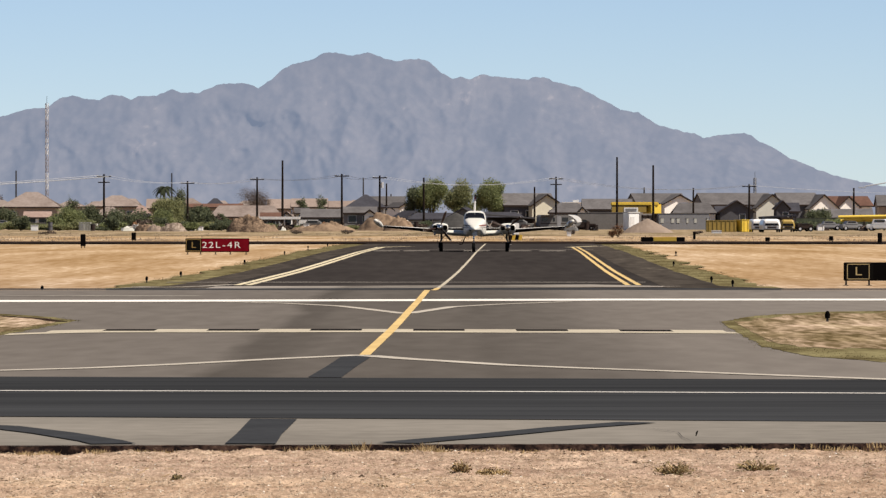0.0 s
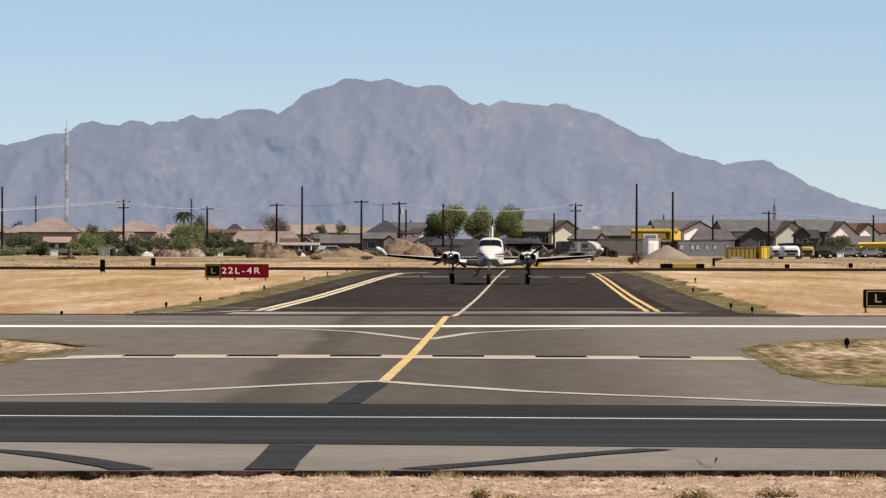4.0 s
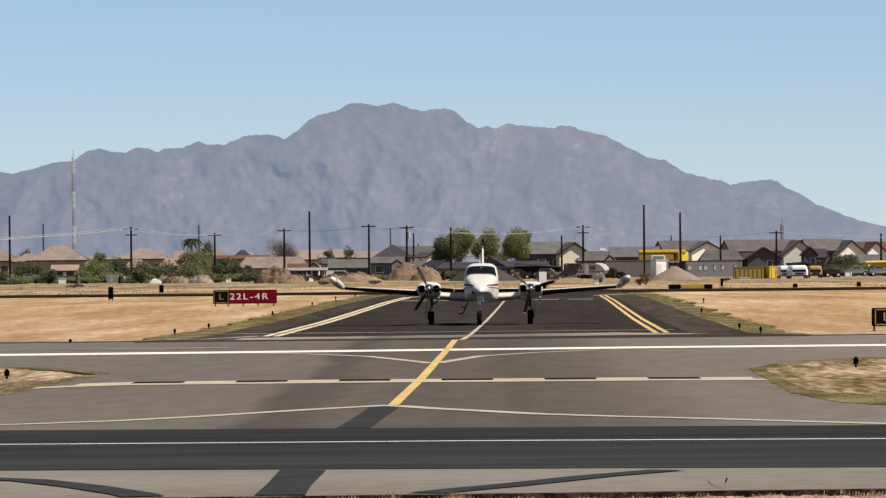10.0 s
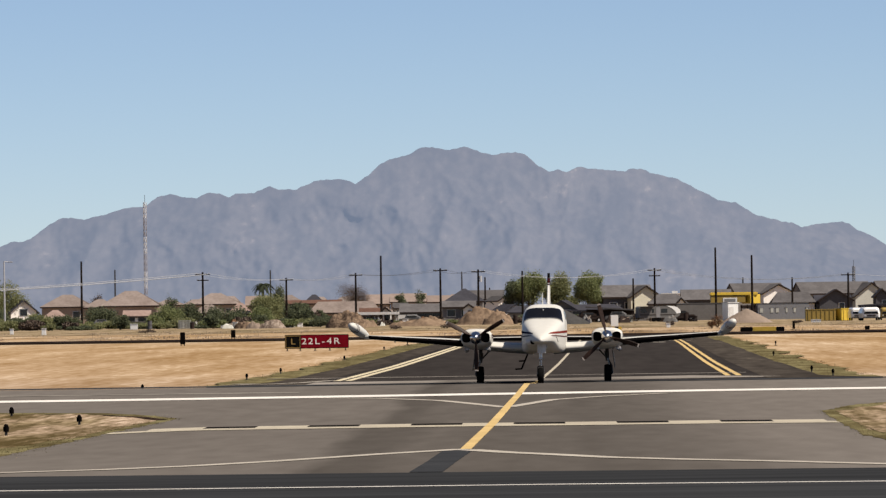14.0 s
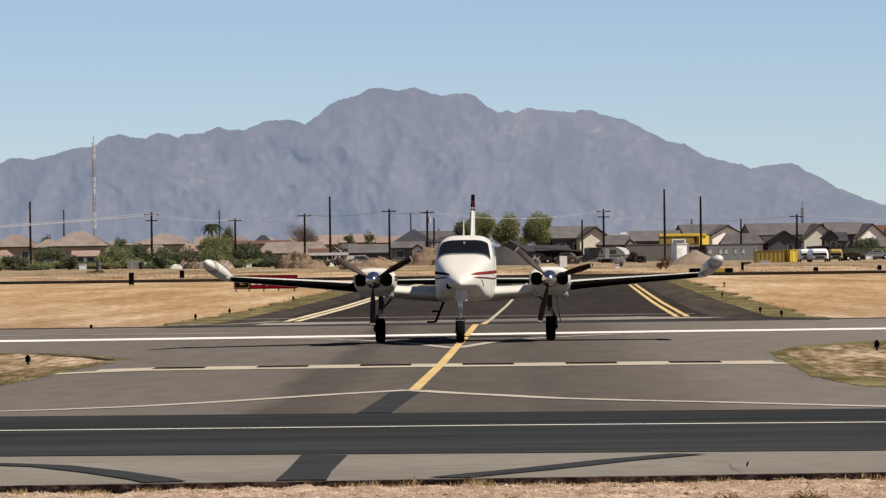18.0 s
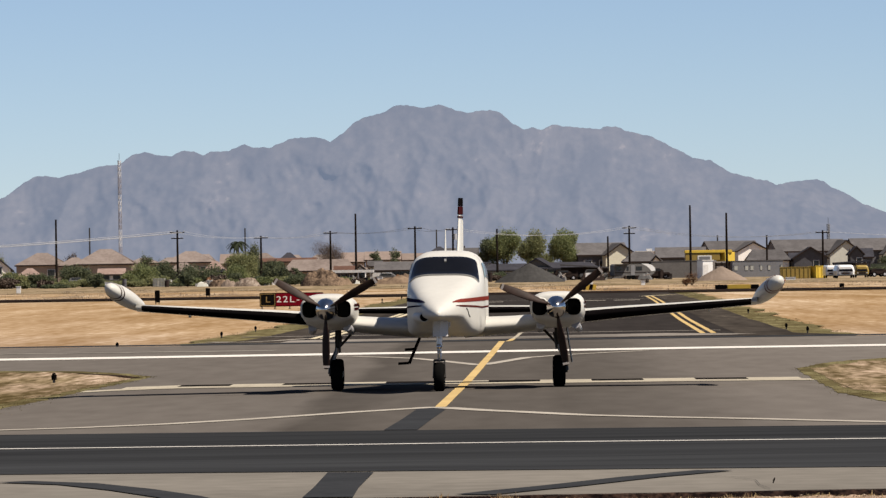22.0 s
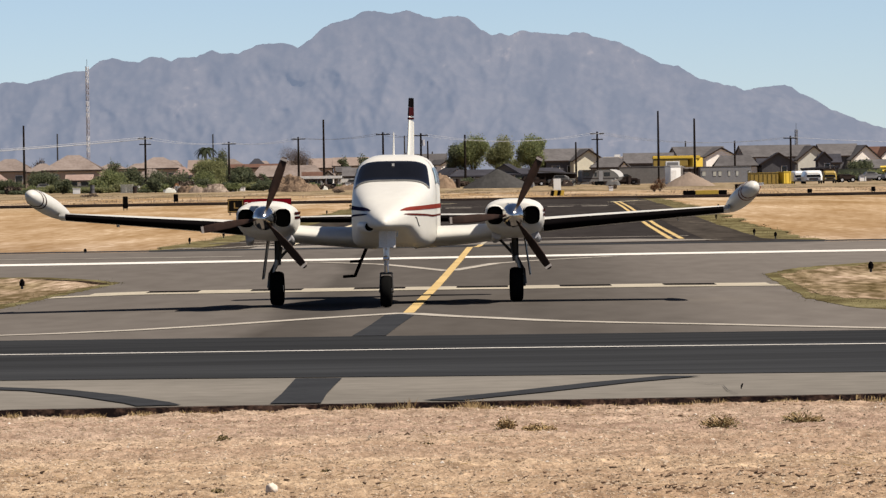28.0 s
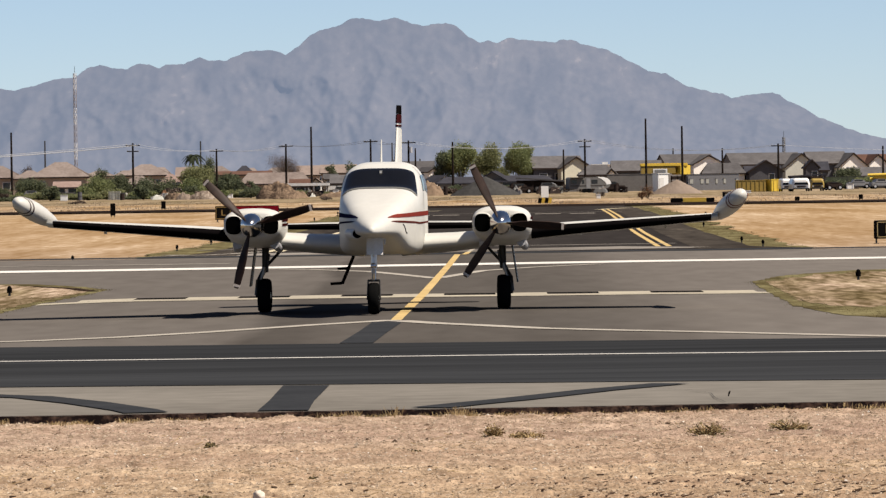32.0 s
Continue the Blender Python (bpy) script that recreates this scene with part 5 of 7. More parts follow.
    me = bpy.data.meshes.new("crown")
    me.from_pydata(co, [], fa)
    me.materials.append(leaves)
    o = new("crown", me)
    o.parent = b


for i, (x, y, w, h) in enumerate(((1.82, 44.6, 0.34, 0.11), (2.50, 45.2, 0.36, 0.10), (0.14, 44.9, 0.16, 0.10), (0.40, 44.7, 0.26, 0.06), (-2.05, 43.6, 0.10, 0.05), (-0.46, 42.2, 0.14, 0.04), (-1.74, 36.1, 0.10, 0.05), (-1.12, 38.6, 0.09, 0.035))):
    bush(x, y, w * 1.1, h * 1.2, 40 + i, STRAW if i in (2, 3) else BRUSH)
# weeds on the islands' borders and along the taxiway margins
weeds, bits = [], []
for pts in ISLANDS.values():
    cx, cy = sum(p[0] for p in pts) / len(pts), sum(p[1] for p in pts) / len(pts)
    for p, q in zip(pts, pts[1:] + pts[:1]):
        if abs(p[0]) > 15 and abs(q[0]) > 15:
            continue
        for i in range(int(30 + 14 * (Vector(q) - Vector(p)).length)):
            f, k = rng.random(), 0.02 + rng.random() ** 1.3 * 0.16
            x, y = p[0] + (q[0] - p[0]) * f, p[1] + (q[1] - p[1]) * f
            weeds.append((x + (cx - x) * k * 0.6, y + (cy - y) * k, 0.30, 0.040 + 0.026 * rng.random() ** 2, 14))
    for i in range(160):
        bits.append((cx + rng.uniform(-0.9, 0.9) * (pts[0][0] - cx), cy + rng.uniform(-13, 13), 0.35, 0.03 + 0.03 * rng.random(), 10))
for i in range(700):
    y = rng.uniform(168, 400)
    s = rng.choice((-1, 1))
    weeds.append((axis(y) + s * (8.3 + rng.uniform(0, 1.7)), y, 0.5, 0.034 + 0.022 * rng.random() ** 2, 10))
while len(bits) < 800:                                  # one island is weedier than the other
    x, y = rng.uniform(-14, -7.6), rng.uniform(78, 113)
    if noise.noise(Vector((x * 0.9, y * 0.16, 17))) > 0.02:
        (weeds if rng.random() < 0.75 else bits).append((x, y, 0.45, 0.036 + 0.02 * rng.random(), 14))
blades(weeds, WEED, "weeds", "low olive weeds along the pavement edges", 8)
brush = []
for i in range(900):
    y = rng.choice((rng.uniform(452, 500), rng.uniform(500, 660)))
    x = rng.uniform(-0.108, 0.088) * y
    if noise.noise(Vector((x * 0.12, y * 0.02, 3))) > -0.1:
        brush.append((x, y, 1.3, 0.07 + 0.18 * rng.random() ** 2, 12))
blades(brush, PALE_STRAW, "dry_grass", "tufted dry grass between the runway and the yards", 10)
brush = [(x + rng.uniform(-1, 1), y + 2, 0.8, h, 8) for x, y, r, h, n in brush[::7]]
blades(brush, BRUSH, "dry_brush", "low olive-brown brush between the runway and the yards", 12)
blades(bits, STRAW, "island_straw", "dry straw patches on the dirt islands", 9)

# a thin dark marker peg by the near pavement
g = thing("marker_peg", "thin dark peg standing at the pavement edge", "peg", pose(2.30, 51.4, 0))
bm = bmesh.new()
tube(bm, (0, 0, -0.02), (0.005, 0, 0.025), 0.006, 0.005, 6)
tube(bm, (0.005, 0, 0.02), (0.018, 0, 0.05), 0.010, 0.005, 6)
part("stem", bm, M["black"], g)

# ---- the neighbourhood beyond the runway ----
MH = {
    "tile_tan": mat("tan_roof_tiles", (0.34, 0.285, 0.258), 0.85, dark=(0.225, 0.182, 0.162), scale=0.4, fine=2, vary=0.12),
    "tile_pink": mat("pinkish_roof_tiles", (0.42, 0.315, 0.275), 0.85, dark=(0.30, 0.215, 0.185), scale=0.4, fine=2, vary=0.10),
    "tile_far": mat("pale_tan_roof_tiles", (0.335, 0.27, 0.235), 0.85, dark=(0.26, 0.205, 0.18), scale=0.4, fine=2, vary=0.12),
    "stucco_pale": mat("pale_grey_green_stucco", (0.72, 0.72, 0.65), 0.9, dark=(0.60, 0.60, 0.54), scale=0.5, fine=4),
    "stucco_dark": mat("dark_slate_stucco", (0.15, 0.15, 0.165), 0.9, dark=(0.115, 0.115, 0.125), scale=0.5, fine=4, vary=0.12),
    "tile_grey": mat("grey_brown_roof_shingles", (0.168, 0.160, 0.163), 0.85, dark=(0.108, 0.103, 0.105), scale=0.4, fine=2, vary=0.12),
    "tile_dark": mat("dark_slate_roof_shingles", (0.075, 0.075, 0.09), 0.85, dark=(0.05, 0.05, 0.06), scale=0.4, fine=2, vary=0.1),
    "tile_red": mat("red_brown_roof_tiles", (0.19, 0.11, 0.085), 0.85, dark=(0.12, 0.07, 0.055), scale=0.4, fine=2, vary=0.1),
    "stucco_tan": mat("tan_stucco", (0.52, 0.42, 0.345), 0.9, dark=(0.43, 0.345, 0.28), scale=0.5, fine=4, vary=0.1),
    "stucco_white": mat("off_white_stucco", (1.28, 1.24, 1.17), 0.9, dark=(1.10, 1.06, 1.0), scale=0.5, fine=4, vary=0.06),
    "stucco_yellow": mat("pale_yellow_stucco", (0.92, 0.88, 0.70), 0.9, dark=(0.80, 0.76, 0.61), scale=0.5, fine=4),
    "stucco_grey": mat("grey_stucco", (0.33, 0.31, 0.30), 0.9, dark=(0.26, 0.245, 0.235), scale=0.5, fine=4, vary=0.08),
    "block": mat("grey_block_wall", (0.25, 0.235, 0.225), 0.9, dark=(0.19, 0.18, 0.17), scale=0.6, fine=4),
    "stucco_dim": mat("dull_grey_panel", (0.17, 0.165, 0.16), 0.7, dark=(0.12, 0.115, 0.11), scale=0.6, fine=4),
    "trim": mat("dark_trim", (0.06, 0.045, 0.04), 0.8),
    "white_trim": mat("white_trim", (0.95, 0.93, 0.90), 0.7),
    "pane": mat("dark_window_glass", (0.02, 0.022, 0.025), 0.12),
    "soil": mat("heaped_brown_soil", (0.36, 0.26, 0.18), 0.95, dark=(0.17, 0.12, 0.085), scale=0.5, fine=2.5, bump=0.5),
    "soil_rough": mat("rough_brown_soil", (0.30, 0.215, 0.15), 0.95, dark=(0.085, 0.06, 0.045), scale=1.1, fine=4, bump=0.5, spots=(0.44, 0.33, 0.24), span=(0.42, 0.60)),
    "soil_pale": mat("pale_rubble", (0.40, 0.33, 0.27), 0.95, dark=(0.16, 0.12, 0.095), scale=1.1, fine=4, bump=0.5, spots=(0.52, 0.45, 0.38), span=(0.42, 0.60)),
    "soil_dark": mat("heaped_dark_grey_millings", (0.088, 0.086, 0.084), 0.95, dark=(0.058, 0.057, 0.056), scale=0.5, fine=2.5, bump=0.5),
    "soil_grey": mat("heaped_grey_gravel", (0.34, 0.27, 0.22), 0.95, dark=(0.26, 0.205, 0.165), scale=0.5, fine=2.5, bump=0.5),
    "yellow": mat("yellow_steel", (1.05, 0.74, 0.08), 0.5, dark=(0.90, 0.62, 0.07), scale=0.5, fine=4),
    "ochre": mat("dull_ochre_steel", (0.46, 0.315, 0.055), 0.6, dark=(0.36, 0.245, 0.045), scale=0.5, fine=4),
    "white": mat("white_vehicle_paint", (1.1, 1.1, 1.08), 0.35, dark=(1.0, 1.0, 0.98), coat=0.3),
    "greysteel": mat("grey_container_steel", (0.30, 0.30, 0.31), 0.6, dark=(0.24, 0.24, 0.25), scale=0.5, fine=4),
    "rust": mat("rusty_brown_brush", (0.22, 0.12, 0.07), 0.9),
    # faded paint, greyed further to stand for distance haze
    "lattice_red": mat("faded_hazed_mast_paint", (0.36, 0.35, 0.40), 0.7),
}


def spot(bearing, dist, z=0.0, turn=0.0):
    """A place by its bearing, in metres to the side per kilometre, and its distance."""
    return pose(bearing * dist / 1000, dist, z, 0, 0, turn)


def window(parent, x, y, z, w, h, out):
    """A framed window on a wall that faces out (a unit vector)."""
    turn = Matrix.Rotation(math.atan2(out[0], -out[1]), 4, "Z")
    o = Vector(out)
    bm = bmesh.new()
    box(bm, *(Vector((x, y, z)) + o * 0.04), w + 0.16, 0.08, h + 0.16, turn)
    f = part("window", bm, MH["white_trim"], parent)
    bm = bmesh.new()
    box(bm, *(Vector((x, y, z)) + o * 0.075), w, 0.05, h, turn)
    part("pane", bm, MH["pane"], f)


def gable_house(at, L, W, eave, rise, roof, wall, label, windows=2, group="houses", front_windows=0, garage=False):
    """A house whose ridge runs along its own x axis."""
    g = thing("house", label, "house", at, group)
    bm = bmesh.new()
    ends = []
    for s in (-1, 1):
        ends.append([bm.verts.new(p) for p in ((s * L / 2, -W / 2, -0.1), (s * L / 2, W / 2, -0.1), (s * L / 2, W / 2, eave), (s * L / 2, 0, eave + rise), (s * L / 2, -W / 2, eave))])
    a, b = ends
    bm.faces.new(a), bm.faces.new(b[::-1])
    for i in range(5):
        j = (i + 1) % 5
        bm.faces.new((a[i], b[i], b[j], a[j]))
    w = part("wall", bm, MH[wall], g)
    k = 0.5
    for s in (-1, 1):
        bm = bmesh.new()
        sl = rise / (W / 2)
        pts = [(-L / 2 - k, s * (W / 2 + k), eave - k * sl + 0.03), (L / 2 + k, s * (W / 2 + k), eave - k * sl + 0.03), (L / 2 + k, 0, eave + rise + 0.03), (-L / 2 - k, 0, eave + rise + 0.03)]
        lo, hi = [bm.verts.new(p) for p in pts], [bm.verts.new((p[0], p[1], p[2] + 0.22)) for p in pts]
        bm.faces.new(lo), bm.faces.new(hi[::-1])
        for i in range(4):
            j = (i + 1) % 4
            bm.faces.new((lo[i], lo[j], hi[j], hi[i]))
        r = part("roof", bm, MH[roof], g)
        bm = bmesh.new()
        box(bm, 0, s * (W / 2 + k), eave - k * sl + 0.08, L + 2 * k, 0.06, 0.24)
        part("fascia", bm, MH["trim"], r)
    for i in range(windows):
        window(w, L / 2, -W / 4 + i * W / 2 if windows > 1 else 0, eave * 0.72 if windows > 1 else eave * 0.95, 1.3, 1.2, (1, 0, 0))
        window(w, -L / 2, -W / 4 + i * W / 2 if windows > 1 else 0, eave * 0.72 if windows > 1 else eave * 0.95, 1.3, 1.2, (-1, 0, 0))
    for i in range(front_windows):
        window(w, -L / 2 + (i + 0.7) * L / (front_windows + 0.4), -W / 2, eave * 0.6, 1.4, 1.1, (0, -1, 0))
    if garage:
        bm = bmesh.new()
        box(bm, L * 0.22, -W / 2 - 0.03, 1.1, 4.6, 0.1, 2.2)
        part("garage_door", bm, MH["white_trim"], w)
    return g


def hip_house(at, L, W, eave, rise, roof, wall, label, front_windows=3, ridge=0.5, chimney=False):
    g = thing("house", label, "house", at, "houses")
    bm = bmesh.new()
    box(bm, 0, 0, eave / 2 - 0.05, L, W, eave + 0.1)
    w = part("wall", bm, MH[wall], g)
    k = 0.6
    bm = bmesh.new()
    base = [(-L / 2 - k, -W / 2 - k), (L / 2 + k, -W / 2 - k), (L / 2 + k, W / 2 + k), (-L / 2 - k, W / 2 + k)]
    lo = [bm.verts.new((x, y, eave - 0.15)) for x, y in base]
    ed = [bm.verts.new((x, y, eave + 0.08)) for x, y in base]
    p, q = bm.verts.new((-L / 2 * ridge, 0, eave + rise)), bm.verts.new((L / 2 * ridge, 0, eave + rise))
    bm.faces.new(lo[::-1])
    for i in range(4):
        j = (i + 1) % 4
        bm.faces.new((lo[i], lo[j], ed[j], ed[i]))
    bm.faces.new((ed[0], ed[1], q, p)), bm.faces.new((ed[2], ed[3], p, q)), bm.faces.new((ed[1], ed[2], q)), bm.faces.new((ed[3], ed[0], p))
    part("roof", bm, MH[roof], g)
    for i in range(front_windows):
        window(w, -L / 2 + (i + 0.8) * L / (front_windows + 0.6), -W / 2, eave * 0.58, 1.5, 1.1, (0, -1, 0))
    return g


def prism(bm, ends, closed=True):
    """A solid between two like outlines."""
    rows = [[bm.verts.new(p) for p in e] for e in ends]
    n = len(rows[0])
    for i in range(n):
        j = (i + 1) % n
        bm.faces.new((rows[0][i], rows[0][j], rows[1][j], rows[1][i]))
    if closed:
        bm.faces.new(rows[0][::-1]), bm.faces.new(rows[1])
    return bm


def slab(bm, a, b, c, d, thick=0.2):
    """A roof slope: four corners, thickened upward."""
    return prism(bm, [[a, b, c, d], [(p[0], p[1], p[2] + thick) for p in (a, b, c, d)]])


def suburb_house(b0, b1, dist, eave, ridge, roof, wall, label, gable=None, panes=2, deep=9.0, hipped=0.0, turn=0.0):
    """A house by the bearings of its ends and its heights as they would stand at a kilometre: a main roof whose ridge runs across
    the view and, with gable = (left, right, eave, apex, wall), a wing whose gable end faces the runway."""
    mid_b = (gable[0] + gable[1]) / 2 if turn else (b0 + b1) / 2
    def up(z):
        return 2 + (z - 2) * dist / 1000
    def at(b):
        return (b - mid_b) * dist / 1000
    L, e, r = at(b1) - at(b0), up(eave), up(ridge)
    place = spot(mid_b, dist, 0, turn) if not turn else spot(mid_b, dist, 0, turn) @ pose((b0 + b1) / 2000 * dist - mid_b * dist / 1000, deep / 2, 0)
    g = thing("house", label, "house", place, "houses")
    mid_b = (b0 + b1) / 2
    bm = bmesh.new()
    box(bm, 0, 0, e / 2 - 0.05, L - 0.6, deep - 0.8, e + 0.1)
    w = part("wall", bm, MH[wall], g)
    cut = L * hipped
    for s in (-1, 1):
        bm = bmesh.new()
        slab(bm, (-L / 2, s * deep / 2, e - 0.12), (L / 2, s * deep / 2, e - 0.12), (L / 2 - cut, 0, r), (-L / 2 + cut, 0, r))
        k = part("roof", bm, MH[roof], g)
        bm = bmesh.new()
        box(bm, 0, s * (deep / 2 + 0.03), e - 0.06, L, 0.06, 0.26)
        part("fascia", bm, MH["trim"], k)
    for s in (-1, 1):
        bm = bmesh.new()
        x = s * (L / 2 - 0.3)
        prism(bm, [[(x + q, -deep / 2 + 0.4, e - 0.2), (x + q, deep / 2 - 0.4, e - 0.2), (s * (L / 2 - 0.3 - cut) + q, 0, r - 0.05)] for q in (-0.08, 0.08)])
        part("end_wall", bm, MH[roof if hipped else wall], g)
    for i in range(panes):
        window(w, -L / 2 + (i + 0.75) * L / (panes + 0.5), -deep / 2 + 0.4, e * 0.62, 1.3, 1.1, (0, -1, 0))
    if gable:
        l, q, ge, ga, gw = gable
        x0, x1, ge, ga = at(l), at(q), up(ge), up(ga)
        xm, y0, y1 = (x0 + x1) / 2, -deep / 2 - 2.6, deep * 0.2
        bm = bmesh.new()
        prism(bm, [[(x0 + 0.35, y, -0.1), (x1 - 0.35, y, -0.1), (x1 - 0.35, y, ge), (xm, y, ga - 0.12), (x0 + 0.35, y, ge)] for y in (y0, y1)])
        k = part("gable_wall", bm, MH[gw], g)
        window(k, xm + 0.15 * (x1 - x0), y0, ge * 0.66, 0.9, 1.0, (0, -1, 0))
        for s, x in ((-1, x0), (1, x1)):
            bm = bmesh.new()
            low = ge - (ga - ge) * 0.12
            slab(bm, (x, y0 - 0.45, low), (xm, y0 - 0.45, ga), (xm, y1, ga), (x, y1, low))
            k = part("gable_roof", bm, MH[roof], g)
            bm = bmesh.new()
            prism(bm, [[(x, y0 - 0.5 + q, low - 0.04), (xm, y0 - 0.5 + q, ga - 0.04), (xm, y0 - 0.5 + q, ga + 0.22), (x, y0 - 0.5 + q, low + 0.22)] for q in (0, 0.05)])
            part("bargeboard", bm, MH["trim"], k, "dark bargeboard along the gable")
    return g


# east of the taxiway: newer two-storey houses
suburb_house(10.5, 20.2, 1000, 3.9, 5.9, "tile_grey", "stucco_dark", "grey-roofed house with a pale yellow gable end", (14.8, 20.9, 3.9, 5.75, "stucco_yellow"), 3, turn=12)
suburb_house(18.6, 25.8, 985, 2.6, 4.2, "tile_grey", "stucco_grey", "low house with a wide brown-grey roof", (23.4, 25.6, 2.5, 3.5, "stucco_white"), 2, 9.0, 0.28)
suburb_house(24.5, 33.5, 1040, 3.2, 4.9, "tile_grey", "stucco_dark", "dark grey house behind the yard wall", None, 2)
suburb_house(34.0, 43.4, 1060, 4.2, 5.9, "tile_grey", "stucco_grey", "house with a long brown-grey roof and a white gable", (38.2, 44.4, 4.2, 5.7, "stucco_white"), 1, turn=12)
suburb_house(40.4, 48.3, 1000, 2.5, 4.2, "tile_grey", "stucco_white", "low house with a plain grey shingle roof", None, 2, 9.0, 0.16)
suburb_house(45.6, 58.8, 1080, 4.0, 5.95, "tile_grey", "stucco_grey", "large house with a long brown-grey roof and a pale gable end", (54.4, 60.9, 3.5, 5.75, "stucco_pale"), 2, turn=12)
suburb_house(48.0, 54.6, 1000, 2.4, 3.6, "tile_dark", "stucco_dark", "dark grey house with a low front gable", (48.4, 54.9, 2.8, 4.6, "stucco_dark"), 1)
# the pale gable's dark right half, built as a house of its own
suburb_house(58.9, 63.0, 1030, 2.8, 4.2, "tile_dark", "stucco_dark", "dark house built for the dark right half of the pale gable", (58.3, 61.2, 3.3, 4.6, "stucco_dark"), 1)
suburb_house(59.6, 67.0, 1085, 4.0, 6.0, "tile_grey", "stucco_dark", "house with a wide brown-grey roof and a white gable", (63.9, 69.7, 3.4, 5.7, "stucco_white"), 2, turn=12)
suburb_house(68.4, 76.5, 1090, 3.8, 5.4, "tile_red", "stucco_white", "white house with a dark brown-red roof", (68.9, 73.4, 3.6, 5.4, "stucco_white"), 1, turn=12)
suburb_house(66.2, 76.0, 980, 1.7, 3.1, "tile_grey", "stucco_tan", "low tan house with a broad grey roof", None, 3)
suburb_house(76.5, 87.0, 1100, 3.8, 5.6, "tile_grey", "stucco_tan", "tan stucco house with a grey roof", (80.0, 85.5, 3.7, 5.3, "stucco_tan"), 2)
# middle: older low houses
suburb_house(-17.3, -10.0, 1000, 3.55, 5.65, "tile_dark", "stucco_grey", "house with a steep dark slate roof", None, 3, 9.0, 0.47)
suburb_house(-13.0, -6.6, 1070, 3.9, 5.35, "tile_grey", "stucco_grey", "house with a grey-brown roof behind a slate one", None, 1, 9.0)
suburb_house(-17.9, -11.6, 955, 2.55, 3.5, "tile_grey", "stucco_grey", "low grey-roofed house with a small white porch gable", (-14.2, -11.6, 2.2, 3.0, "stucco_white"), 2, 7.0)
suburb_house(-25.2, -17.6, 965, 1.75, 3.1, "tile_grey", "stucco_dark", "long low house with a grey roof and several windows", None, 5, 7.0)
suburb_house(-26.4, -23.6, 1010, 2.5, 3.3, "tile_grey", "stucco_pale", "small grey-roofed house between larger ones", None, 1, 6.0)
suburb_house(-8.6, -6.2, 1020, 3.0, 3.6, "tile_grey", "stucco_white", "narrow white house with a square window in its gable", (-8.9, -6.1, 3.5, 4.3, "stucco_white"), 0, 6.0, turn=20)
gable_house(spot(-6.0, 970, 0, 114), 5, 3.2, 1.8, 0.9, "tile_dark", "stucco_white", "small white shed with a dark roof", 1)
hip_house(spot(-1.0, 960, 0, 4), 9.5, 6, 1.5, 1.1, "tile_dark", "block", "low dark grey outbuilding", 2, 0.75)
hip_house(spot(9.0, 930, 0, -3), 9.0, 6, 1.7, 1.0, "tile_dark", "block", "low dark shed beside the trees", 3, 0.8)
gable_house(spot(4.0, 930, 0, 80), 5, 6.4, 1.3, 1.9, "tile_dark", "block", "dark gabled shed under the trees", 1)
suburb_house(-41.2, -28.4, 980, 1.85, 3.7, "tile_tan", "stucco_tan", "long low house with a wide tan roof", None, 4, 9.0, 0.12)
suburb_house(-46.5, -35.4, 1045, 3.55, 4.05, "tile_red", "stucco_tan", "long low house with a flat red-brown roof edge", None, 2, 7.0)
suburb_house(-42.0, -38.6, 1050, 3.8, 5.0, "tile_dark", "stucco_grey", "small house with a dark hip roof", None, 1, 6.0, 0.40)
suburb_house(-32.4, -28.2, 905, 1.35, 2.45, "tile_red", "stucco_dark", "dark red-roofed open shed by the carport", None, 1, 5.0)
suburb_house(-28.6, -26.4, 915, 1.6, 2.1, "tile_tan", "stucco_white", "small white gable-ended outhouse", (-28.6, -26.5, 1.9, 2.65, "stucco_white"), 0, 4.0)
# west: tan stucco houses among trees
suburb_house(-47.6, -42.0, 1080, 3.6, 5.0, "tile_tan", "stucco_tan", "two-storey house with a tan hip roof", None, 2, 8.0, 0.40)
suburb_house(-62.2, -53.2, 1030, 3.7, 5.5, "tile_tan", "stucco_tan", "house with a tan hip roof", None, 3, 9.0, 0.40)
suburb_house(-62.0, -56.0, 980, 2.1, 3.5, "tile_tan", "stucco_tan", "low house with a pinkish tan roof", None, 2, 6.0, 0.40)
suburb_house(-55.6, -51.2, 985, 1.9, 3.7, "tile_pink", "stucco_white", "pale house with a pinkish roof", None, 2, 6.0, 0.40)
suburb_house(-78.2, -67.3, 1000, 3.6, 6.1, "tile_tan", "stucco_tan", "large tan stucco house with a tiled hip roof", None, 3, 9.0, 0.40)
suburb_house(-81.0, -75.4, 1020, 3.4, 4.7, "tile_tan", "stucco_tan", "lower wing of a large tan house", None, 1, 7.0, 0.40)
suburb_house(-74.2, -69.2, 955, 1.75, 2.65, "tile_pink", "stucco_white", "porch roof of a tan house above a white wall", None, 2, 4.0)
suburb_house(-88.6, -79.4, 1040, 3.6, 5.6, "tile_tan", "stucco_tan", "tan-roofed house among trees", None, 2, 8.0, 0.40)
suburb_house(-88.6, -83.8, 955, 1.5, 2.9, "tile_pink", "stucco_tan", "low house with a pink-brown roof", None, 1, 5.0, 0.40)
gable_house(spot(-92.5, 1000, 0, -70), 5, 4.6, 2.9, 1.9, "tile_dark", "stucco_white", "pale gable-ended house among trees", 1)
hip_house(spot(-101, 1010, 0, 0), 9, 7, 2.6, 1.6, "tile_grey", "stucco_tan", "grey-roofed house among trees", 2, 0.4)
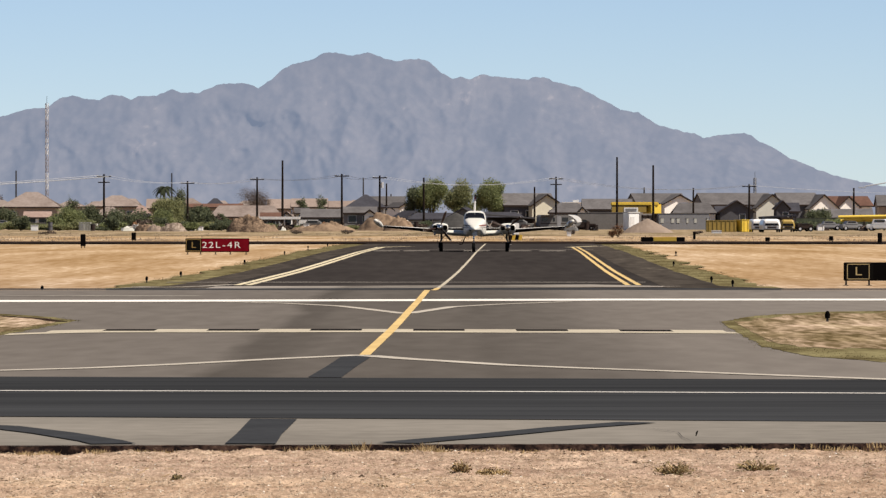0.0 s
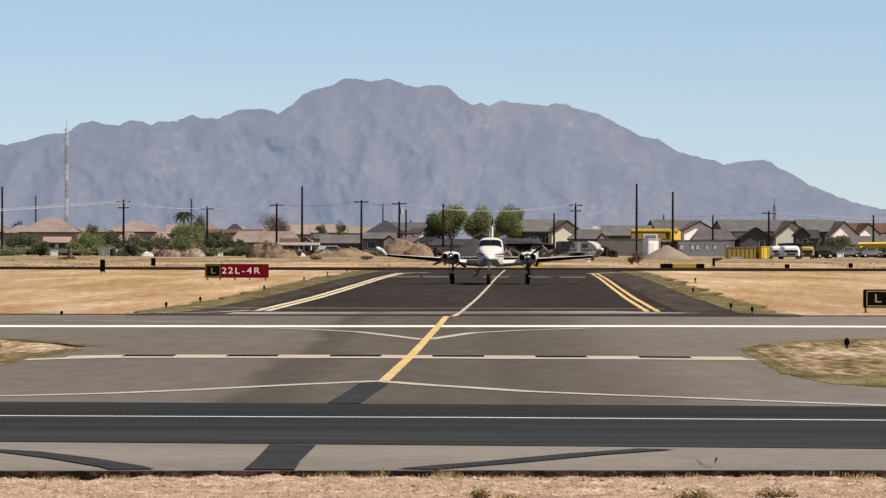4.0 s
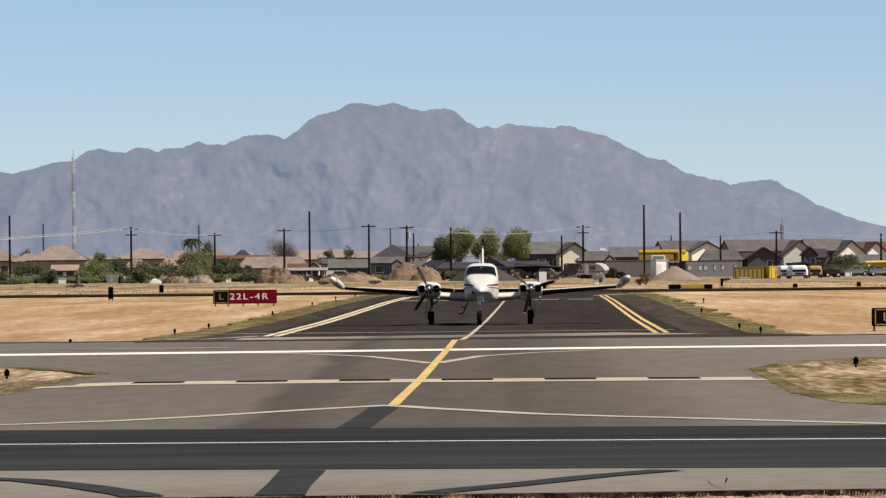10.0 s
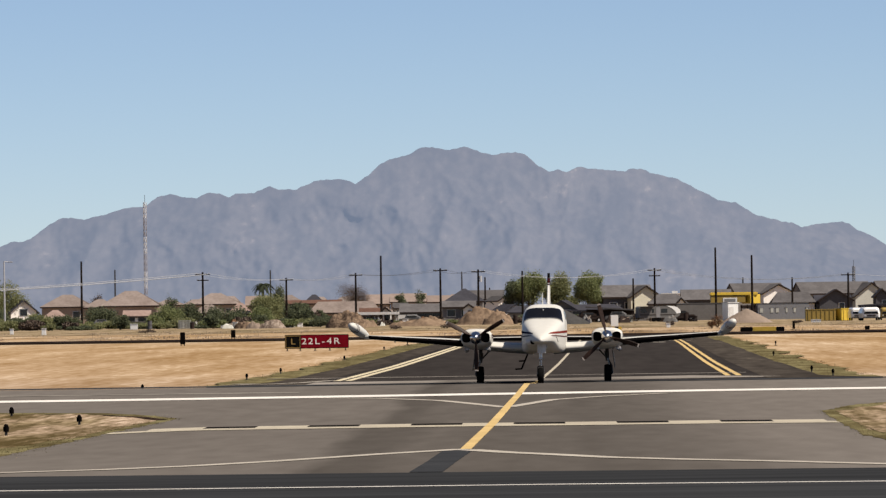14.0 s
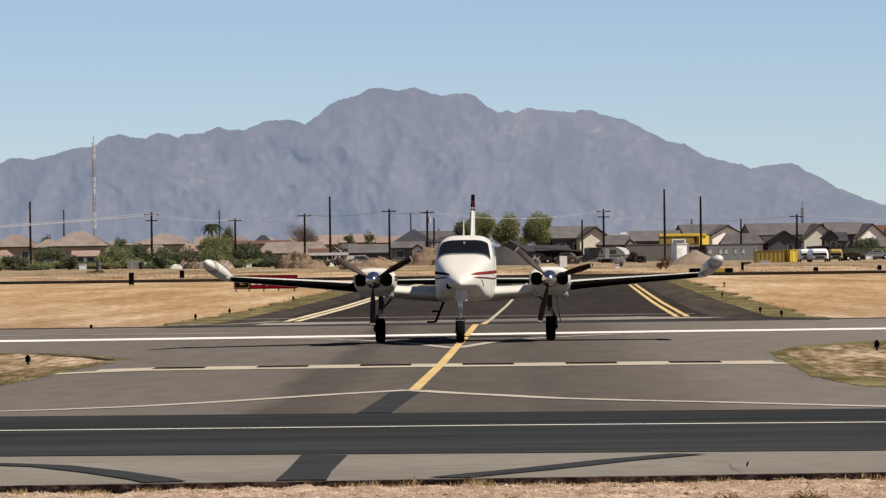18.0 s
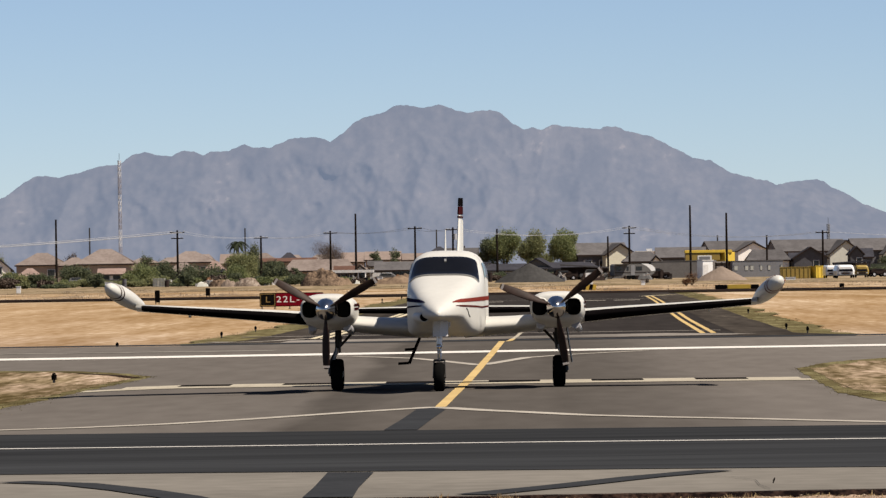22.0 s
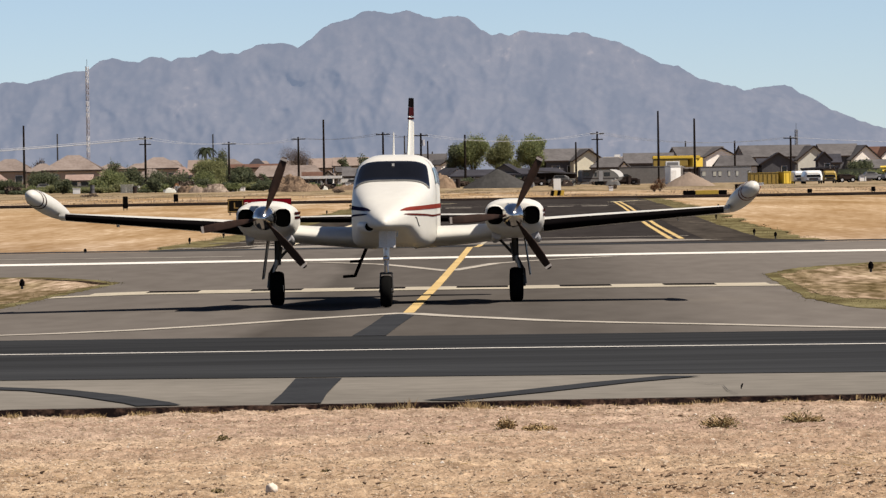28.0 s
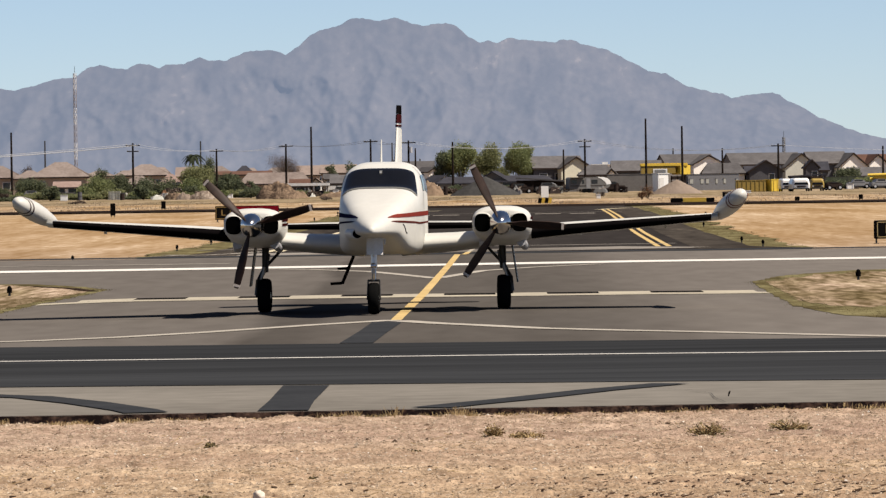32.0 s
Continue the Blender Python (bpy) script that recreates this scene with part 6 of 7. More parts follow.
# a farther street of tan roofs, seen over the nearer ones
far_street = random.Random(17)
for b in np.arange(-66, -4, 5.3):
    w = far_street.uniform(4.4, 6.6)
    suburb_house(b - w / 2, b + w / 2, 1380 + far_street.uniform(-60, 60), 3.5 + far_street.uniform(-0.2, 0.2), 4.6 + far_street.uniform(-0.3, 0.5), far_street.choice(("tile_far", "tile_far", "tile_tan")), "stucco_tan", "distant house with a tan roof", None, 1, 10.0, far_street.choice((0.0, 0.3, 0.4)))


# ---- yard things ----
def heap(bearing, dist, w, h, seed, material, label):
    """A tipped heap: a lumpy field of soil that falls to nothing at its rim."""
    bm = bmesh.new()
    n, m = 44, 22
    ox = random.Random(seed).uniform(0, 99)
    cone = material in ("soil_grey", "soil_dark") and h > 1.5
    rows_ = []
    for j in range(m + 1):
        row = []
        for i in range(n + 1):
            u, v = 2 * i / n - 1, 2 * j / m - 1
            r = math.hypot(u, v)
            fall = max(0.0, 1 - r) if cone else max(0.0, 1 - r ** 3.0)
            lump = 1 if cone else 0.72 + 0.45 * noise.noise(Vector((u * 2.1 + ox, v * 1.3, 2))) + 0.22 * noise.noise(Vector((u * 5 + ox, v * 4, 5)))
            z = h * fall ** 0.9 * lump * (1.0 if cone else 1.25) + 0.05 * h * noise.noise(Vector((u * 14 + ox, v * 12, 1))) * (fall > 0)
            row.append(bm.verts.new((u * w / 2, v * w * 0.32, max(-0.05, z) if fall > 0 else -0.1)))
        rows_.append(row)
    for a, b in zip(rows_, rows_[1:]):
        for i in range(n):
            bm.faces.new((a[i], a[i + 1], b[i + 1], b[i]))
    ob = part("mound", bm, MH[material], smooth=True)
    ob.matrix_basis = spot(bearing, dist)
    tagged(ob, label, "soil heap", "soil heaps")


heap(36.2, 690, 6.4, 1.75, 1, "soil_grey", "cone of grey-brown gravel heaped beside the runway")
heap(2.3, 740, 9.4, 2.5, 11, "soil_dark", "broad heap of dark grey asphalt millings")
heap(-34.5, 720, 5.6, 2.1, 2, "soil_rough", "heaped mound of loose brown soil and brush")
heap(-10.2, 790, 8.0, 2.1, 3, "soil", "large mound of brown soil with a ragged top")
heap(-19.3, 780, 3.4, 1.1, 4, "soil", "heaped mound of loose brown soil")
heap(-7.8, 775, 4.4, 1.7, 5, "soil", "heaped mound of loose brown soil")
heap(-20.5, 760, 8.0, 0.9, 6, "soil", "low spread of brown soil")
heap(-25, 770, 3.4, 0.6, 7, "soil", "low spread of brown soil")
heap(-47.8, 750, 3.8, 1.0, 8, "soil_pale", "pale heap of rubble beside bushes")
heap(-52.8, 760, 2.8, 1.0, 12, "soil_rough", "mound of brown soil beside bushes")
heap(-51, 750, 2.2, 0.9, 9, "soil_grey", "small heap of rubble")
heap(-31.2, 745, 3.2, 1.0, 10, "soil", "low mound of brown soil")

for b, d, L, h, mt, lb in ((28.2, 860, 7.6, 2.5, "block", "grey block wall of the yard"), (42.6, 850, 7.6, 2.35, "greysteel", "long grey site container with small windows"), (-41, 900, 6.5, 1.1, "block", "dark block wall behind the bushes"),
                        (-4.0, 880, 8.0, 1.1, "block", "grey garden wall"), (12, 880, 14, 0.95, "block", "grey garden wall"), (-72, 900, 12, 0.9, "block", "dark garden wall")):
    g = thing("container" if mt == "greysteel" else "garden_wall", lb, "container" if mt == "greysteel" else "wall", spot(b, d))
    bm = bmesh.new()
    box(bm, 0, 0, h / 2 - 0.05, L, 0.3 if mt != "greysteel" else 2.4, h + 0.1, None, 0.02)
    w = part("body", bm, MH[mt], g)
    bm = bmesh.new()
    box(bm, 0, 0, h + 0.04, L + 0.1, 0.4 if mt != "greysteel" else 2.5, 0.08)
    part("coping", bm, MH["block"] if mt != "white" else MH["white_trim"], g)
    if mt == "greysteel":
        for x, ww in ((-3.3, 0.5), (-1.7, 0.45), (-0.9, 0.45), (0.5, 0.3), (1.7, 0.35), (3.55, 0.25)):
            bm = bmesh.new()
            box(bm, x, -1.22, 1.35, ww, 0.06, 0.75, None, 0.02)
            k = part("window", bm, MH["stucco_pale"], w, "pale shuttered window")
            bm = bmesh.new()
            box(bm, x, -1.225, 1.76, ww + 0.1, 0.1, 0.06)
            part("sill", bm, MH["greysteel"], k)

g = thing("carport", "flat white-roofed carport behind the soil heaps", "carport", spot(-29.0, 850))
bm = bmesh.new()
box(bm, 0, 0, 1.72, 6.3, 3.2, 0.42, None, 0.03)
part("roof", bm, MH["white_trim"], g, "flat white roof slab")
for x in (-2.9, -1.0, 1.0, 2.9):
    for y in (-1.4, 1.4):
        bm = bmesh.new()
        box(bm, x, y, 0.72, 0.12, 0.12, 1.6)
        part("post", bm, MH["trim"], g)

g = thing("lean_to", "dark open lean-to roof among the sheds", "shed", spot(12.0, 840))
bm = bmesh.new()
box(bm, 0, 0, 1.95, 7.2, 3.2, 0.22, Matrix.Rotation(radians(4), 4, "Y"), 0.02)
part("roof", bm, MH["tile_grey"], g, "low grey sheet roof")
for x in (-3.3, -1.1, 1.1, 3.3):
    bm = bmesh.new()
    box(bm, x, -1.3, 0.9, 0.14, 0.14, 1.95)
    part("post", bm, MH["trim"], g)
bm = bmesh.new()
box(bm, 0, 1.45, 0.9, 7.0, 0.15, 1.9)
part("back_wall", bm, MH["trim"], g)

g = thing("warehouse", "far flat-roofed white warehouse", "building", spot(24.8, 1180))
bm = bmesh.new()
box(bm, 0, 0, 2.4, 8.5, 8, 4.8)
w = part("wall", bm, MH["stucco_white"], g)
bm = bmesh.new()
box(bm, 0, 0, 4.86, 8.9, 8.4, 0.16)
part("roof", bm, MH["white_trim"], g)
bm = bmesh.new()
box(bm, -1.5, 1, 5.15, 1.2, 1.2, 0.5)
part("roof_unit", bm, MH["white_trim"], g)

g = thing("canopy_shed", "open yellow-topped steel shed above the yard wall", "shed", spot(33.9, 880))
# the front panel's colour is duller than the roof edge's and end's
bm = bmesh.new()
box(bm, -0.9, 0, 3.2, 5.4, 3, 1.25, None, 0.05)
part("fascia", bm, MH["ochre"], g, "dull ochre front panel")
bm = bmesh.new()
box(bm, 0, 0, 3.94, 7.4, 3.2, 0.52, None, 0.10)
part("roof", bm, MH["yellow"], g, "bright yellow roof edge")
bm = bmesh.new()
box(bm, 2.7, -0.02, 3.12, 1.75, 3.1, 1.45, Matrix.Rotation(radians(24), 4, "Z"), 0.05)
part("end_panel", bm, MH["yellow"], g, "bright yellow end panel")
for x in (-3.3, 3.3):
    bm = bmesh.new()
    box(bm, x, 0, 1.25, 0.25, 0.25, 2.7)
    part("post", bm, MH["trim"], g)
bm = bmesh.new()
box(bm, -0.6, -1.53, 3.0, 2.2, 0.06, 0.7, None, 0.02)
sign = part("sign", bm, MH["white"], g, "white oblong sign")
bm = bmesh.new()
box(bm, -0.6, -1.57, 2.98, 1.7, 0.04, 0.42)
part("lettering", bm, MH["greysteel"], sign, "grey bar of unreadable lettering")
g = thing("equipment_rack", "dark cluttered equipment rack beside the white cabin", "rack", spot(36.3, 850))
for x in (-0.9, 0.0, 0.9):
    bm = bmesh.new()
    box(bm, x, 0, 1.1, 0.14, 1.2, 2.3)
    part("upright", bm, MH["trim"], g)
for z in (0.5, 1.2, 1.9):
    bm = bmesh.new()
    box(bm, 0, 0, z, 2.0, 1.2, 0.5, None, 0.04)
    part("load", bm, MH["trim" if z != 1.2 else "rust"], g)

g = thing("white_cabin", "small white portable cabin by the gravel heap", "cabin", spot(33.3, 800, 0, 28))
bm = bmesh.new()
box(bm, 0, 0, 1.2, 1.7, 1.6, 2.6, None, 0.05)
part("body", bm, MH["white"], g)
bm = bmesh.new()
box(bm, 0, 0, 2.54, 1.9, 1.8, 0.1)
part("roof", bm, MH["white_trim"], g)
bm = bmesh.new()
box(bm, -0.3, -0.82, 1.0, 0.7, 0.04, 1.9)
part("door", bm, MH["white_trim"], g)

for b, w, h, mt, lb in ((49.2, 3.85, 1.42, "ochre", "dull ochre steel skip"), (53.2, 1.5, 1.5, "yellow", "bright yellow steel skip")):
    g = thing("skip", lb, "skip", spot(b, 720, 0, 26 if mt == "yellow" else 0), "steel skips")
    bm = bmesh.new()
    box(bm, 0, 0, h / 2, w, 1.8, h, None, 0.04)
    body = part("body", bm, MH[mt], g)
    for i in range(int(w / 0.55)):
        bm = bmesh.new()
        box(bm, -w / 2 + 0.35 + i * 0.55, -0.93, h / 2, 0.08, 0.07, h * 0.9)
        part("rib", bm, MH[mt], body)
    bm = bmesh.new()
    box(bm, 0, 0, h + 0.03, w + 0.1, 1.9, 0.08)
    part("rim", bm, MH[mt], g)


def vehicle(b, d, L, h, mt, label, cab=0.3, turn=0.0, boxy=True, name="truck", category="truck"):
    """A small lorry, van or car seen from the side: body, cab, glass, wheels."""
    g = thing(name, label, category, spot(b, d, 0, turn), "parked vehicles")
    W, c = 1.9, L * cab
    bm = bmesh.new()
    if boxy:
        box(bm, -c / 2, 0, 0.45 + (h - 0.45) / 2, L - c, W, h - 0.45, None, 0.06)
    else:
        box(bm, 0, 0, 0.62, L, W, 0.62, None, 0.12)
    part("body", bm, MH[mt], g)
    bm = bmesh.new()
    ch = h * (0.86 if boxy else 1.0)
    x0, x1 = (L / 2 - c, L / 2) if boxy else (-L * 0.32, L * 0.26)
    z0 = 0.45 if boxy else 0.9
    prof = [(x0, z0), (x1, z0), (x1, z0 + (ch - z0) * 0.45), (x1 - (x1 - x0) * 0.25, ch), (x0 + (0 if boxy else 0.3), ch)]
    bridge(bm, [[(x, y, z) for x, z in prof] for y in (-W / 2 * 0.96, W / 2 * 0.96)])
    k = part("cab", bm, MH[mt], g)
    bm = bmesh.new()
    box(bm, (x0 + x1) / 2, 0, z0 + (ch - z0) * 0.66, (x1 - x0) * 0.62, W * 0.98, (ch - z0) * 0.42)
    part("side_window", bm, MH["pane"], k)
    for x in (-L * 0.32, L * 0.33):
        for y in (-W / 2 + 0.1, W / 2 - 0.1):
            bm = bmesh.new()
            tube(bm, (x, y - 0.1, 0.34), (x, y + 0.1, 0.34), 0.34, n=16)
            wv = part("wheel", bm, M["tyre"], g)
            bm = bmesh.new()
            tube(bm, (x, y - 0.115, 0.34), (x, y + 0.115, 0.34), 0.17, n=12)
            part("rim", bm, M["pale_metal"], wv)
    bm = bmesh.new()
    box(bm, L / 2 - 0.02, 0, 0.55, 0.1, W * 0.95, 0.18, None, 0.03)
    part("bumper", bm, M["darkmetal"], g)
    return g


def front_van(b, d, w, h, mt, label, lower="", name="van", category="van"):
    """A van or works truck seen nose on."""
    g = thing(name, label, category, spot(b, d, 0, 3), "parked vehicles")
    bm = bmesh.new()
    prof = [(-w / 2, 0.32), (w / 2, 0.32), (w * 0.52, h * 0.55), (w * 0.44, h * 0.92), (w * 0.34, h), (-w * 0.34, h), (-w * 0.44, h * 0.92), (-w * 0.52, h * 0.55)]
    bridge(bm, [[(x * k, y, 0.32 + (z - 0.32) * k) for x, z in prof] for y, k in ((-0.55, 0.80), (-0.30, 0.97), (0.2, 1.0), (3.4, 1.0))])
    body = part("body", bm, MH[mt], g)
    bm = bmesh.new()
    prism(bm, [[(-w * 0.40, -0.58 + q, h * 0.50), (w * 0.40, -0.58 + q, h * 0.50), (w * 0.33, -0.48 + q, h * 0.80), (-w * 0.33, -0.48 + q, h * 0.80)] for q in (-0.03, 0.2)])
    part("windscreen", bm, M["glass"], body, "dark windscreen")
    bm = bmesh.new()
    box(bm, 0, -0.58, h * 0.36, w * 0.5, 0.06, h * 0.12, None, 0.02)
    part("grille", bm, MH["trim"], body, "dark grille")
    for x in (-1, 1):
        bm = bmesh.new()
        box(bm, x * w * 0.34, -0.57, h * 0.38, w * 0.12, 0.06, h * 0.09, None, 0.02)
        part("headlight", bm, M["pale_metal"], body)
        for y in (0.1, 2.6):
            bm = bmesh.new()
            tube(bm, (x * (w / 2 - 0.2), y, 0.3), (x * (w / 2 - 0.02), y, 0.3), 0.30, n=14)
            part("wheel", bm, M["tyre"], g)
    bm = bmesh.new()
    box(bm, 0, -0.60, 0.36, w * 0.92, 0.12, 0.14, None, 0.03)
    part("bumper", bm, M["darkmetal"], g)
    if lower:
        bm = bmesh.new()
        box(bm, 0, 1.9, h + 0.12, w * 0.9, 2.6, 0.3, None, 0.03)
        part("load", bm, MH[lower], g, "dark load on the roof rack")


front_van(55.6, 715, 1.45, 1.62, "white", "white van parked by the yellow skip")
front_van(58.1, 705, 2.25, 1.66, "white", "white rounded van parked in the yard")
front_van(61.0, 720, 1.75, 1.58, "ochre", "yellow works truck with a dark load", "trim", "truck", "truck")
vehicle(63.8, 740, 2.2, 1.1, "trim", "dark pickup parked beside the works truck", 0.4, 12, False)
vehicle(8.2, 810, 4.2, 1.45, "trim", "dark car parked among the sheds", 0.3, 6, False, "car", "car")
vehicle(13.6, 800, 3.8, 1.5, "stucco_dim", "dull grey car parked among the sheds", 0.3, -8, False, "car", "car")
vehicle(24.6, 815, 4.0, 1.5, "trim", "dark car parked beside the trailer", 0.3, 4, False, "car", "car")
vehicle(-22.8, 800, 3.8, 1.4, "stucco_dim", "dull grey car parked behind the soil heaps", 0.3, -6, False, "car", "car")
vehicle(72.2, 780, 3.0, 1.35, "greysteel", "grey car parked by the fence", 0.3, 10, False, "car", "car")
vehicle(77.6, 770, 4.0, 1.6, "white", "white car parked by the fence", 0.3, -12, False, "car", "car")
vehicle(68.3, 800, 3.2, 1.3, "greysteel", "dark parked car beside the fence", 0.3, 5, False, "car", "car")
vehicle(-78.0, 860, 3.6, 1.4, "greysteel", "dark car parked by the houses", 0.3, 5, False, "car", "car")
vehicle(-63.2, 830, 3.4, 1.2, "white", "white car half hidden by weeds", 0.3, -5, False, "car", "car")

g = thing("camper_trailer", "dull grey camper trailer with a rounded white nose", "trailer", spot(20.6, 800, 0, 14))
bm = bmesh.new()
bridge(bm, [[(x, y, z) for x, z in ((-3.1, 0.55), (2.3, 0.55), (2.75, 0.8), (2.95, 1.2), (2.85, 1.6), (2.45, 1.98), (1.9, 2.15), (-2.9, 2.2), (-3.1, 2.0))] for y in (-1.1, 1.1)])
body = part("body", bm, MH["stucco_dim"], g)
bm = bmesh.new()
bridge(bm, [[(x, y, z) for x, z in ((2.35, 1.12), (2.98, 1.2), (2.88, 1.62), (2.48, 2.0), (1.9, 2.18), (0.9, 2.22), (1.6, 1.9), (2.1, 1.5))] for y in (-1.13, 1.13)])
part("nose_cap", bm, MH["white"], g, "glossy white rounded nose")
for x, w in ((-2.45, 0.8), (-1.1, 0.3), (0.55, 0.9)):
    bm = bmesh.new()
    box(bm, x, -1.11, 1.55, w, 0.05, 0.55, None, 0.02)
    part("window", bm, MH["pane"], body, "dark camper window")
bm = bmesh.new()
box(bm, -0.35, -1.115, 1.3, 0.62, 0.05, 1.45, None, 0.02)
part("door", bm, MH["greysteel"], body, "grey camper door")
bm = bmesh.new()
box(bm, -0.4, -1.12, 0.98, 5.2, 0.03, 0.09)
part("stripe", bm, MH["trim"], body, "dark stripe along the side")
bm = bmesh.new()
box(bm, -2.0, -1.5, 2.12, 1.9, 0.9, 0.06, None, 0.02)
part("awning", bm, MH["trim"], g, "dark rolled-out awning")
for x in (-0.9, -0.2):
    bm = bmesh.new()
    tube(bm, (x, -1.05, 0.33), (x, -0.85, 0.33), 0.33, n=16)
    part("wheel", bm, M["tyre"], g)

g = thing("carport", "dark flat-roofed open shelter above the parked vans", "carport", spot(59.2, 830))
bm = bmesh.new()
box(bm, 0, 0, 1.98, 5.4, 4.0, 0.22, Matrix.Rotation(radians(-3), 4, "Y"), 0.03)
part("roof", bm, MH["tile_dark"], g, "thin dark roof")
for x in (-2.5, 0.0, 2.5):
    bm = bmesh.new()
    box(bm, x, -1.7, 0.9, 0.12, 0.12, 2.0)
    part("post", bm, MH["trim"], g)
bm = bmesh.new()
box(bm, 0, 1.9, 0.9, 5.2, 0.12, 1.9)
part("back_wall", bm, MH["stucco_dark"], g)

g = thing("yellow_pipes", "long yellow machinery stored along the fence", "machinery", spot(74.6, 800))
for i, (x, z, L) in enumerate(((0, 1.9, 7.4), (0.6, 1.6, 7.0), (-0.6, 1.35, 5.5))):
    bm = bmesh.new()
    tube(bm, (-L / 2 + x, i * 0.3, z), (L / 2 + x, i * 0.3, z + 0.12), 0.2, n=12)
    part("pipe", bm, MH["yellow"], g)
for x in (-2.8, 0, 2.8):
    bm = bmesh.new()
    box(bm, x, 0.3, 0.65, 0.2, 1.0, 1.35)
    part("trestle", bm, MH["trim"], g)

# chain-link fence panels with a dark screen
def fence(b0, b1, d, h, mt, lb):
    g = thing("fence", lb, "fence", spot((b0 + b1) / 2, d))
    L = (b1 - b0) * d / 1000
    n = max(2, int(L / 3))
    for i in range(n + 1):
        bm = bmesh.new()
        tube(bm, (-L / 2 + L * i / n, 0, -0.1), (-L / 2 + L * i / n, 0, h + 0.08), 0.045, n=6)
        part("post", bm, M["darkmetal"], g)
    for i in range(n):
        bm = bmesh.new()
        box(bm, -L / 2 + L * (i + 0.5) / n, 0, h / 2 + 0.03, L / n - 0.12, 0.03, h - 0.06)
        part("screen", bm, mt, g)
    bm = bmesh.new()
    tube(bm, (-L / 2, 0, h), (L / 2, 0, h), 0.03, n=6)
    part("rail", bm, M["darkmetal"], g)


fence(62.5, 82, 840, 1.7, M["leaf_dark"], "dark green screened fence round the yard")
fence(-26, -22, 850, 1.5, MH["white_trim"], "white slatted yard fence")
fence(-46, -36, 880, 1.2, MH["block"], "grey screened garden fence")

# ---- poles, masts and wires ----
def pole(b, d, h, arm, seed=0):
    g = thing("utility_pole", "dark wooden utility pole with a crossarm" if arm else "plain dark wooden pole", "pole", spot(b, d), "utility poles")
    bm = bmesh.new()
    tube(bm, (0, 0, -0.2), (0, 0, h), 0.21, 0.14, 10)
    # shafts past 1.1 km take a greyer material to stand for haze
    part("shaft", bm, M["wood"] if d < 1100 else M["darkmetal"], g)
    for k in range(arm):
        z = h - 0.35 - 0.9 * k
        bm = bmesh.new()
        box(bm, 0.0, -0.16, z, 2.2 - 0.4 * k, 0.14, 0.16)
        c = part("crossarm", bm, M["wood"], g)
        for x in (-0.95, -0.4, 0.4, 0.95):
            bm = bmesh.new()
            tube(bm, (x * (1 - 0.18 * k), -0.16, z + 0.06), (x * (1 - 0.18 * k), -0.16, z + 0.26), 0.05, 0.035, 6)
            part("insulator", bm, M["pale_metal"], c)
    if seed == 1:
        bm = bmesh.new()
        tube(bm, (0.35, -0.25, h - 1.9), (0.35, -0.25, h - 1.0), 0.24, n=12)
        part("transformer", bm, M["pale_metal"], g, "grey drum transformer")


POLES = ((-81.5, 870, 10.4, 0), (-75.55, 1150, 11.3, 0), (-60, 860, 8.4, 2), (-48.0, 1180, 11.0, 0), (-45.2, 900, 7.6, 1), (-32.9, 900, 8.2, 1), (-28.4, 860, 10.5, 0), (-17.9, 880, 8.6, 1), (-14.1, 1200, 10.2, 0),
         (-11.2, 860, 8.2, 1), (-10.0, 1050, 8.1, 0), (-9.2, 1120, 6.4, 0), (-3.4, 880, 8.0, 0), (16.2, 980, 7.1, 0), (20.0, 900, 8.3, 2), (30.8, 860, 11.0, 0), (35.6, 1100, 7.6, 0), (37.2, 830, 9.5, 0), (44.3, 980, 6.9, 0), (54.2, 880, 7.0, 1), (72.7, 900, 6.5, 0))
for b, d, h, arm in POLES:
    pole(b, d, h, arm, 1 if b == -11.2 else 0)


def mast(b, d, h, w, label):
    """A slender lattice mast with red and white sections."""
    g = thing("lattice_mast", label, "mast", spot(b, d), "masts")
    n = 7
    for k in range(n):
        z0, z1 = h * k / n - (0.2 if k == 0 else 0), h * (k + 1) / n
        bm = bmesh.new()
        cs = [(w * math.cos(q), w * math.sin(q)) for q in (0.5, 2.6, 4.7)]
        for i in range(3):
            tube(bm, (*cs[i], z0), (*cs[i], z1), w * 0.22, n=5)
            m = 3
            for j in range(m):
                za, zb = z0 + (z1 - z0) * j / m, z0 + (z1 - z0) * (j + 1) / m
                tube(bm, (*cs[i], za), (*cs[(i + 1) % 3], zb), w * 0.14, n=4)
        part("section", bm, MH["lattice_red"] if k % 2 and b < 0 else (M["pale_metal"] if b < 0 else M["darkmetal"]), g, "faded grey-red section with haze in its colour" if k % 2 and b < 0 else "pale section")
    bm = bmesh.new()
    tube(bm, (0, 0, h), (0, 0, h + 1.6), 0.05, n=5)
    part("aerial", bm, M["darkmetal"], g)


mast(-70.1, 1300, 28.0, 0.38, "tall slender red and white lattice radio mast")
mast(-99.3, 800, 8.6, 0.22, "red and white lattice mast beside the runway")
mast(55.2, 1400, 11.5, 0.35, "far grey lattice tower")

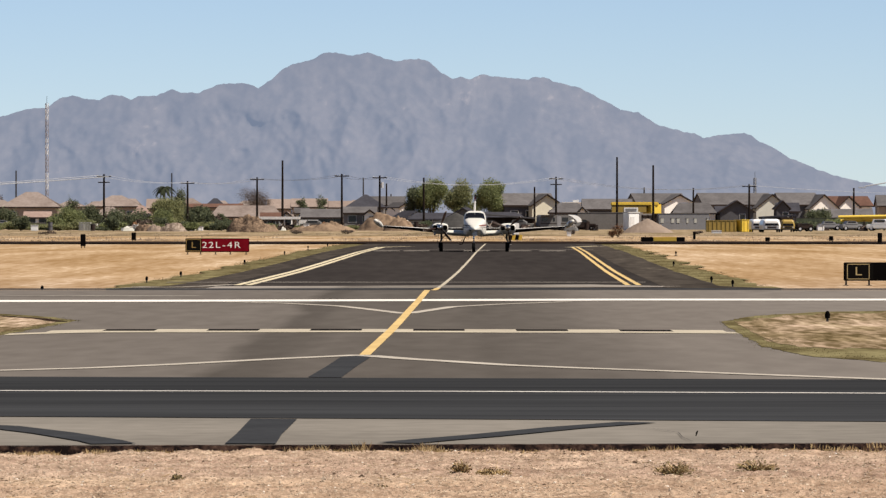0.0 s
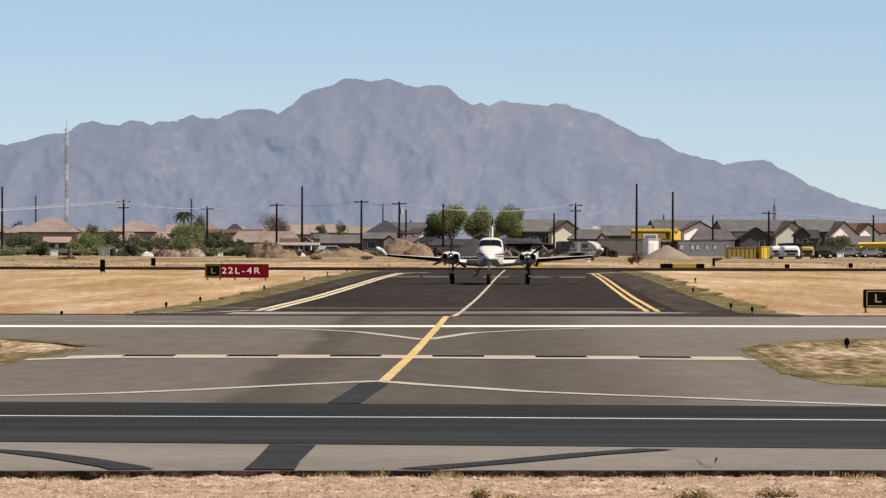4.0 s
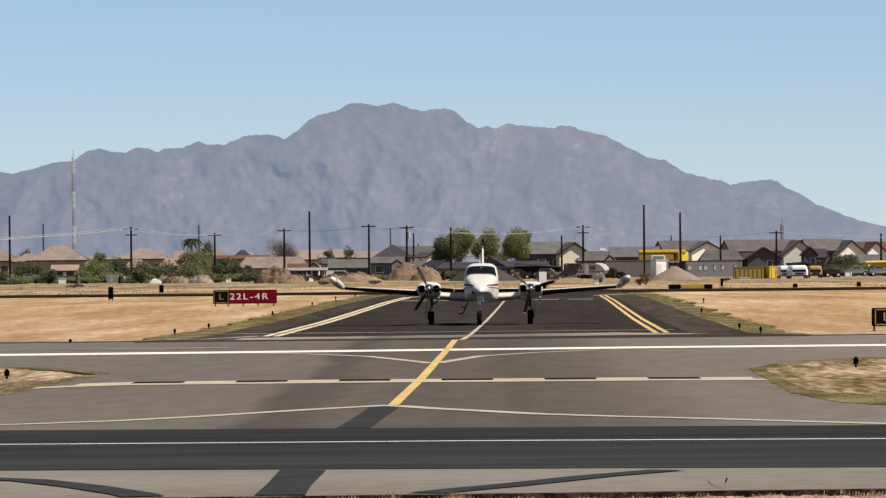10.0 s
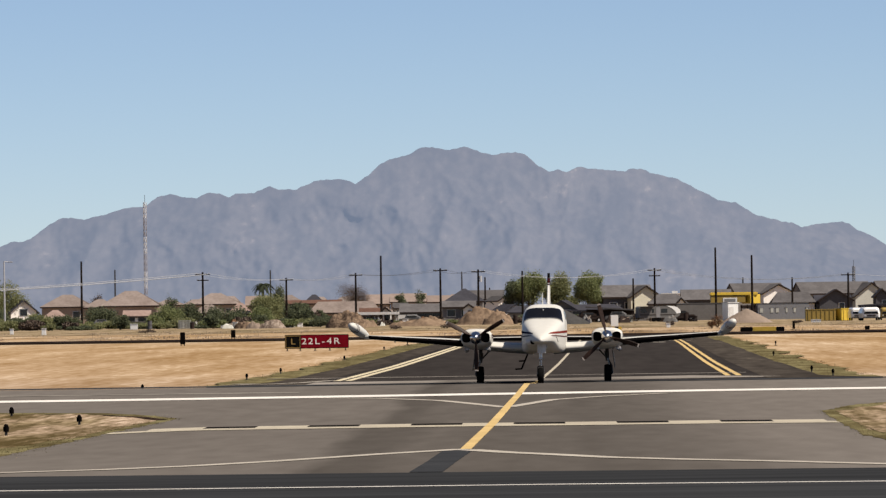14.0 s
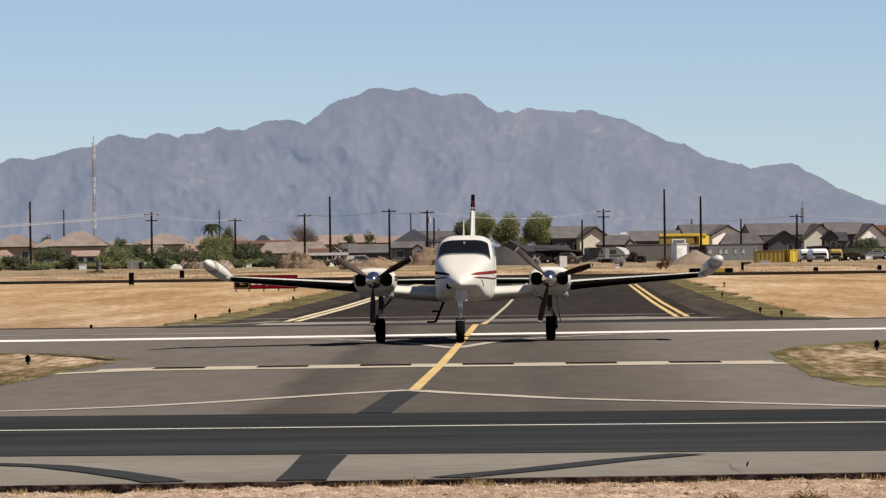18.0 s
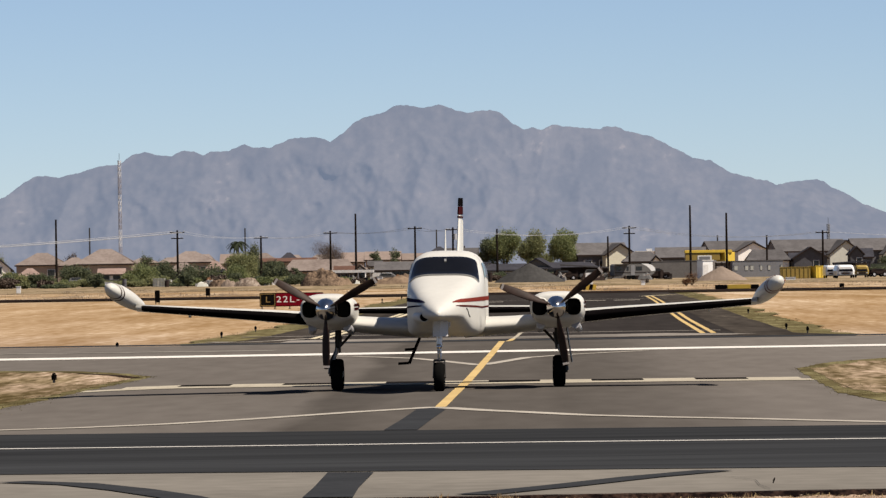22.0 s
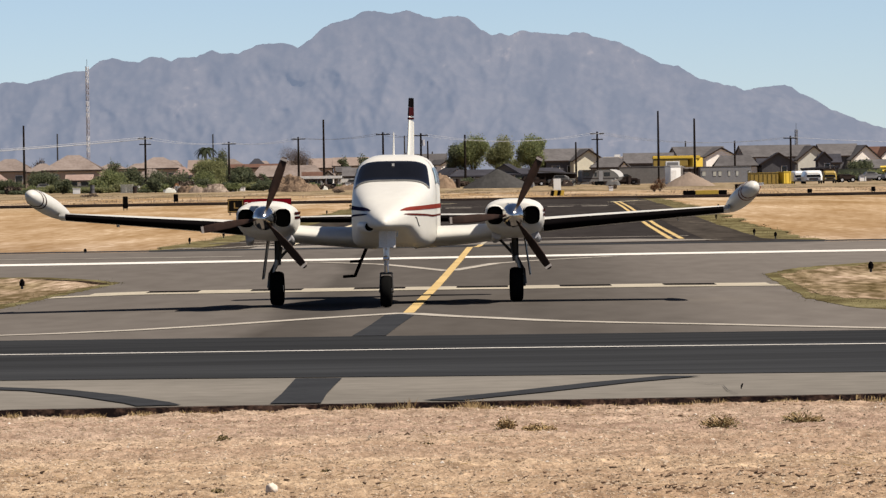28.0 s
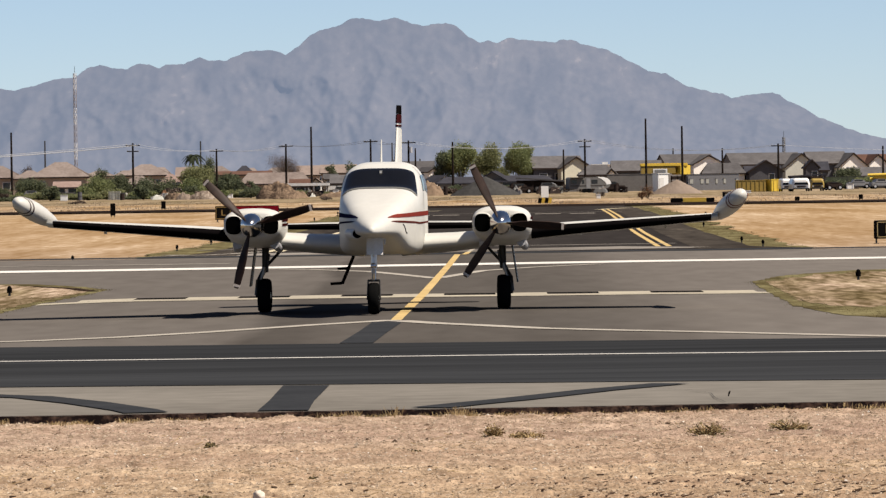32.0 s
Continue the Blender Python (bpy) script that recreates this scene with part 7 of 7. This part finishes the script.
for b, d, h, arm_x in ((-95.2, 850, 10.4, 0.8), (79.2, 700, 6.3, -3.2)):
    g = thing("light_pole", "tall pale street lamp with an arm", "lamp post", spot(b, d))
    bm = bmesh.new()
    tube(bm, (0, 0, -0.1), (0, 0, h), 0.16, 0.1, 10)
    part("shaft", bm, M["pale_metal"], g)
    bm = bmesh.new()
    tube(bm, (0, 0, h - 0.05), (arm_x, 0, h - (0.1 if arm_x > 0 else 0.6)), 0.07, 0.06, 8)
    part("arm", bm, M["pale_metal"], g)
    bm = bmesh.new()
    box(bm, arm_x * 1.1, 0, h - (0.12 if arm_x > 0 else 0.75), 0.9, 0.35, 0.16, None, 0.05)
    part("lamp_head", bm, M["pale_metal"], g)


def wire(a, b, sag, r=0.03):
    bm = bmesh.new()
    a, b = Vector(a), Vector(b)
    pts = [a.lerp(b, i / 16) - Vector((0, 0, sag * 4 * (i / 16) * (1 - i / 16))) for i in range(17)]
    bridge(bm, [[p + Vector((0, r * math.cos(q), r * math.sin(q))) for q in (0, 1.57, 3.14, 4.71)] for p in pts])
    tagged(part("overhead_wire", bm, M["wire"]), "thin pale overhead power line between poles", "wire", "overhead wires")


ARM = [(b * d / 1000, d - 0.16, h - 0.2) for b, d, h, arm in POLES if arm]
for p, q in zip(ARM, ARM[1:]):
    for dx in (-0.9, 0.9):
        wire((p[0] + dx, p[1], p[2]), (q[0] + dx, q[1], q[2]), 0.5 if q[0] - p[0] < 15 else 1.2, 0.022)
for dx, dz in ((-0.9, 0), (0.9, -0.12), (0.0, -0.24)):
    wire((-110, 830, 5.2 + dz), (ARM[0][0] + dx, ARM[0][1], ARM[0][2] + dz), 0.5, 0.035)
wire((ARM[-1][0], ARM[-1][1], ARM[-1][2]), (110, 900, 6.0), 1.0, 0.022)

# ---- trees and shrubs ----
def foliage(name, blobs, count, size, material, seed, parent=None, narrow=1.0):
    """A crown of many small leaf clumps, spread through overlapping lumps (x, y, z, rx, ry, rz)."""
    count, size = int(count * 3.2), size * 0.54
    rng = np.random.default_rng(seed)
    vol = np.array([b[3] * b[4] * b[5] for b in blobs])
    pick = rng.choice(len(blobs), count, p=vol / vol.sum())
    d = rng.normal(size=(count, 3))
    d /= np.linalg.norm(d, axis=1)[:, None]
    r = rng.random(count) ** 0.4 * (1 + 0.18 * rng.normal(size=count))
    B = np.array(blobs)[pick]
    c = B[:, :3] + d * r[:, None] * B[:, 3:]
    u, v = rng.normal(size=(count, 3)), rng.normal(size=(count, 3))
    s = size * (0.6 + 0.8 * rng.random(count))[:, None]
    u = u / np.linalg.norm(u, axis=1)[:, None] * s
    v = v / np.linalg.norm(v, axis=1)[:, None] * s * 0.6 * narrow
    co = np.stack([c + u, c + v, c - u, c - v], 1).reshape(-1, 3)
    co[:, 2] = np.maximum(co[:, 2], 0.02)
    me = bpy.data.meshes.new(name)
    me.from_pydata(co.tolist(), [], np.arange(count * 4).reshape(-1, 4).tolist())
    me.materials.append(material)
    ob = new(name, me)
    if parent:
        ob.parent = parent
    return ob


LEAF = island_mat("mixed_green_leaves", (0.225, 0.262, 0.118), (0.30, 0.34, 0.158), (0.385, 0.42, 0.205), 0.5)
LEAF_OLIVE = island_mat("mixed_olive_leaves", (0.25, 0.265, 0.125), (0.335, 0.35, 0.17), (0.42, 0.43, 0.225), 0.5)
LEAF_DARK = island_mat("mixed_dark_leaves", (0.125, 0.145, 0.088), (0.178, 0.205, 0.122), (0.25, 0.275, 0.165), 0.5)
TWIG = island_mat("mixed_bare_twigs", (0.07, 0.05, 0.04), (0.14, 0.105, 0.085), (0.20, 0.16, 0.13))


def tree(b, d, h, w, material, seed, label, count=2600, trunk_share=0.2, size=0.26, name="tree"):
    g = thing(name, label, "tree", spot(b, d), "trees")
    rr = random.Random(seed)
    bm = bmesh.new()
    z0 = h * trunk_share
    lean = rr.uniform(-0.25, 0.25)
    tube(bm, (0, 0, -0.15), (lean, 0, z0), 0.24 * h / 8, 0.17 * h / 8, 10)
    part("trunk", bm, M["bark"], g)
    blobs = []
    for i in range(10):
        a = 2 * math.pi * i / 10 + rr.uniform(-0.3, 0.3)
        rad = w / 2 * rr.uniform(0.35, 0.82)
        z = z0 + (h - z0) * rr.uniform(0.06, 0.80)
        tip = (lean + math.cos(a) * rad, math.sin(a) * rad * 0.8, z)
        bm = bmesh.new()
        mid = (lean + (tip[0] - lean) * 0.45, tip[1] * 0.4, z0 + (z - z0) * 0.6)
        tube(bm, (lean, 0, z0 - 0.15), mid, 0.09 * h / 8, 0.06 * h / 8, 6)
        tube(bm, mid, tip, 0.06 * h / 8, 0.025, 6)
        part("limb", bm, M["bark"], g)
        k = w * rr.uniform(0.17, 0.27)
        blobs.append((*tip, k, k, k * rr.uniform(0.75, 1.1)))
    blobs.append((lean, 0, z0 + (h - z0) * 0.62, w * 0.30, w * 0.3, (h - z0) * 0.36))
    foliage("crown", blobs, count, size, material, seed, g)


def shrub(b, d, h, w, material, seed, label, count=900, size=0.26):
    g = thing("shrub", label, "shrub", spot(b, d), "shrubs")
    rr = random.Random(seed)
    bm = bmesh.new()
    for i in range(6):
        a = rr.uniform(0, 6.283)
        tube(bm, (0, 0, -0.1), (math.cos(a) * w * 0.3, math.sin(a) * w * 0.2, h * rr.uniform(0.45, 0.8)), 0.05, 0.015, 5)
    part("stem", bm, M["bark"], g)
    blobs = [(rr.uniform(-0.33, 0.33) * w, rr.uniform(-0.2, 0.2) * w, h * rr.uniform(0.25, 0.66), w * rr.uniform(0.18, 0.30), w * 0.22, h * rr.uniform(0.22, 0.34)) for i in range(9)]
    foliage("crown", blobs, count, size, material, seed, g)


tree(-5.0, 1000, 7.2, 4.4, LEAF_DARK, 21, "dark green tree at the edge of a clump", 3000)
tree(-2.2, 1000, 8.6, 6.6, LEAF, 22, "leafy bright green tree above the roofs", 9500, 0.12)
tree(3.2, 1010, 8.4, 6.2, LEAF_OLIVE, 23, "leafy olive green tree above the roofs", 9000, 0.12)
tree(8.3, 1000, 8.5, 6.2, LEAF, 24, "leafy bright green tree above the roofs", 9500, 0.12)
tree(11.0, 1010, 5.0, 2.6, LEAF_DARK, 25, "small dark green garden tree", 900)
tree(-33.0, 1100, 7.6, 7.6, TWIG, 26, "bare brown-grey tree with fine twigs", 8000, 0.2, 0.10)
tree(-48.4, 940, 5.2, 6.2, LEAF_OLIVE, 27, "feathery yellow-green desert tree", 3600, 0.1)
tree(-46.2, 1000, 6.9, 3.4, LEAF_DARK, 28, "dark green round-headed tree", 1900, 0.2)
tree(-43.4, 930, 3.8, 4.0, LEAF_DARK, 35, "dark green garden tree beside a pole", 1900, 0.12)
shrub(-39.3, 900, 2.6, 1.7, LEAF_DARK, 36, "dark rounded shrub before a tan wall", 900)
tree(-94.6, 1000, 8.4, 7.4, LEAF_OLIVE, 29, "tall feathery olive tree behind the houses", 4200, 0.2)
tree(-99.5, 1040, 6.4, 5.0, LEAF_OLIVE, 30, "feathery olive tree among houses", 1600, 0.2)
tree(-24.6, 1080, 5.6, 2.4, LEAF_DARK, 31, "small dark tree between roofs", 700)
tree(-21.4, 1085, 6.2, 2.6, LEAF_DARK, 32, "small dark bare tree between roofs", 500)
tree(-78.5, 1040, 6.0, 3.0, TWIG, 33, "brown bare tree between roofs", 700)
tree(66.1, 900, 3.1, 4.2, LEAF_DARK, 37, "dark green tree behind the yard fence", 2200, 0.12)
tree(-66.0, 1100, 5.8, 3.0, LEAF_DARK, 34, "dark tree behind a tan roof", 700)

# the palm: a slim trunk and a head of arching fronds
g = thing("palm_tree", "palm tree with dark drooping fronds", "tree", spot(-49.4, 980), "trees")
bm = bmesh.new()
tube(bm, (0, 0, -0.2), (0.15, 0, 7.0), 0.2, 0.15, 10)
part("trunk", bm, M["bark"], g)
rr = random.Random(5)
FROND = island_mat("dark_palm_frond", (0.035, 0.04, 0.025), (0.04, 0.05, 0.03), (0.05, 0.06, 0.03))
for i in range(30):
    a, L, up = 2 * math.pi * i / 11 + rr.uniform(-0.2, 0.2), rr.uniform(1.5, 2.2), rr.uniform(-0.1, 1.4)
    bm = bmesh.new()
    prev = None
    for k in range(7):
        f = k / 6
        c = Vector((0.15 + math.cos(a) * L * f, math.sin(a) * L * f, 7.0 + up * f - 1.9 * f * f))
        s = Vector((-math.sin(a), math.cos(a), 0)) * 0.30 * math.sin(math.pi * min(1, f * 0.9 + 0.1))
        row = [bm.verts.new(c - s - Vector((0, 0, 0.1))), bm.verts.new(c), bm.verts.new(c + s - Vector((0, 0, 0.1)))]
        if prev:
            bm.faces.new((prev[0], prev[1], row[1], row[0])), bm.faces.new((prev[1], prev[2], row[2], row[1]))
        prev = row
    part("frond", bm, FROND, g)

SHRUBS = ((-78.2, 880, 4.2, 5.6, 2), (-66.0, 860, 4.5, 6.6, 1), (-63.0, 870, 4.2, 5.0, 2), (-56.0, 850, 3.4, 6.0, 2), (-58.2, 800, 1.2, 4.0, 1), (-50.0, 860, 3.2, 3.6, 1), (-43.0, 870, 3.1, 3.8, 2), (-39.9, 880, 2.3, 1.5, 3),
          (-84.5, 850, 2.4, 4.0, 2), (-88.5, 860, 2.6, 4.8, 0), (-92.0, 850, 2.2, 4.4, 2), (-97, 860, 3.4, 4.4, 2), (-101, 850, 3.0, 5.0, 2), (-72.5, 820, 1.0, 5.0, 0), (-80.5, 800, 0.9, 4.0, 0), (-68, 790, 0.9, 4.0, 0), (-50.5, 780, 1.2, 3.2, 0), (-45.0, 770, 1.3, 2.4, 1), (-40.5, 800, 0.9, 3.0, 0),
          (-37.5, 860, 1.8, 2.4, 2))
SHRUBS += ((6.5, 850, 1.4, 5.0, 2), (13.0, 850, 1.3, 3.5, 3), (24.0, 830, 1.2, 3.4, 2), (66.0, 810, 1.5, 4.4, 2), (70.5, 820, 1.7, 3.6, 1), (-3.5, 850, 1.6, 3.0, 2), (74, 860, 2.6, 2.4, 2), (-19.5, 900, 1.2, 3.4, 3), (-30.5, 905, 2.0, 2.0, 3), (-26.8, 960, 3.0, 2.0, 3))
kinds = ((LEAF_OLIVE, "olive green desert shrub"), (LEAF, "green leafy shrub"), (LEAF_DARK, "dark green shrub"), (TWIG, "brown leafless shrub"))
hedge = random.Random(9)
SHRUBS += tuple((b + hedge.uniform(-0.5, 0.5), hedge.uniform(780, 860), 0.5 + 2.4 * hedge.random() ** 2, hedge.uniform(1.8, 4.4), hedge.choice((0, 2, 0, 2, 3, 1))) for b in np.arange(-104, -36, 1.7))
SHRUBS += tuple((b + hedge.uniform(-0.6, 0.6), hedge.uniform(800, 860), hedge.uniform(0.6, 1.3), hedge.uniform(2.0, 3.6), hedge.choice((2, 3, 3, 0))) for b in np.arange(-36, 28, 4.0))
SHRUBS += tuple((b + hedge.uniform(-0.6, 0.6), hedge.uniform(820, 880), hedge.uniform(0.8, 1.9), hedge.uniform(2.0, 3.2), hedge.choice((2, 2, 3, 0))) for b in np.arange(61, 84, 2.6))
for i, (b, d, h, w, k) in enumerate(SHRUBS):
    shrub(b, d, h, w, kinds[k][0], 100 + i, kinds[k][1] + " by the houses", 1700 if w > 3 else 900)

# dry brush by the runway
for i, (b, d, h, w) in enumerate(((31.0, 560, 1.3, 1.3), (30.0, 540, 0.7, 0.9), (12.6, 620, 1.0, 1.2), (-17.0, 640, 0.5, 1.6), (-26, 640, 0.5, 1.4), (22.5, 600, 0.6, 1.1), (45, 640, 0.4, 1.5), (-70, 620, 0.5, 2.0))):
    shrub(b, d, h, w, TWIG if i not in (0, 1) else MH["rust"], 300 + i, "dry rust-brown brush beside the runway" if i < 2 else "dry brown brush beside the runway", 260, 0.10)
# a white marker board on a striped foot, beside the runway
g = thing("marker_board", "white board on a black and yellow striped foot", "marker", spot(12.8, 470))
bm = bmesh.new()
box(bm, 0, 0, 0.95, 0.62, 0.08, 0.95, None, 0.02)
part("board", bm, MH["white"], g)
for x, nm in ((-0.42, "black"), (-0.14, "safety"), (0.14, "black"), (0.42, "safety")):
    bm = bmesh.new()
    box(bm, x, 0, 0.22, 0.275, 0.4, 0.46, Matrix.Rotation(radians(12), 4, "Y"), 0.02)
    part("block", bm, M[nm], g, "black block" if nm == "black" else "yellow block")

# pale junk standing about in the yards
for b, d, w, h in ((-44.1, 790, 0.5, 1.0), (-42.9, 785, 0.7, 0.6), (-54.5, 790, 0.7, 0.8), (-56.3, 780, 1.0, 0.4), (-24.2, 780, 0.8, 1.0), (-19.4, 790, 1.2, 0.7), (5.6, 800, 0.9, 1.0), (66.8, 780, 1.0, 0.8)):
    g = thing("crate", "pale junk crate standing in a yard", "crate", spot(b, d), "yard junk")
    bm = bmesh.new()
    box(bm, 0, 0, h / 2, w, 0.8, h, None, 0.04)
    body = part("body", bm, MH["stucco_white"], g)
    bm = bmesh.new()
    box(bm, 0, -0.02, h * 0.98, w * 1.05, 0.9, h * 0.1)
    part("lid", bm, MH["greysteel"], g)
    for x in (-0.36, 0.36):
        bm = bmesh.new()
        box(bm, x * w, -0.42, h * 0.46, 0.06, 0.05, h * 0.86)
        part("batten", bm, MH["white_trim"], body)
# heaped odds and ends along the yards: drums, pallets, planks and tarpaulined piles
def clutter(b, d, kind, w, h, mt, seed):
    rr = random.Random(seed)
    names = (("drum", "steel drum standing in a yard", "drum"), ("pallet_stack", "stack of pallets standing in a yard", "pallets"), ("covered_pile", "lumpy covered pile of yard junk", "pile"))
    nm, lb, cat = names[kind]
    g = thing(nm, ("dark " if mt in ("trim", "tile_dark", "stucco_dark") else "rusty " if mt == "rust" else "pale ") + lb, cat, spot(b, d, 0, rr.uniform(-25, 25)), "yard junk")
    if kind == 0:
        bm = bmesh.new()
        tube(bm, (0, 0, 0), (0, 0, h), 0.3, n=14)
        k = part("shell", bm, MH[mt], g)
        for z in (0.02, h * 0.5, h):
            bm = bmesh.new()
            tube(bm, (0, 0, z - 0.02), (0, 0, z + 0.02), 0.32, n=14)
            part("hoop", bm, MH["trim"], k)
    elif kind == 1:
        for i in range(max(2, int(h / 0.2))):
            bm = bmesh.new()
            for x in (-0.42, -0.14, 0.14, 0.42):
                box(bm, x * w, 0, 0.2 * i + 0.16, w * 0.22, 1.0, 0.03)
            for y in (-0.42, 0, 0.42):
                box(bm, 0, y, 0.2 * i + 0.08, w, 0.1, 0.14)
            part("pallet", bm, MH[mt], g)
    else:
        bm = bmesh.new()
        n, m = 14, 8
        rows = []
        for j in range(m + 1):
            row = []
            for i in range(n + 1):
                u, v = 2 * i / n - 1, 2 * j / m - 1
                f = max(0.0, 1 - max(abs(u), abs(v)) ** 4)
                row.append(bm.verts.new((u * w / 2, v * 0.7, h * f * (0.75 + 0.5 * noise.noise(Vector((u * 2 + seed, v * 2, 3)))) - (0.05 if f == 0 else 0))))
            rows.append(row)
        for p, q in zip(rows, rows[1:]):
            for i in range(n):
                bm.faces.new((p[i], p[i + 1], q[i + 1], q[i]))
        k = part("cover", bm, MH[mt], g)
        bm = bmesh.new()
        tube(bm, (-w * 0.45, -0.5, h * 0.2), (w * 0.4, -0.4, h * 0.8), 0.05, n=6)
        part("plank", bm, MH["stucco_tan"], g)


yard = random.Random(23)
for lo, hi, count in ((-72, -50, 16), (-50, -28, 20), (-28, -4, 26), (4, 31, 22), (62, 76, 14)):
    for i in range(count):
        clutter(yard.uniform(lo, hi), yard.uniform(770, 880), yard.choice((0, 1, 2, 2)), yard.uniform(0.7, 2.0), yard.uniform(0.5, 1.25), yard.choice(("trim", "trim", "stucco_dark", "tile_dark", "rust", "stucco_dim", "stucco_pale")), 700 + i + int(lo))
# small white utility boxes near the runway
for b, d, w, h in ((-88.3, 600, 0.45, 0.7), (-98.4, 640, 0.35, 0.55), (-97.0, 620, 0.3, 0.4), (-94.0, 640, 0.4, 0.6), (-103, 640, 0.4, 1.0), (22.3, 560, .4, .4), (48.4, 660, 1.15, 0.28), (-72.3, 780, 1.0, 0.75)):
    g = thing("utility_box", "small white utility cabinet beside the runway", "cabinet", spot(b, d), "utility boxes")
    bm = bmesh.new()
    box(bm, 0, 0, h / 2, w, 0.6, h, None, 0.03)
    part("body", bm, MH["white"], g)
    bm = bmesh.new()
    box(bm, 0, 0, h + 0.03, w + 0.08, 0.7, 0.06)
    part("lid", bm, MH["white_trim"], g)


# ---- the lie of the land ----
def fall(y):
    """The ground beyond the crossing taxiway lies a little lower and farther: how many times as far from the eye."""
    return np.interp(y, (92, 104, 114, 124, 150, 164, 176, 205, 290), (1.0, 1.034, 1.006, 1.0, 0.992, 1.01, 1.033, 1.033, 1.0))


KINKS_Y = (72, 74, 76, 78, 80, 92, 104, 114, 124, 130, 137, 143, 150, 164, 176)
KINKS_X = (-9, -7, -5, -3, -0.8, 3.4)


def reach(x, y):
    """The fall of the ground with, on the crossing taxiway, its crossfall from a flat crown to both sides."""
    down = np.interp(x, (-9, -0.8, 3.4), (0.105, 0.0, 0.018)) * np.interp(y, (72, 80, 124, 150), (0.0, 1.0, 1.0, 0.0))
    return fall(y) + down / 2


def crease(me):
    """Cuts a sheet where the lie of the land changes, so that all sheets bend alike."""
    bm = bmesh.new()
    bm.from_mesh(me)
    bmesh.ops.triangulate(bm, faces=[f for f in bm.faces if len(f.verts) > 4])
    for axis_, cuts in ((Vector((0, 1, 0)), KINKS_Y), (Vector((1, 0, 0)), KINKS_X)):
        for c in cuts:
            vals = [v.co.dot(axis_) for v in bm.verts]
            if min(vals) < c - 0.01 and max(vals) > c + 0.01:
                bmesh.ops.bisect_plane(bm, geom=bm.verts[:] + bm.edges[:] + bm.faces[:], plane_co=axis_ * c, plane_no=axis_, dist=0.0005)
    bm.to_mesh(me)
    bm.free()


def settle():
    """Lays pavements, markings, weeds and what stands on them on the falling ground."""
    for ob in list(scene.objects):
        kind = ob.get("kind", "")
        if kind in ("structure", "stuff") and ob.type == "MESH":
            spans = [v.co.y for v in ob.data.vertices]
            if max(spans) < 72 or min(spans) > 290:
                continue
            if kind == "structure" and min(spans) < 176:
                crease(ob.data)
            n = len(ob.data.vertices)
            co = np.empty(n * 3)
            ob.data.vertices.foreach_get("co", co)
            co = co.reshape(-1, 3)
            k = reach(co[:, 0], co[:, 1])
            co[:, 0] *= k
            co[:, 1] *= k
            co[:, 2] = 2 - (2 - co[:, 2]) * k
            ob.data.vertices.foreach_set("co", co.ravel())
            ob.data.update()
        elif ob.parent is None and ob is not plane and ob.type == "EMPTY" and 72 < ob.location.y < 290:
            k = float(reach(ob.location.x, ob.location.y))
            ob.location = (ob.location.x * k, ob.location.y * k, 2 - (2 - ob.location.z) * k)


settle()


def land(y):
    """Height of the settled ground at the distance y."""
    y0 = y
    for i in range(12):
        y0 = y / float(fall(y0))
    return 2 - (2 - ground_z(y0)) * float(fall(y0))


# ---- what moves ----
def motions():
    # seconds, sideways, distance, heading to the left in degrees
    rows = [(0, 1.752, 318.59, 0.7), (3, 1.456, 290.27, 1.4), (6, 1.080, 258.90, 1.6), (9, 0.438, 224.58, 0.9), (11, 0.367, 200.44, 1.4), (13, 0.275, 175.79, 1.9), (15, -0.18, 155.3, 1.9), (15.5, -0.20, 150.0, 1.9), (17.5, -0.479, 128.13, 1.9), (18.5, -0.672, 119.27, 1.9), (19.5, -0.856, 110.10, 2.2), (20.5, -1.018, 102.66, 2.3), (21.5, -1.131, 97.37, 2.0), (22, -1.177, 94.93, 2.1), (22.5, -1.222, 92.58, 2.8), (23, -1.283, 90.85, 3.4), (24, -1.385, 88.81, 3.3), (25, -1.400, 87.90, 2.3), (25.5, -1.395, 87.90, 2.15), (32, -1.395, 87.90, 2.15)]
    walk(plane, [(t, pose(x, y, land(y) + 0.004, 0, 0.2, -h)) for t, x, y, h in rows])
    # the propellers turn all the time, a step at a time; blade angles from the top, which repeat every 120 degrees
    seen = (((0, 20), (9, 105), (13, 58), (18, 61), (19, 96), (20, 34), (21, 50), (22, 60), (23, 110), (24, 48), (25, 35), (28, 20), (29, 89), (30, 116), (31, 33), (32, 74)),
            ((0, 50), (9, 60), (13, 115), (18, 73), (19, 4), (20, 69), (21, 60), (22, 51), (23, 26), (24, 74), (25, 113), (28, 26), (29, 111), (30, 69), (31, 27), (32, 94)))
    for prop, marks in zip(PROPS, seen):
        at, rows, angle = prop.matrix_basis.translation.copy(), [], float(marks[0][1])
        for (t0, a0), (t1, a1) in zip(marks, marks[1:]):
            n = (t1 - t0) * FPS
            want = -72.0 * n
            total = (a1 - a0) + 120 * round((want - (a1 - a0)) / 120)
            rows += [(t0 + i / FPS, angle + total * i / n) for i in range(n)]
            angle += total
        rows.append((32, angle))
        walk(prop, [(t, Matrix.Translation(at) @ Matrix.Rotation(radians(a), 4, "Y")) for t, a in rows])


motions()
